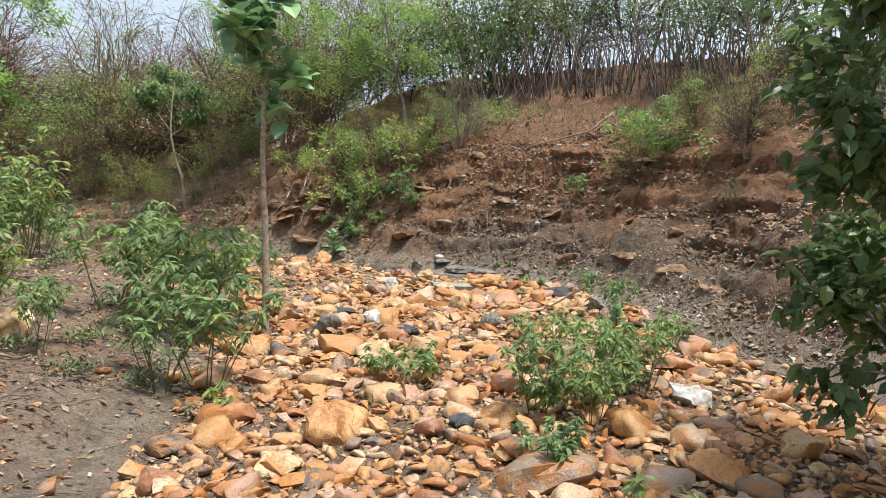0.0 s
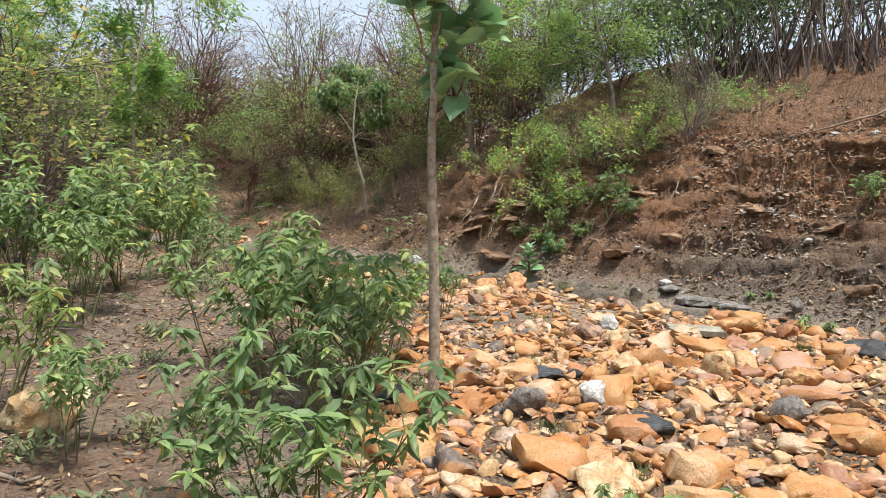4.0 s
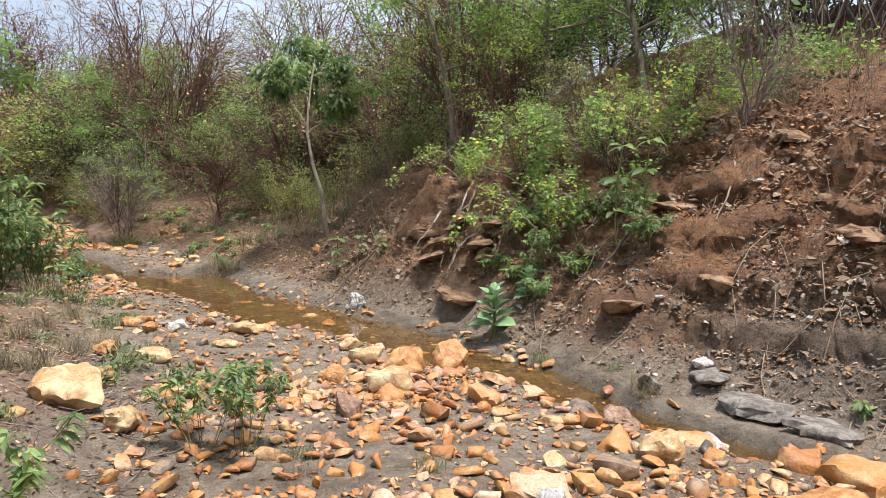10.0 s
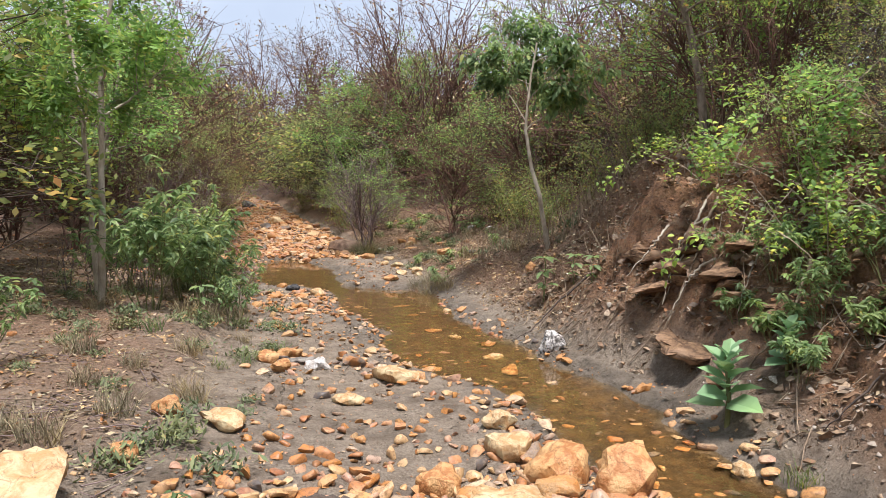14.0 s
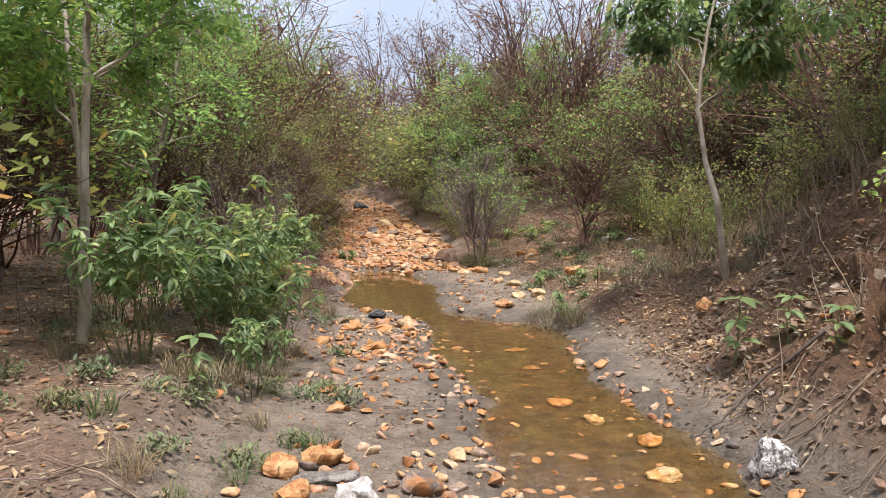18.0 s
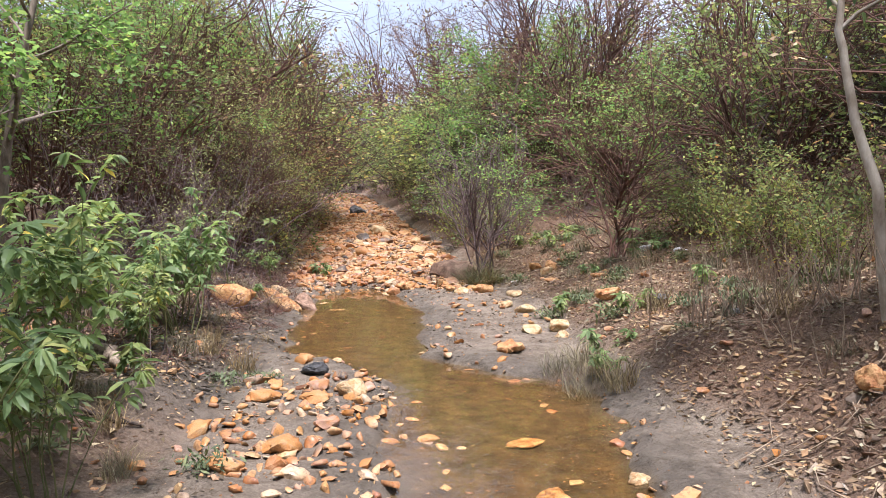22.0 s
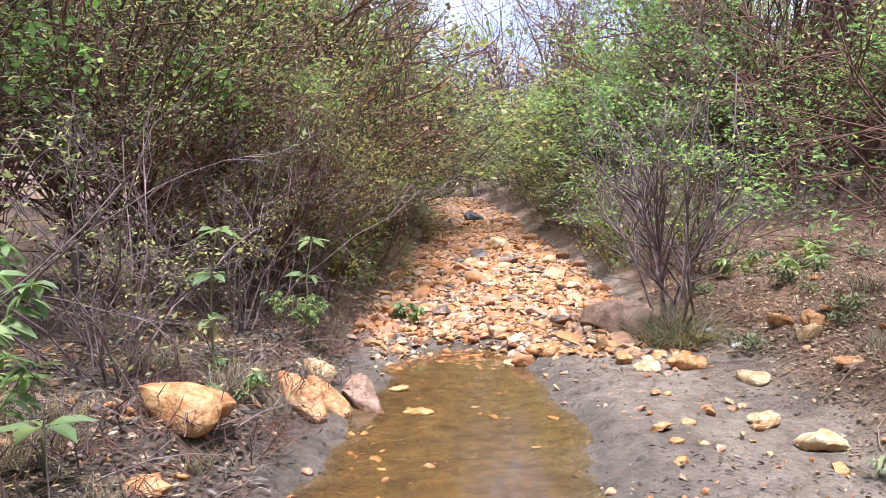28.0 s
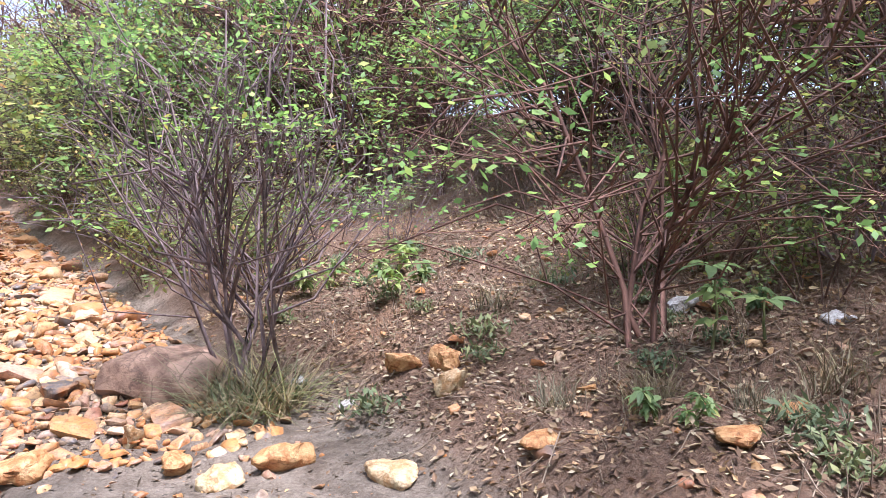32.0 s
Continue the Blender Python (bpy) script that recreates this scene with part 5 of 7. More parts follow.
LEDGES = [(10.35, 8.0, 0.5), (10.7, 7.2, 0.45), (11.1, 6.3, 0.55), (10.2, 4.6, 0.5), (9.6, 3.4, 0.6), (8.9, 2.6, 0.55), (10.9, 5.2, 0.5), (11.6, 5.0, 0.45), (11.9, 7.2, 0.5), (11.4, 8.2, 0.5), (10.9, 8.8, 0.4),
          (10.4, 10.4, 0.55), (10.5, 11.0, 0.6), (10.7, 10.2, 0.5), (8.2, 1.9, 0.5), (9.9, 2.9, 0.5), (10.5, 3.6, 0.6), (11.5, 4.0, 0.5), (10.3, 9.7, 0.5), (9.1, 1.6, 0.5)]
for k, (x, y, size) in enumerate(LEDGES):
    place_rock(x, y, size, LEDGE, "layered brown rock ledge jutting from the earth bank", 900 + k, 60 + 40 * math.sin(k * 3.1), 0.38, 1.6, 0.62, (6 * math.sin(k), 8 * math.cos(k * 2)), "ledge_rock", "rock ledges of the bank", 12)
SLABS = [rock_mesh("slab", 1200 + k, LEDGE, 0.42, 12, 0.12, 0.14, 1.2 + 0.1 * k, 2) for k in range(5)]
q = np.random.RandomState(12)
for x, y, size, n, turn in ((10.5, 10.8, 0.6, 4, 80), (10.42, 11.3, 0.55, 3, 100), (10.62, 10.4, 0.5, 4, 70), (10.55, 9.75, 0.45, 3, 60), (11.8, 7.5, 0.5, 3, 50), (10.4, 12.1, 0.45, 2, 95)):
    ledge = thing("layered_ledge", "ledge of thin brown rock layers jutting from the earth bank", "rock", "layered ledges of the bank")
    ledge.matrix_basis = Matrix.LocRotScale((x + 0.24, y, height(x + 0.24, y) - 0.4), Euler((0, radians(5), radians(turn))), (1, 1, 1))
    for k in range(n):
        ob = part("slab", SLABS[q.randint(5)], ledge)
        s = size * q.uniform(0.75, 1.15)
        ob.matrix_basis = Matrix.LocRotScale((q.normal(0, 0.05), q.normal(0, 0.06), 0.2 * size * (k + 0.5) * 1.15), Euler((q.normal(0, 0.05), q.normal(0, 0.05), q.uniform(-0.5, 0.5) + 3.14 * (k % 2))), (s, s, s * 1.05))
for k, (x, y, size) in enumerate([(12.14, 5.21, 0.14), (11.94, 5.63, 0.13), (11.37, 7.28, 0.11), (11.0, 6.0, 0.12), (10.5, 6.3, 0.1), (10.7, 5.4, 0.12), (10.45, 7.6, 0.09), (10.9, 4.5, 0.1)]):
    place_rock(x, y, size, WHITE, "small white quartz stone stuck in the earth bank", 960 + k, 30 * k, 0.6, 1.4, 0.25, name="quartz_stone", group="white stones in the bank")


def open_silt(x, y):
    e, s = beside(LEFT, x, y)
    d, _ = beside(FOOT, x, y)
    return smooth(-3.0, -1.0, e) * (1 - smooth(-0.2, 0.3, d)) * (0.15 + 0.85 * smooth(0.35, 0.6, grain(x, y, 1.7, 15, 4)))


joined_rocks("grit", banks(8000, open_silt, 0.008, 0.03, (0.5, 10.4, 1.0, 23.5), 2.5), GRIT, "fine gravel and grit on the silt", 6, lift=0.2)

# ---- plants: one of each kind, then its copies ----
THORN_NEAR = [
    dome_bush(11, 3.0, 1.5, 7, LEAF_THORN, BARK_RED, 230, 26, (0.048, 0.024), "dense dark-stemmed thorn bush with small green leaves"),
    dome_bush(12, 2.8, 1.5, 7, LEAF_OLIVE, BARK_DARK, 220, 26, (0.046, 0.022), "spreading olive thorn bush with dark twigs"),
    dome_bush(13, 3.2, 1.4, 6, LEAF_LIME, BARK_RED, 170, 20, (0.07, 0.034), "tall red-stemmed bush with yellow-green leaves", 0.05, puff=0.15),
    dome_bush(14, 2.8, 1.5, 7, LEAF_OLIVE, BARK_PURPLE, 150, 20, (0.046, 0.022), "twiggy half-bare thorn bush with bent purple-brown branches", 0.05, thick=0.02, twigs=4, wiggle=0.035),
]
BANK_THORN = [
    dome_bush(26, 3.7, 2.0, 5, LEAF_OLIVE, BARK_RED, 200, 44, (0.05, 0.017), "wide open thorn bush with crooked dark branches and fine green leaves", 0.04, low=-0.2, lump=0.45, thick=0.013, twigs=4, wiggle=0.04, puff=0.17),
    dome_bush(27, 3.5, 1.9, 6, LEAF_THORN, BARK_RED, 190, 44, (0.048, 0.016), "open dark-branched thorn bush with fine feathery leaves", 0.04, low=-0.1, lump=0.45, thick=0.013, twigs=5, wiggle=0.045, puff=0.17),
]
THORN_FAR = [
    dome_bush(15, 3.2, 2.0, 6, LEAF_THORN, BARK_DARK, 190, 20, (0.085, 0.045), "dense dark green thorn bush in the thicket", -0.1, puff=0.19, twigs=2),
    dome_bush(16, 3.0, 2.0, 6, LEAF_OLIVE, BARK_DARK, 190, 20, (0.08, 0.042), "domed olive thorn bush in the thicket", -0.1, puff=0.19, twigs=2),
    dome_bush(17, 3.3, 1.8, 6, LEAF_LIME, BARK_DARK, 170, 17, (0.09, 0.046), "yellow-green bush in the thicket", -0.05, puff=0.19, twigs=2),
    dome_bush(18, 3.5, 1.8, 7, LEAF_DRY, BARK_RED, 150, 8, (0.055, 0.032), "reddish dry-leaved bush rising from the thicket", 0.0, puff=0.16, twigs=5),
]
THORN_TALL = [
    dome_bush(19, 5.4, 2.3, 6, LEAF_OLIVE, BARK_DARK, 230, 24, (0.075, 0.038), "tall olive thorn bush over the thicket", -0.05, low=-0.5, puff=0.2, twigs=2, thick=0.008),
    dome_bush(20, 5.8, 2.1, 7, LEAF_DRY, BARK_RED, 190, 9, (0.06, 0.032), "tall reddish twiggy bush with dry leaves over the thicket", 0.0, low=-0.3, puff=0.2, twigs=5, thick=0.008),
]
SNAG = thorn_bush(23, 2.0, 12, LEAF_OLIVE, BARK_PURPLE, 2, (0.05, 0.7), "leafless purple-brown bush of dead twigs", (0.035, 0.016), (5, 4, 3), 0.0055, gaps=0.12, levels=3)
UNDER = thorn_bush(25, 1.15, 6, LEAF_THORN, BARK_RED, 6, (0.2, 0.9), "low green bush at the foot of the thicket", (0.045, 0.022), (5, 3), 0.007, 0.05, "low bushes under the thicket")
BARE = dome_bush(22, 2.8, 1.05, 9, LEAF_LIME, BARK_PURPLE, 120, 20, (0.046, 0.023), "open bush of many thin purple-brown stems with sparse green leaves", -0.1, low=-0.1, thick=0.013, twigs=4, puff=0.11, wiggle=0.032)
VINE = thorn_bush(24, 1.2, 7, LEAF_LIME, BARK_TAN, 4, (0.4, 1.2), "sprawling shrub with round yellow-green leaves on the bank", (0.062, 0.042), (4, 3), 0.008, 0.05, "sprawling shrubs on the bank", "bank_shrub", shape="broad")
CANE = thing("cane_thicket", "clump of dry brown canes on the hilltop", "canes", "dry canes along the hilltop")
for k in range(34):
    part("cane", sticks(610 + k, 1, 0.9, 2.6, BARK_CANE, 0.024, 0.34, 0.09), CANE)
CANE_LEAFY = thing("cane_thicket", "clump of canes with dark green tops on the hilltop", "canes", "dry canes along the hilltop")
for k in range(26):
    part("cane", sticks(650 + k, 1, 0.9, 2.6, BARK_CANE, 0.022, 0.34, 0.09), CANE_LEAFY)
q = np.random.RandomState(6)
at = np.stack([q.normal(0, 0.75, 2200), q.normal(0, 0.75, 2200), 1.3 + 0.5 * q.normal(0, 1, 2200)], -1)
part("foliage", mesh_of("foliage", *small_leaves(at, q.normal(0, 1, at.shape), 0.1, 0.05, q), LEAF_DARK), CANE_LEAFY)
HERBS = [herb(31, 1.15, 7, "bright green leafy shrub with whorled pointed leaves"), herb(32, 0.62, 6, "low leafy green shrub on the bank"),
         herb(33, 1.6, 11, "tall leafy green shrub on dark stems", LEAF_HERB, (0.14, 0.058)), herb(34, 0.3, 2, "small green seedling on bare soil", LEAF_HERB, (0.1, 0.045), 7)]
TANGLE = thing("dead_brush", "tangle of dead grey-brown twigs on the bank", "brush", "dead brush")
tagged(part("tangle", sticks(41, 100, 0.45, 0.8, DRY, 0.0045, 0.6, 0.3), TANGLE), kind="stuff")
for k in range(4):
    part("twig", sticks(141 + k, 1, 0.3, 1.1, BARK_PURPLE, 0.009, 0.7, 0.35), TANGLE, "thicker purple-brown twig")
DAMP_TANGLE = thing("dead_brush", "low tangle of dark reddish dead twigs on the damp bank", "brush", "dead brush")
tagged(part("tangle", sticks(42, 120, 0.5, 0.5, BARK_RED, 0.0045, 1.1, 0.4), DAMP_TANGLE), kind="stuff")
for k in range(4):
    part("twig", sticks(151 + k, 1, 0.35, 0.9, BARK_PURPLE, 0.008, 1.2, 0.4), DAMP_TANGLE, "thicker purple-brown twig")
TUFT = thing("grass_tuft", "tuft of fine green grass", "grass", "grass tufts")
part("tuft", blades(43, 60, 0.1, 0.16, 0.006, GRASS), TUFT)
DRYTUFT = thing("dry_grass_tuft", "tuft of dry tan grass", "grass", "dry grass tufts")
part("tuft", blades(44, 120, 0.16, 0.4, 0.006, DRY_GRASS), DRYTUFT)
FERN = thing("weed", "small grey-green feathery weed on the silt", "weed", "weeds on the silt")
q = np.random.RandomState(9)
at = np.stack([q.normal(0, 0.07, 160), q.normal(0, 0.07, 160), q.uniform(0, 0.09, 160)], -1)
part("foliage", mesh_of("foliage", *small_leaves(at, q.normal(0, 1, at.shape) + [0, 0, 0.5], 0.05, 0.015, q), FERN_LEAF), FERN)
used_once = set()


def plant(ob, x, y, size=1.0, turn=0.0, tall=1.0, sink=0.0, lean=(0, 0)):
    m = set_at(x, y, sink, size, turn, lean, tall)
    if ob.name not in used_once:
        used_once.add(ob.name)
        ob.matrix_basis = m
        return ob
    return copy_thing(ob, m)


r = np.random.RandomState(77)
turn = lambda: r.uniform(0, 360)
# the thicket on the left: nearer bushes one by one, then rows behind
for x, y, s, k in ((3.5, 20.4, 0.95, 1), (4.1, 22.6, 1.05, 0), (3.9, 24.9, 1.1, 1)):
    plant(BANK_THORN[k], x, y, s, turn(), 1.1)
for x, y, s, k in ((4.0, 26.2, 1.35, 0), (3.9, 28.4, 1.4, 3), (3.2, 16.4, 0.95, 2), (2.8, 14.4, 0.9, 1), (2.3, 12.2, 0.9, 2)):
    plant(THORN_NEAR[k], x, y, s, turn(), 1.25 if y > 18 else 1.0)
for y in np.arange(13.0, 48, 2.2):
    edge = np.interp(y, LEFT[:, 1], LEFT[:, 0])
    for k in range(1 if 16 < y < 29 else 2):
        near = 15 < y < 27
        kind = r.choice([0, 1, 2, 3], p=[0.32, 0.22, 0.16, 0.3])
        plant(BANK_THORN[kind % 2] if near else THORN_FAR[kind], edge - 3.4 - 2.6 * k - r.uniform(0, 1.0) - (0.7 if near else 0.0), y + r.uniform(-0.8, 0.8), r.uniform(1.05, 1.35) * (0.82 if near else 1.1 if 18 < y < 32 else 0.95), turn(), 1.1 if y > 17 else 0.95)
# the last five are unseen, added behind the start to close off reflections
for x, y, s, k in ((1.2, 14.5, 1.1, 0), (-0.6, 13.0, 1.2, 1), (-2.4, 11.5, 1.2, 2), (-1.5, 15.5, 1.4, 0), (-4.2, 9.5, 1.2, 0), (0.4, 10.5, 0.8, 2), (-5.0, 13.0, 1.4, 1), (-5, 6, 1.1, 0), (-4, 2, 1.0, 1), (-3, -3, 1.1, 0), (1, -5, 1.1, 2), (5, -6, 1.2, 0)):
    plant(THORN_FAR[k], x, y, s, turn())
# the thicket on the right, upstream
for x, y, s, k in ((15.2, 19.6, 0.8, 1), (14.8, 22.4, 0.9, 2), (14.2, 25.2, 0.9, 2), (13.0, 27.0, 0.75, 2), (11.0, 28.4, 0.75, 2), (9.9, 31.2, 1.0, 1), (13.2, 28.6, 1.0, 1)):
    plant(THORN_NEAR[k], x, y, s, turn())
for x, y, s, k in ((16.6, 19.0, 1.05, 1), (16.0, 21.4, 1.1, 0), (15.6, 23.6, 0.95, 1), (14.6, 26.4, 0.9, 2), (12.4, 28.2, 1.0, 3), (11.4, 30.6, 0.95, 0), (10.2, 33.6, 1.0, 1), (16.8, 16.4, 1.2, 3), (16.0, 26.4, 1.2, 3), (13.0, 30.0, 1.3, 3)):
    plant(THORN_FAR[k], x, y, s, turn())
for y in np.arange(15.5, 48, 2.9):
    edge = np.interp(y, FOOT[:, 1], FOOT[:, 0])
    for k in range(2):
        plant(THORN_FAR[r.choice([0, 1, 2, 3], p=[0.32, 0.28, 0.2, 0.2])], edge + 5.2 + 3.0 * k + r.uniform(0, 1.0), y + r.uniform(-0.8, 0.8), r.uniform(0.8, 1.1), turn())
for x in np.arange(-4, 16, 1.8):
    plant(THORN_FAR[r.randint(4)], x, r.uniform(40, 44) if x < 1 or x > 10 else r.uniform(56, 60), r.uniform(1.1, 1.5), turn())
for x, y, s, k in ((5.0, 31.5, 1.3, 0), (4.9, 34.5, 1.4, 1), (4.6, 37.5, 1.4, 2), (10.0, 34.0, 1.1, 1), (9.8, 37.4, 1.2, 0), (9.5, 41.0, 1.3, 1), (2.9, 41.0, 1.3, 0), (1.2, 46.5, 1.4, 1), (8.4, 46.5, 1.3, 2), (7.4, 51.0, 1.3, 0), (0.6, 51.5, 1.4, 2), (10.4, 33.0, 1.3, 2), (10.8, 36.0, 1.4, 0), (3.0, 33.0, 1.5, 3), (3.2, 36.5, 1.5, 0), (2.5, 29.0, 1.5, 2), (12.4, 31.0, 1.4, 3), (3.6, 58.0, 1.2, 2)):
    plant(THORN_FAR[k], x, y, s * (0.9 if y > 32 else 1.0), turn())
# the hilltop: canes with trees behind
for y in np.arange(-3.0, 10.0, 1.25):
    edge = np.interp(y, FOOT[1:, 1], FOOT[1:, 0])
    plant((CANE, CANE_LEAFY)[int(r.uniform() < 0.12)], edge + 5.0 + r.uniform(-0.3, 0.4), y, r.uniform(0.85, 1.1), turn())
    plant((CANE_LEAFY, CANE)[int(r.uniform() < 0.75)], edge + 6.6 + r.uniform(-0.3, 0.4), y + 0.5, r.uniform(0.9, 1.15), turn())
for x, y, s, k in ((15.4, 11.6, 0.7, 2), (16.4, 13.4, 0.9, 0), (14.6, 13.4, 0.6, 2), (17.2, 10.4, 1.0, 0), (18.0, 6.5, 0.9, 0), (17.9, 3.5, 0.9, 1), (17.2, 0.8, 0.9, 0), (15.8, -1.5, 0.9, 1), (18.4, 8.4, 0.9, 2)):
    plant(THORN_FAR[k], x, y, s, turn())
# bushes hanging on the scarp
for x, y, s in ((10.95, 9.5, 0.75), (11.2, 9.0, 0.9), (11.5, 9.3, 1.1), (11.9, 8.6, 1.0), (11.3, 10.0, 1.1), (11.7, 3.6, 1.0), (12.3, 4.3, 1.0), (11.2, 11.2, 0.9), (12.6, 9.4, 1.2), (12.8, 8.3, 1.1), (12.0, 10.6, 1.2), (13.3, 7.6, 0.9)):
    plant(VINE, x, y, s, turn())
for x, y, s, o in ((11.6, 9.1, 0.42, THORN_NEAR[1]), (12.3, 8.7, 0.4, THORN_NEAR[2]), (11.5, 10.4, 0.4, THORN_NEAR[2]), (12.2, 10.2, 0.45, THORN_NEAR[1]), (12.3, 11.9, 0.6, THORN_NEAR[2]), (12.9, 13.6, 0.75, THORN_NEAR[0]), (12.2, 7.9, 0.3, THORN_NEAR[3]),
                   (11.2, 4.0, 0.3, THORN_NEAR[2]), (11.7, 3.2, 0.34, THORN_NEAR[2]), (10.6, 2.2, 0.4, THORN_NEAR[1]), (11.5, 1.8, 0.45, THORN_NEAR[2])):
    plant(o, x, y, s, turn())
for x, y, s, k in ((3.9, 27.4, 0.85, 1), (3.9, 30.4, 1.0, 0), (4.1, 33.2, 1.05, 1), (3.6, 36.4, 1.0, 0), (10.6, 36.0, 0.85, 1), (12.2, 33.6, 0.8, 0), (2.4, 31.0, 1.1, 1)):
    plant(THORN_TALL[k], x, y, s, turn())
for x, y, s, k in ((8.6, 43.6, 1.5, 3), (2.2, 44.0, 1.6, 3), (7.9, 48.6, 1.6, 3), (4.8, 57.0, 1.5, 3), (10.6, 43.0, 1.4, 3)):
    plant(THORN_FAR[k], x, y, s, turn())
for x, y, s in ((4.2, 38.6, 1.3), (8.6, 38.8, 1.3), (3.9, 41.4, 1.4), (8.2, 42.0, 1.3), (3.3, 44.6, 1.4), (7.6, 45.4, 1.4), (3.4, 55.5, 1.5), (4.4, 55.8, 1.5), (5.4, 55.4, 1.5), (2.4, 49.5, 1.5), (6.9, 49.5, 1.4)):
    plant(UNDER, x, y, s, turn())
for k in range(34):
    y = r.uniform(24.5, 38)
    left = k % 2
    x = np.interp(y, LEFT[:, 1], LEFT[:, 0]) - r.uniform(0.1, 1.2) if left else np.interp(y, FOOT[:, 1], FOOT[:, 0]) + r.uniform(0.2, 1.3)
    plant(UNDER, x, y, r.uniform(0.7, 1.25), turn())
for k in range(22):
    y = r.uniform(14, 24)
    x = np.interp(y, FOOT[:, 1], FOOT[:, 0]) + r.uniform(1.9, 3.2)
    plant(UNDER, x, y, r.uniform(0.5, 1.0), turn())
for x, y, s, o in ((13.0, 21.4, 1.2, SNAG), (13.4, 21.2, 1.0, THORN_NEAR[0]), (5.0, 24.6, 0.8, SNAG), (10.4, 25.4, 0.6, SNAG), (9.9, 27.4, 0.6, SNAG), (5.3, 28.0, 0.8, SNAG)):
    plant(o, x, y, s, turn())
for x, y, s, o in ((5.3, 23.6, 0.7, BANK_THORN[1]), (5.2, 25.4, 0.75, BANK_THORN[0]), (5.3, 27.2, 0.9, THORN_NEAR[0]), (5.2, 29.4, 0.9, THORN_NEAR[1]), (10.0, 28.6, 0.7, THORN_NEAR[1]),
                   (4.2, 25.6, 1.2, THORN_FAR[3]), (14.2, 17.4, 1.0, THORN_FAR[3])):
    plant(o, x, y, s, turn())
# the two bushes at the stony reach and the fork-stemmed tree by the path
plant(BARE, 9.6, 23.75, 1.05, 10)
sedge = thing("sedge_clump", "clump of drooping grey-green grass at a bush's foot", "grass")
part("tuft", blades(46, 240, 0.36, 0.7, 0.009, FERN_LEAF, 1.2), sedge)
part("tuft", blades(47, 300, 0.36, 0.75, 0.009, DRY_GRASS, 1.2), sedge)
sedge.matrix_basis = set_at(9.55, 23.4)
for x, y, s in ((5.2, 18.3, 0.8), (5.4, 20.3, 0.8), (5.4, 22.3, 0.9), (5.4, 24.4, 0.9), (9.9, 26.3, 0.7), (11.6, 25.4, 0.5), (12.2, 14.9, 0.5)):
    plant(SNAG, x, y, s, turn())
plant(BARE, 1.55, 7.4, 0.95, 80)
plant(BARE, 1.0, 8.2, 1.0, 200)
plant(BARE, 3.4, 11.0, 0.9, 140)
dome_bush(74, 2.8, 1.8, 4, LEAF_LIME, BARK_RED, 170, 24, (0.048, 0.023), "open thorn tree with crooked reddish forked trunks beside the path", 0.0, low=-0.45, thick=0.017, twigs=4, wiggle=0.05, group="", name="thorn_tree").matrix_basis = set_at(11.35, 21.7)
# slim trees
slim = tree(81, [(0, 0, -0.1), (0.01, 0.0, 0.7), (0.0, 0.02, 1.35), (-0.02, 0.0, 1.8), (0.02, 0.03, 2.5), (0.06, 0.02, 3.1)], 0.034, 6, LEAF_BROAD, BARK_TAN, 3, (0.21, 0.13), "slim young tree with grey-tan ringed bark and big oval leaves", "broad", 0.62, 0.62, (2, 1), 0.2, 0.04, 0.25)
slim.matrix_basis = set_at(4.5, 5.0)
pale = tree(82, [(0, 0, -0.1), (-0.12, -0.1, 0.35), (-0.2, -0.15, 0.75), (-0.3, -0.05, 1.2), (-0.34, 0.05, 1.7), (-0.25, 0.15, 2.3), (-0.1, 0.2, 3.0)], 0.036, 7, LEAF_HERB, BARK_PALE, 6, (0.12, 0.05), "slim pale-barked tree with drooping green leaves", "broad", 0.66, 0.9, (5, 3), 0.7, 0.06, 0.02)
pale.matrix_basis = set_at(11.2, 15.3)
lime = tree(83, [(0, 0, -0.1), (0.05, 0.0, 0.8), (0.08, 0.0, 1.6), (0.1, 0.05, 2.4), (0.3, 0.0, 3.4), (0.45, 0.0, 4.2)], 0.036, 9, LEAF_LIME, BARK_PALE, 8, (0.1, 0.034), "slim pale-trunked tree with layered yellow-green leaves", "small", 0.45, 1.1, (6, 4), 0.2, 0.07, 0.02)
lime.matrix_basis = set_at(5.4, 13.4)
copy_thing(lime, set_at(5.3, 13.8, 0, 0.85, 140))
copy_thing(lime, set_at(3.6, 15.5, 0, 1.0, 70))
copy_thing(lime, set_at(1.8, 11.0, 0, 0.85, 220))
copy_thing(lime, set_at(0.6, 8.2, 0, 0.7, 40))
grey = tree(84, [(0, 0, -0.1), (-0.1, 0.0, 0.7), (-0.25, 0.05, 1.4), (-0.5, 0.1, 2.2), (-0.6, 0.0, 3.0)], 0.05, 9, LEAF_LIME, BARK_GREY, 6, (0.06, 0.032), "grey-trunked tree leaning over the bank", "small", 0.4, 1.4, (8, 4), 0.2, 0.06, 0.0, "leaning_tree")
grey.matrix_basis = set_at(12.3, 13.0)
copy_thing(grey, set_at(13.3, 12.0, 0, 0.95, 60))
copy_thing(grey, set_at(13.6, 10.3, 0, 0.9, 300))
copy_thing(grey, set_at(14.4, 16.6, 0, 1.15, 120))
copy_thing(grey, set_at(4.2, 18.3, 0, 1.15, 170))
copy_thing(grey, set_at(4.0, 22.2, 0, 1.25, 330))
copy_thing(grey, set_at(4.0, 26.5, 0, 1.3, 30))
copy_thing(grey, set_at(10.9, 29.5, 0, 1.3, 100))
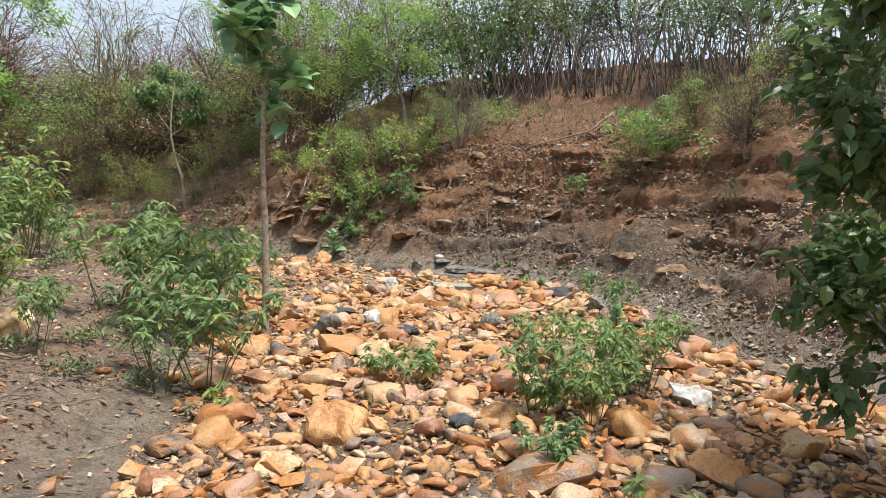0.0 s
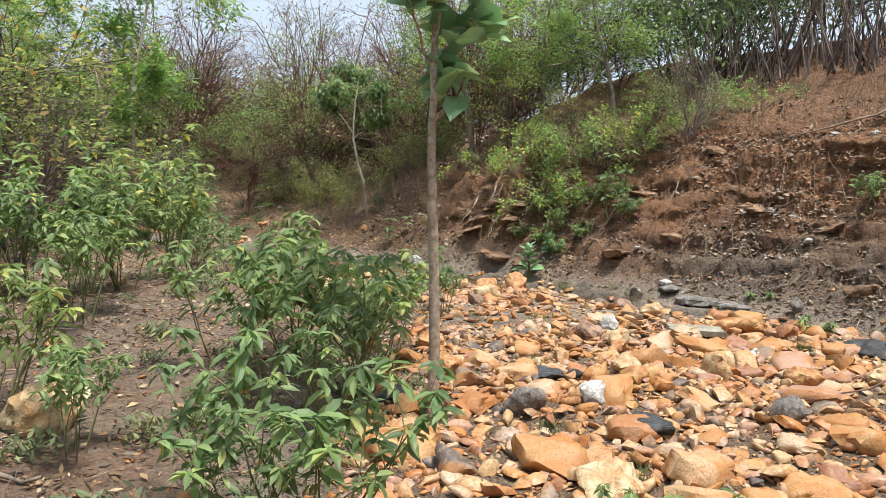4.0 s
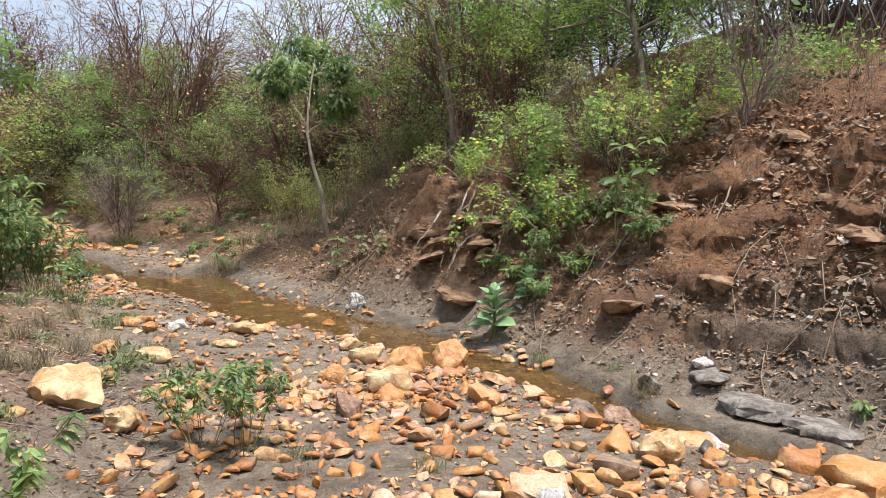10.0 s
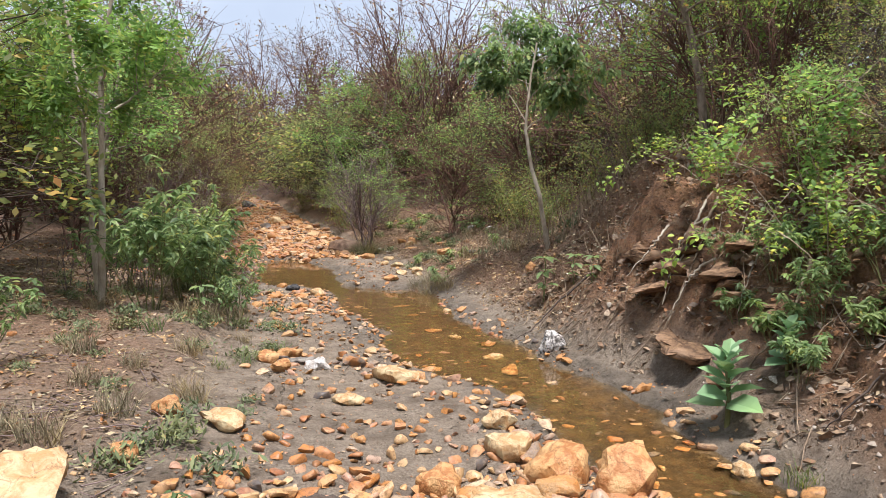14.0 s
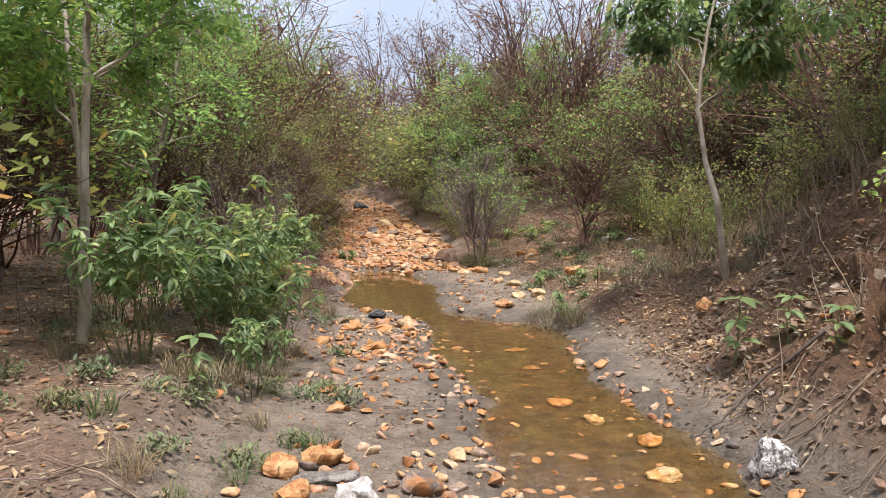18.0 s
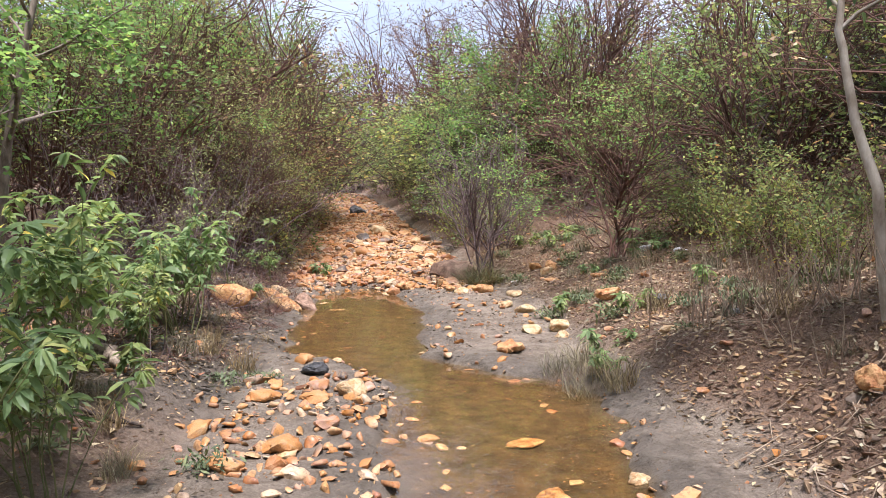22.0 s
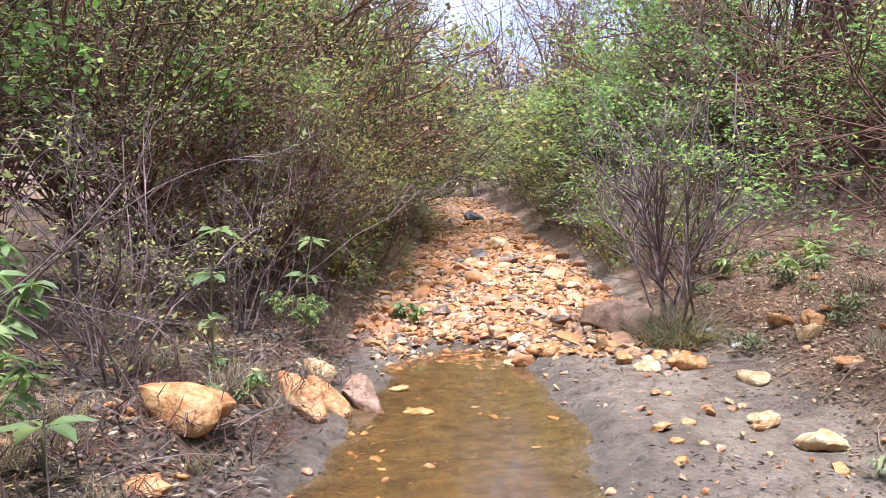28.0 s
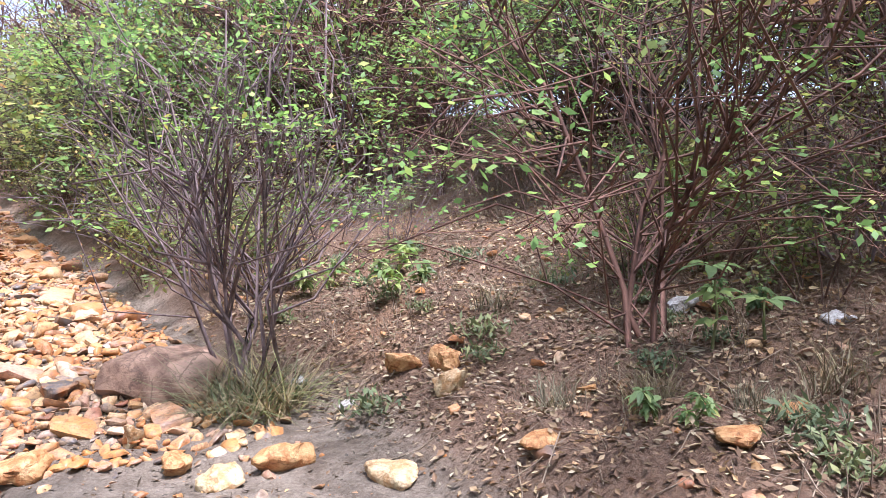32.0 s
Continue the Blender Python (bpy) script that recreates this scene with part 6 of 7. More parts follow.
for x, y, s, a in ((2.6, 27.5, 1.5, 10), (3.4, 32.0, 1.5, 120), (12.6, 31.5, 1.4, 200), (1.8, 21.0, 1.5, 230)):
    copy_thing(grey, set_at(x, y, 0, s, a))
dark = tree(85, [(0, 0, -0.1), (0.0, 0.05, 0.6), (-0.1, 0.05, 1.2), (-0.15, 0.1, 1.9), (-0.2, 0.1, 2.6)], 0.04, 14, LEAF_DARK, BARK_GREY, 6, (0.085, 0.052), "leafy tree with dark glossy oval leaves", "broad", 0.1, 0.85, (6, 3), 0.5, 0.05, 0.0, "dark_leaf_tree")
dark.matrix_basis = set_at(3.75, -0.2, 0, 1.05, 200)
# leafy shrubs
for x, y, s, k in ((6.5, 13.5, 0.75, 2), (6.15, 14.1, 0.75, 2), (5.2, 14.6, 0.7, 2), (6.7, 14.2, 0.8, 2), (6.2, 15.3, 0.95, 2), (5.3, 15.3, 0.9, 2), (6.2, 16.6, 0.6, 2), (6.25, 17.6, 0.8, 0), (5.8, 16.2, 1.0, 2), (6.75, 12.8, 0.6, 0), (5.95, 12.95, 1.05, 2), (10.65, 9.2, 0.5, 0), (10.95, 8.95, 0.6, 0), (10.85, 9.9, 0.5, 0), (11.1, 8.4, 0.5, 0), (10.75, 10.4, 0.4, 0), (11.2, 4.9, 0.5, 0), (12.4, 4.4, 0.7, 0), (12.1, 3.6, 0.8, 0), (6.05, 18.0, 0.9, 2), (6.1, 22.0, 0.5, 0), (6.1, 15.0, 0.6, 1),
                   (2.3, 5.7, 0.9, 0), (2.0, 6.7, 1.1, 0), (3.4, 8.3, 0.9, 2), (3.9, 8.8, 1.0, 2), (4.0, 1.98, 0.6, 0), (4.65, 1.85, 0.6, 0), (4.9, 1.6, 0.55, 0), (3.08, 4.0, 0.9, 0), (2.85, 4.2, 0.7, 0), (4.15, 5.55, 1.1, 0), (4.3, 6.25, 1.15, 0), (4.7, 6.0, 1.0, 0), (3.75, 6.2, 0.9, 0), (4.4, 9.2, 1.1, 2), (3.0, 8.4, 0.9, 2), (2.7, 9.2, 1.0, 2), (6.55, 7.6, 0.5, 0), (5.35, 6.6, 0.75, 0), (5.05, 6.55, 0.6, 0), (6.75, 7.5, 0.55, 0), (5.2, 10.6, 0.7, 0), (4.9, 9.8, 0.8, 0),
                   (5.0, 2.44, 0.5, 0), (5.3, 2.2, 0.45, 0), (2.53, 5.1, 0.55, 0), (3.8, 5.4, 0.8, 0), (4.17, 3.02, 0.8, 1), (7.2, 2.8, 0.6, 0), (6.5, 1.9, 0.8, 1), (4.1, 1.65, 0.5, 0), (3.2, 7.6, 0.9, 0), (1.9, 6.8, 0.8, 1), (1.3, 6.3, 0.9, 1), (2.4, 7.5, 0.9, 1), (4.0, 1.9, 0.85, 1), (4.35, 1.75, 0.8, 1), (4.75, 1.72, 0.8, 1), (3.25, 1.5, 0.75, 1), (4.1, 3.35, 0.6, 1), (2.15, 0.35, 0.8, 1), (2.5, 0.75, 0.9, 1), (5.3, 1.9, 0.7, 1),
                   (10.35, 9.0, 0.75, 1), (10.5, 9.4, 0.9, 1), (10.7, 8.8, 0.8, 1), (10.85, 8.05, 0.9, 1), (10.9, 9.7, 0.8, 1), (10.6, 10.0, 0.7, 1), (8.9, 3.3, 0.5, 1), (9.4, 3.9, 0.5, 1), (12.0, 4.1, 0.8, 1), (11.3, 3.5, 0.9, 1), (9.82, 16.7, 0.6, 1)):
    plant(HERBS[k], x, y, s, turn())
for x, y, s in ((1.8, 4.6, 1), (2.9, 3.5, 0.7), (10.7, 20.9, 0.7), (12.1, 21.6, 0.8), (10.0, 17.3, 1.0), (10.6, 18.2, 0.9), (11.3, 18.6, 1.0), (10.2, 19.6, 0.9), (6.3, 20.2, 0.8), (6.6, 24.2, 1.0), (11.0, 24.2, 1.2), (11.3, 24.9, 1.2), (10.6, 24.8, 1.1), (9.9, 5.6, 0.6), (9.2, 4.6, 0.7), (6.3, 16.0, 1.0), (6.0, 16.8, 1.0), (7.2, 3.2, 0.6)):
    plant(HERBS[3], x, y, s, turn())
def sapling(seed, tall, label, leaf_size, whorls=3):
    """One soft stem with whorls of large drooping leaves, each leaf a part."""
    q = np.random.RandomState(seed)
    ob = thing("sapling", label, "plant", "soft-leaved saplings")
    bend = np.array([(0.06 * tall * math.sin(3 * u) * q.uniform(0.5, 1.5), 0.05 * tall * math.sin(2 * u + 1), tall * u - 0.04) for u in np.linspace(0, 1, 7)])
    part("stalk", mesh_of("stalk", *tubes([(bend, 0.006 + 0.004 * np.linspace(1, 0, 7))], 6), GREEN_STALK, True), ob)
    for w in range(whorls):
        u = 1 - 0.3 * w
        foot = np.array([np.interp(u, np.linspace(0, 1, 7), bend[:, k]) for k in range(3)])
        for k in range(6 if w < 2 else 4):
            a = 6.28 * k / 6 + w + q.uniform(-0.3, 0.3)
            way = np.array([[math.cos(a), math.sin(a), q.uniform(-0.1, 0.45)]])
            part("leaf", mesh_of("leaf", *oval_leaves(foot[None] + way * 0.02, way, leaf_size * (1 - 0.12 * w), leaf_size * 0.42, q, 0.25, 0.45), LEAF_HERB), ob)
    return ob


SAPLINGS = [sapling(51, 0.55, "sapling with whorls of drooping pale green leaves", 0.17), sapling(52, 0.24, "low plant with a whorl of broad green leaves", 0.16, 1), sapling(53, 0.95, "tall single-stemmed leafy plant beside the pool", 0.15, 4)]
for x, y, s, k in ((10.32, 13.25, 1.0, 0), (10.62, 13.05, 0.65, 0), (6.05, 18.75, 1.2, 1), (6.2, 22.2, 1.1, 2), (11.5, 21.35, 0.9, 0), (11.75, 21.2, 0.8, 1), (5.9, 20.9, 1.0, 2), (6.5, 12.4, 0.7, 0), (10.45, 12.2, 0.6, 0), (10.9, 8.4, 1.0, 2), (11.0, 8.15, 0.9, 2), (6.25, 17.0, 0.9, 2)):
    plant(SAPLINGS[k], x, y, s, turn())
# broad-leaved plant at the bank's foot
rosette = thing("broad_leaf_plant", "young plant with big pale green oval leaves at the bank's foot", "plant")
q = np.random.RandomState(3)
part("stalk", mesh_of("stalk", *tubes([([(0, 0, -0.05), (0.01, 0, 0.2), (0.0, 0.02, 0.42)], [0.018, 0.015, 0.01])], 7), GREEN_STALK, True), rosette)
for k in range(19):
    a, h = 2.4 * k, 0.1 + 0.019 * k
    way = np.array([[math.cos(a), math.sin(a), 0.1 + 0.07 * k]])
    part("leaf", mesh_of("leaf", *oval_leaves(np.array([[0, 0, h]]), way, 0.25 - 0.006 * k, 0.165 - 0.004 * k, q, 0.15, 0.22), LEAF_BROAD), rosette)
rosette.matrix_basis = set_at(9.95, 9.2, 0, 1.05)
copy_thing(rosette, set_at(10.35, 9.15, 0, 0.7, 50))
copy_thing(rosette, set_at(7.0, 2.6, 0, 0.5, 90))
# dead brush, stalks and grass
for x, y, s in ((6.4, 19.9, 0.9), (6.1, 20.6, 1.1), (6.2, 18.9, 1.0), (5.9, 19.6, 1.2), (6.0, 21.5, 1.1), (5.7, 22.6, 1.2), (6.6, 17.3, 0.7), (6.3, 16.4, 0.8), (6.0, 23.8, 1.0), (9.62, 16.85, 0.5), (9.85, 17.1, 0.5), (9.7, 24.0, 0.8), (9.5, 23.75, 0.7), (9.65, 23.65, 0.6), (9.8, 23.85, 0.7), (9.4, 24.0, 0.6), (9.95, 23.7, 0.6), (10.4, 24.2, 0.6), (5.9, 25.3, 1.0),
                (2.6, 4.6, 0.6), (3.4, 4.4, 0.6), (3.0, 4.9, 0.6), (1.7, 7.2, 1.6), (1.2, 7.6, 1.6), (6.5, 3.3, 0.5), (6.8, 3.45, 0.6), (6.9, 7.15, 0.5), (6.0, 7.0, 0.4), (9.6, 7.1, 0.35), (5.0, 1.4, 0.9), (4.4, 1.3, 0.8), (10.2, 13.6, 0.5), (9.0, 25.6, 0.8), (9.3, 27.5, 1.0), (6.45, 18.3, 0.8), (6.6, 19.2, 0.6), (6.5, 20.3, 0.8), (6.35, 21.3, 0.8), (6.2, 22.4, 0.8), (5.6, 18.2, 1.2), (5.8, 17.2, 1.0), (5.4, 16.4, 1.0), (9.75, 16.6, 0.45), (9.5, 16.95, 0.45), (9.95, 16.9, 0.5), (10.8, 9.2, 0.8), (10.9, 10.0, 0.8), (10.8, 11.0, 0.8), (10.7, 11.9, 0.7), (11.3, 9.0, 0.9), (11.1, 12.8, 0.8), (11.5, 10.4, 0.9)):
    plant(DAMP_TANGLE if x < 7 and 16 < y < 25 else TANGLE, x, y, s, turn(), 0.7)
for k in range(26):
    y = r.uniform(16.6, 24.0)
    plant(DAMP_TANGLE, np.interp(y, LEFT[:, 1], LEFT[:, 0]) - r.uniform(0.25, 1.9), y, r.uniform(0.55, 1.0), turn(), 0.8)


def stalk_field(name, label, n, test, area, tall, radius=0.004, mat=DRY):
    """Upright dry stalks past counting, as one stuff."""
    q = np.random.RandomState(n)
    places = banks(n, test, 0.4 * tall, tall, area)
    z = land(places[:, 0], places[:, 1])[0]
    chains = []
    for (x, y, h), g in zip(places, z):
        d = np.array([q.normal(0, 0.25), q.normal(0, 0.25), 1.0])
        u = np.array([0, 0.35, 0.7, 1.0])[:, None]
        chains.append((np.array([x, y, g - 0.03]) + d * h * u + q.normal(0, 0.03, (4, 3)) * h * u, radius * np.array([1.2, 1.0, 0.7, 0.3])))
    return tagged(new(name, mesh_of(name, *tubes(chains, 3), mat, True)), label, "stalks", kind="stuff")


def dry_slope(x, y):
    d, s = beside(FOOT, x, y)
    return smooth(0.25, 0.6, d) * (1 - smooth(2.2, 3.2, d)) * smooth(11.3, 12.5, s) * (1 - smooth(17.5, 19, s)) * smooth(0.35, 0.6, grain(x, y, 1.4, 3, 3))


def grassy(x, y):
    d, s = beside(FOOT, x, y)
    return smooth(0.3, 0.9, d) * (1 - smooth(4, 6, d)) * smooth(17, 19, s) * smooth(0.4, 0.55, grain(x, y, 1.6, 8, 3))


def scarp_top(x, y):
    d, s = beside(FOOT, x, y)
    return smooth(2.2, 3.0, d) * (1 - smooth(5, 6, d)) * (1 - smooth(12, 14, s)) * smooth(0.3, 0.6, grain(x, y, 1.0, 4, 3))


def under_left(x, y):
    e, s = beside(LEFT, x, y)
    return smooth(0.2, 0.6, -e) * (1 - smooth(2.0, 3.5, -e)) * smooth(13, 16, s) * (1 - smooth(27, 30, s)) * smooth(0.35, 0.55, grain(x, y, 1.2, 6, 3))


stalk_field("slope_stalks", "upright dry brown stalks on the leaf-strewn slope", 420, dry_slope, (9.5, 14, 11, 20), 0.7, 0.005)
stalk_field("slope_grass", "thin dry grass stalks over the leafy slope", 1800, grassy, (9.8, 16, 17, 28), 0.26, 0.0035)
stalk_field("scarp_stalks", "short dry stalks along the top of the scarp", 1600, scarp_top, (6, 16, -2, 14), 0.45)
stalk_field("bank_stalks", "dead upright stalks under the bushes", 320, under_left, (3, 7.5, 12, 30), 0.6, 0.005, BARK_PURPLE)
for k in range(40):
    y = r.uniform(1, 13)
    plant(DRYTUFT, np.interp(y, FOOT[1:, 1], FOOT[1:, 0]) + r.uniform(2.0, 5), y, r.uniform(0.5, 1.1), turn())
for k in range(25):
    y = r.uniform(14, 25)
    plant(DRYTUFT, np.interp(y, FOOT[1:, 1], FOOT[1:, 0]) + r.uniform(0.3, 2.5), y, r.uniform(0.5, 1.0), turn())
for k in range(70):
    y = r.uniform(9, 25)
    plant(DRYTUFT, np.interp(y, LEFT[:, 1], LEFT[:, 0]) - r.uniform(0, 1.6), y, r.uniform(0.4, 0.8), turn())
for x, y, s in ((9.62, 16.55, 1.0), (9.78, 16.85, 1.1), (9.52, 17.05, 0.8), (9.9, 16.45, 0.9), (9.75, 17.2, 0.8), (9.62, 7.05, 0.6), (9.7, 7.2, 0.5)):
    plant(DRYTUFT, x, y, s, turn())
for x, y in ((4.72, 3.7), (4.6, 3.3), (3.6, 3.0), (7.2, 12.1), (6.9, 11.6), (6.7, 11.2), (5.0, 4.5), (6.1, 5.6), (7.0, 7.3), (8.3, 4.4), (5.7, 2.6), (7.5, 6.8), (6.1, 11.9), (9.9, 7.6), (9.85, 8.4)):
    plant(TUFT, x, y, r.uniform(0.7, 1.3), turn())
for k in range(90):
    y = r.uniform(2.5, 17)
    plant(FERN, np.interp(y, LEFT[:, 1], LEFT[:, 0]) - r.uniform(-0.4, 2.5), y, r.uniform(0.5, 1.2), turn())
for k in range(45):
    y = r.uniform(15, 26)
    plant(FERN, np.interp(y, FOOT[1:, 1], FOOT[1:, 0]) + r.uniform(0, 2.5), y, r.uniform(0.6, 1.4), turn())


# ---- litter: fallen leaves and twigs ----
def litter_leaves(name, places, label, mat=LEAF_DRY, size=(0.07, 0.035), simple=False):
    q = np.random.RandomState(len(places))
    z = land(places[:, 0], places[:, 1])[0]
    at = np.stack([places[:, 0], places[:, 1], z + q.uniform(0.003, 0.03, len(z))], -1)
    d = np.stack([q.normal(0, 1, len(z)), q.normal(0, 1, len(z)), q.normal(0, 0.25, len(z))], -1)
    return tagged(new(name, mesh_of(name, *(small_leaves(at, d, size[0], size[1], q, 0.6) if simple else leaves(at, d, size[0], size[1], q, 0.3, 0.5, 0.2)), mat)), label, "leaf litter", kind="stuff")


def litter_twigs(name, places, label, mat=DRY):
    q = np.random.RandomState(len(places))
    chains = []
    for x, y, s in places:
        a = q.uniform(0, 6.28)
        px, py = x + np.cos(a) * s * np.array([-0.5, -0.1, 0.3, 0.5]) + q.normal(0, 0.04, 4) * s, y + np.sin(a) * s * np.array([-0.5, -0.1, 0.3, 0.5]) + q.normal(0, 0.04, 4) * s
        pz = land(px, py)[0] + 0.008 + q.uniform(0, 0.03)
        chains.append((np.stack([px, py, pz], -1), s * np.array([0.007, 0.0065, 0.005, 0.0025]) + 0.001))
    return tagged(new(name, mesh_of(name, *tubes(chains, 4), mat, True)), label, "twigs", kind="stuff")


def on_bed(x, y):
    e, s = beside(LEFT, x, y)
    d, _ = beside(FOOT, x, y)
    return smooth(-0.2, 0.4, e) * (1 - smooth(-0.4, 0.1, d)) * smooth(0.4, 0.65, grain(x, y, 1.1, 14, 3))


litter_leaves("slope_leaf_litter", banks(15000, on_slope, 1, 1, (9.4, 14, 11.5, 26)), "dry brown fallen leaves on the slope", size=(0.048, 0.024))
litter_leaves("slope_leaf_bits", banks(26000, on_slope, 1, 1, (9.6, 13, 12, 26)), "small bits of dry leaf on the slope", size=(0.04, 0.016), simple=True)
litter_leaves("left_leaf_bits", banks(16000, on_left, 1, 1, (3.5, 7.6, 9, 25)), "small bits of dry leaf on the shrubby bank", size=(0.04, 0.014), simple=True)
litter_leaves("bed_leaf_litter", banks(4200, on_bed, 1, 1, (6, 10.5, 8, 24)), "dark wet leaf bits strewn on the silt", LEAF_WET, size=(0.04, 0.016))
litter_leaves("left_leaf_litter", banks(10000, on_left, 1, 1, (0, 7.5, 2, 25)), "dry brown fallen leaves on the shrubby bank", size=(0.055, 0.025))
litter_leaves("pool_bank_litter", banks(9000, on_left, 1, 1, (4.6, 7.0, 16, 24.5)), "dark damp leaves on the bank beside the pool", LEAF_WET, (0.06, 0.026))
litter_leaves("scarp_leaf_litter", banks(3500, on_scarp, 1, 1, (4, 14.5, -1, 15)), "dry leaf bits on the earth bank", size=(0.05, 0.02))
litter_twigs("slope_twigs", banks(1300, on_slope, 0.08, 0.45, (9.4, 14, 11.5, 26)), "fallen dry twigs on the slope")
litter_twigs("left_twigs", banks(1300, on_left, 0.1, 0.5, (-1, 7.5, 2, 25)), "fallen dry twigs on the shrubby bank")
def near_flat(x, y):
    e, s = beside(LEFT, x, y)
    return smooth(-0.7, 0.1, -e) * (1 - smooth(3, 5, -e)) * (0.3 + 0.7 * smooth(0.35, 0.6, grain(x, y, 1.5, 41, 3)))


litter_leaves("flat_leaf_bits", banks(7000, near_flat, 1, 1, (-1, 6.5, 1.5, 11)), "dark leaf bits strewn over the brown flat", LEAF_WET, (0.045, 0.016), True)
litter_leaves("flat_dry_bits", banks(4000, near_flat, 1, 1, (-1, 6.5, 1.5, 11)), "dry leaf bits strewn over the brown flat", LEAF_DRY, (0.04, 0.016), True)
litter_twigs("flat_twigs", banks(1100, near_flat, 0.06, 0.4, (-1, 6.5, 1.5, 11)), "fallen twigs on the brown flat", BARK_PURPLE)
joined_rocks("flat_chips", banks(2500, near_flat, 0.012, 0.06, (-1, 6.5, 1.5, 11), 3.0), GRIT, "small stone chips on the brown flat", 7, lift=0.15)
litter_twigs("scarp_roots", banks(700, on_scarp, 0.15, 0.6, (4, 14.5, -1, 15)), "thin roots and stems lying over the earth bank")


# ---- roots, plank, branches ----
def strand(name, label, category, points, radius, mat, sides=6):
    """A bent root or branch through points, thinning to its end."""
    p = np.array(points, float)
    u = np.linspace(0, len(p) - 1, 5 * len(p))
    q = np.stack([np.interp(u, np.arange(len(p)), p[:, k]) for k in range(3)], -1)
    q[1:-1] = (q[:-2] + 2 * q[1:-1] + q[2:]) / 4
    q += np.random.RandomState(len(p) + int(100 * radius)).normal(0, radius * 0.35, q.shape)
    return tagged(new(name, mesh_of(name, *tubes([(q, radius * (1 - 0.75 * u / u[-1]))], sides), mat, True)), label, category)


def over(x, y, up):
    return (x, y, height(x, y) + up)


for k, (x, y) in enumerate(((10.62, 10.85), (10.58, 10.65), (10.75, 10.9), (10.55, 9.5), (10.9, 8.6), (11.3, 7.6), (12.2, 6.1), (12.0, 5.4))):
    top = over(x + 0.35, y + 0.1, 0.05)
    strand("hanging_root", "pale dry root hanging down the earth bank", "root", [top, over(x + 0.15, y, 0.06), over(x, y - 0.05, 0.08), over(x - 0.15, y - 0.02, 0.05), over(x - 0.35, y + 0.06, 0.0)], 0.014, DRY)
for x, y, drop, lean in ((10.55, 10.7, 0.75, 0.1), (10.62, 10.85, 0.9, -0.06), (10.45, 10.45, 0.5, 0.05), (10.4, 11.1, 0.45, -0.08), (10.7, 9.9, 0.6, 0.08), (11.0, 8.9, 0.5, -0.05)):
    top = np.array(over(x + 0.25, y, 0.12))
    u = np.linspace(0, 1, 6)
    run = top + np.stack([-0.42 * u, lean * np.sin(4 * u) + lean * u, -drop * u ** 1.4], -1)
    run[:, 2] = np.maximum(run[:, 2], [height(a, b) + 0.02 for a, b in run[:, :2]])
    strand("hanging_root", "pale bent root hanging down over the rock ledge", "root", run, 0.014, BARK_PALE)
strand("fallen_branch", "grey fallen branch lying on the silt", "branch", [over(1.45, 5.85, 0.03), over(1.75, 5.6, 0.04), over(2.0, 5.2, 0.05), over(2.35, 4.85, 0.02)], 0.03, BARK_GREY)
strand("fallen_branch", "dry branch lying down the scarp", "branch", [over(12.6, 4.9, 0.3), over(12.3, 5.2, 0.15), over(12.0, 5.9, 0.08), over(12.1, 6.4, 0.04)], 0.025, DRY)
strand("fallen_branch", "dark branch bent over the stones", "branch", [over(8.3, 3.1, 0.35), over(7.6, 3.3, 0.25), over(7.0, 3.4, 0.12), over(6.5, 3.7, 0.05)], 0.014, BARK_RED)
strand("fallen_branch", "thin branch leaning at the bank's foot", "branch", [over(10.9, 8.3, 0.25), over(10.6, 8.4, 0.1), over(10.35, 8.5, 0.06), over(10.15, 8.6, 0.02)], 0.014, BARK_DARK)
strand("driftwood", "dark piece of driftwood on the silt", "wood", [over(7.25, 8.6, 0.02), over(7.4, 8.63, 0.03), over(7.6, 8.58, 0.02)], 0.03, BARK_DARK)
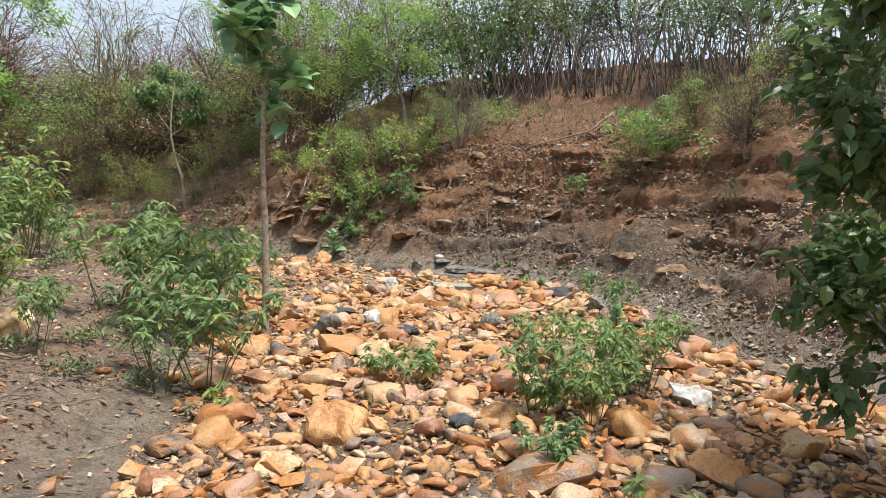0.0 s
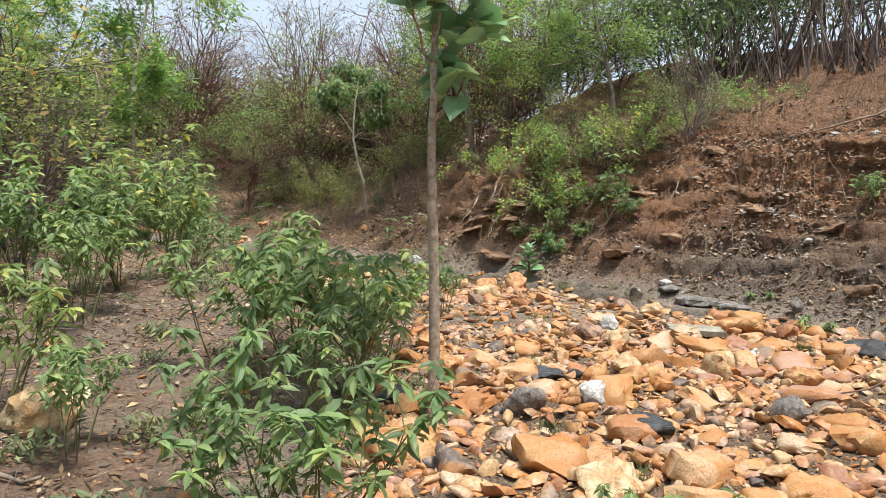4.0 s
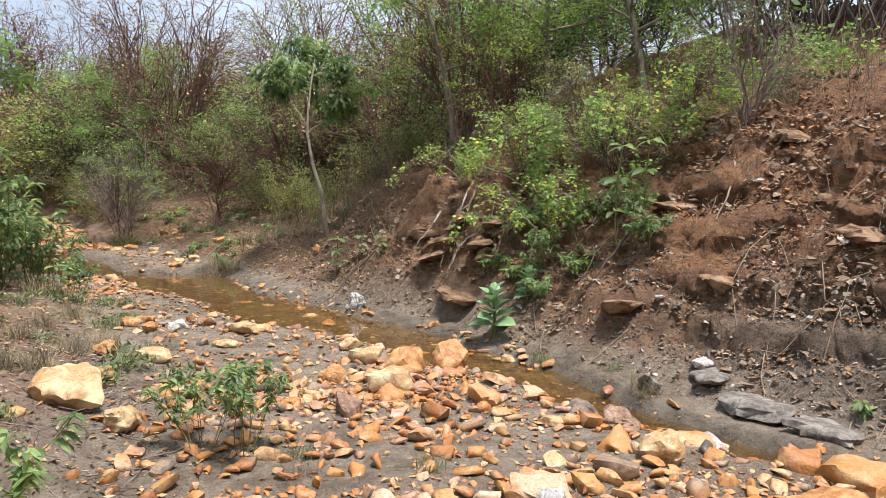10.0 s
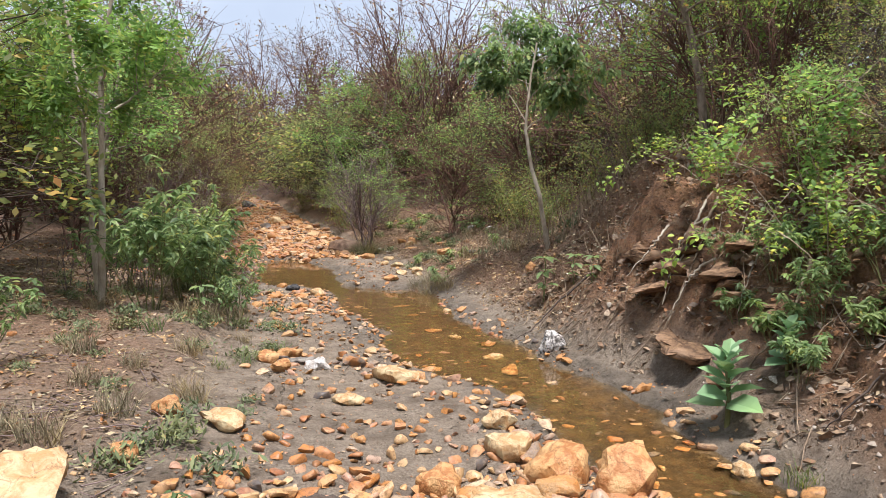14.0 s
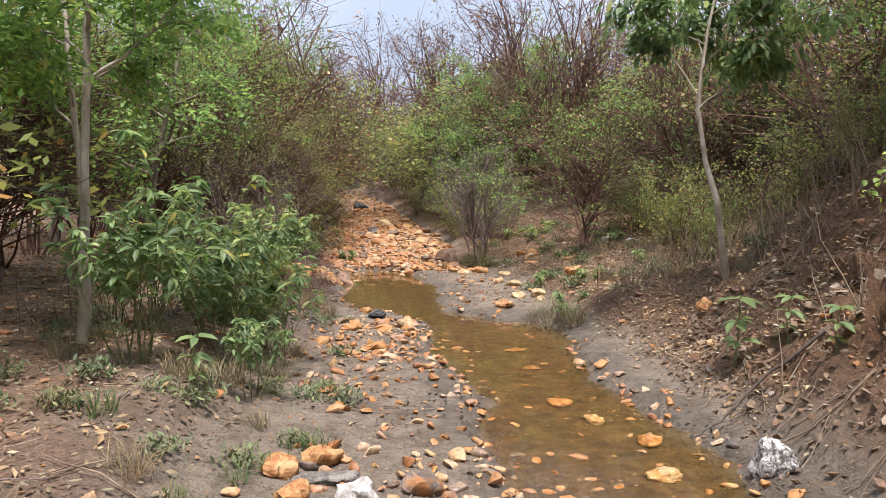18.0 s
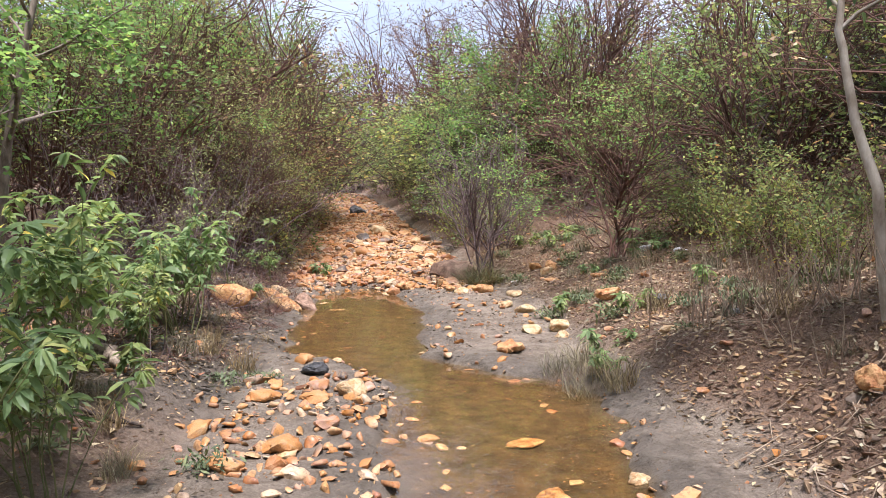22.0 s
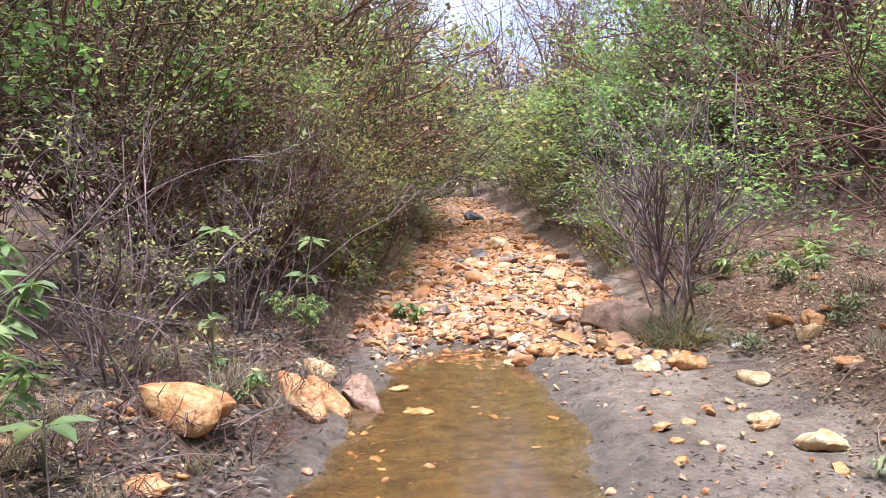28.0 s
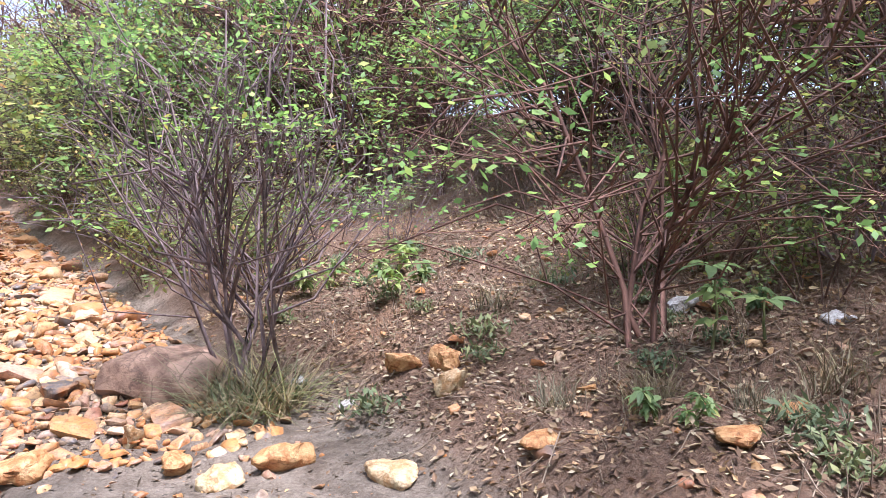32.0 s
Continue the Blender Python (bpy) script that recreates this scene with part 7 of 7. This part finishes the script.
strand("fallen_branch", "dark branch lying at the shrubby bank", "branch", [over(6.0, 15.0, 0.03), over(6.3, 15.1, 0.04), over(6.7, 15.3, 0.02)], 0.03, BARK_DARK)
strand("fallen_log", "weathered orange-brown log on the shrubby bank", "log", [over(6.0, 16.5, 0.03), over(6.25, 16.1, 0.04), over(6.4, 15.8, 0.02)], 0.05, BARK_TAN, 8)
strand("fallen_branch", "thin branch reaching over the water", "branch", [over(10.6, 12.6, 0.1), over(10.2, 12.7, 0.12), over(9.9, 12.6, 0.06), over(9.6, 12.4, 0.1)], 0.014, BARK_DARK)
bm = bmesh.new()
bmesh.ops.create_cube(bm, size=1)
bmesh.ops.subdivide_edges(bm, edges=bm.edges[:], cuts=5, use_grid_fill=True)
for v in bm.verts:
    v.co = Vector((v.co.x * 0.52, v.co.y * 0.17, v.co.z * 0.05)) + Vector((0.02 * math.sin(v.co.y * 21), 0, 0.006 * math.sin(v.co.y * 40) + 0.01 * noise.noise(v.co * 5)))
pm = bpy.data.meshes.new("plank")
bm.to_mesh(pm)
bm.free()
pm.materials.append(WOOD)
tagged(new("plank", pm), "weathered grey-green wooden plank lying on stones", "plank").matrix_basis = pose(8.12, 5.35, height(8.12, 5.35) + 0.06, 4, 3, -42)

# column cactus behind the bushes
bm = bmesh.new()
rings = []
for k in range(15):
    h = 5.0 * k / 14
    wide = 0.11 * (1 - 0.9 * max(0, (k - 12) / 2) ** 2) + 0.006 * math.sin(k * 2.1)
    rings.append([bm.verts.new((math.cos(a) * wide * (1 + 0.16 * math.cos(8 * a)), math.sin(a) * wide * (1 + 0.16 * math.cos(8 * a)), h - 0.1)) for a in (j * math.pi / 16 for j in range(32))])
for low, high in zip(rings[:-1], rings[1:]):
    for j in range(32):
        bm.faces.new((low[j], low[(j + 1) % 32], high[(j + 1) % 32], high[j]))
bm.faces.new(rings[-1])
cm = bpy.data.meshes.new("column_cactus")
bm.to_mesh(cm)
bm.free()
cm.materials.append(CACTUS)
tagged(new("column_cactus", cm), "tall grey-green ribbed column cactus among bushes", "cactus").matrix_basis = set_at(3.2, 14.6)
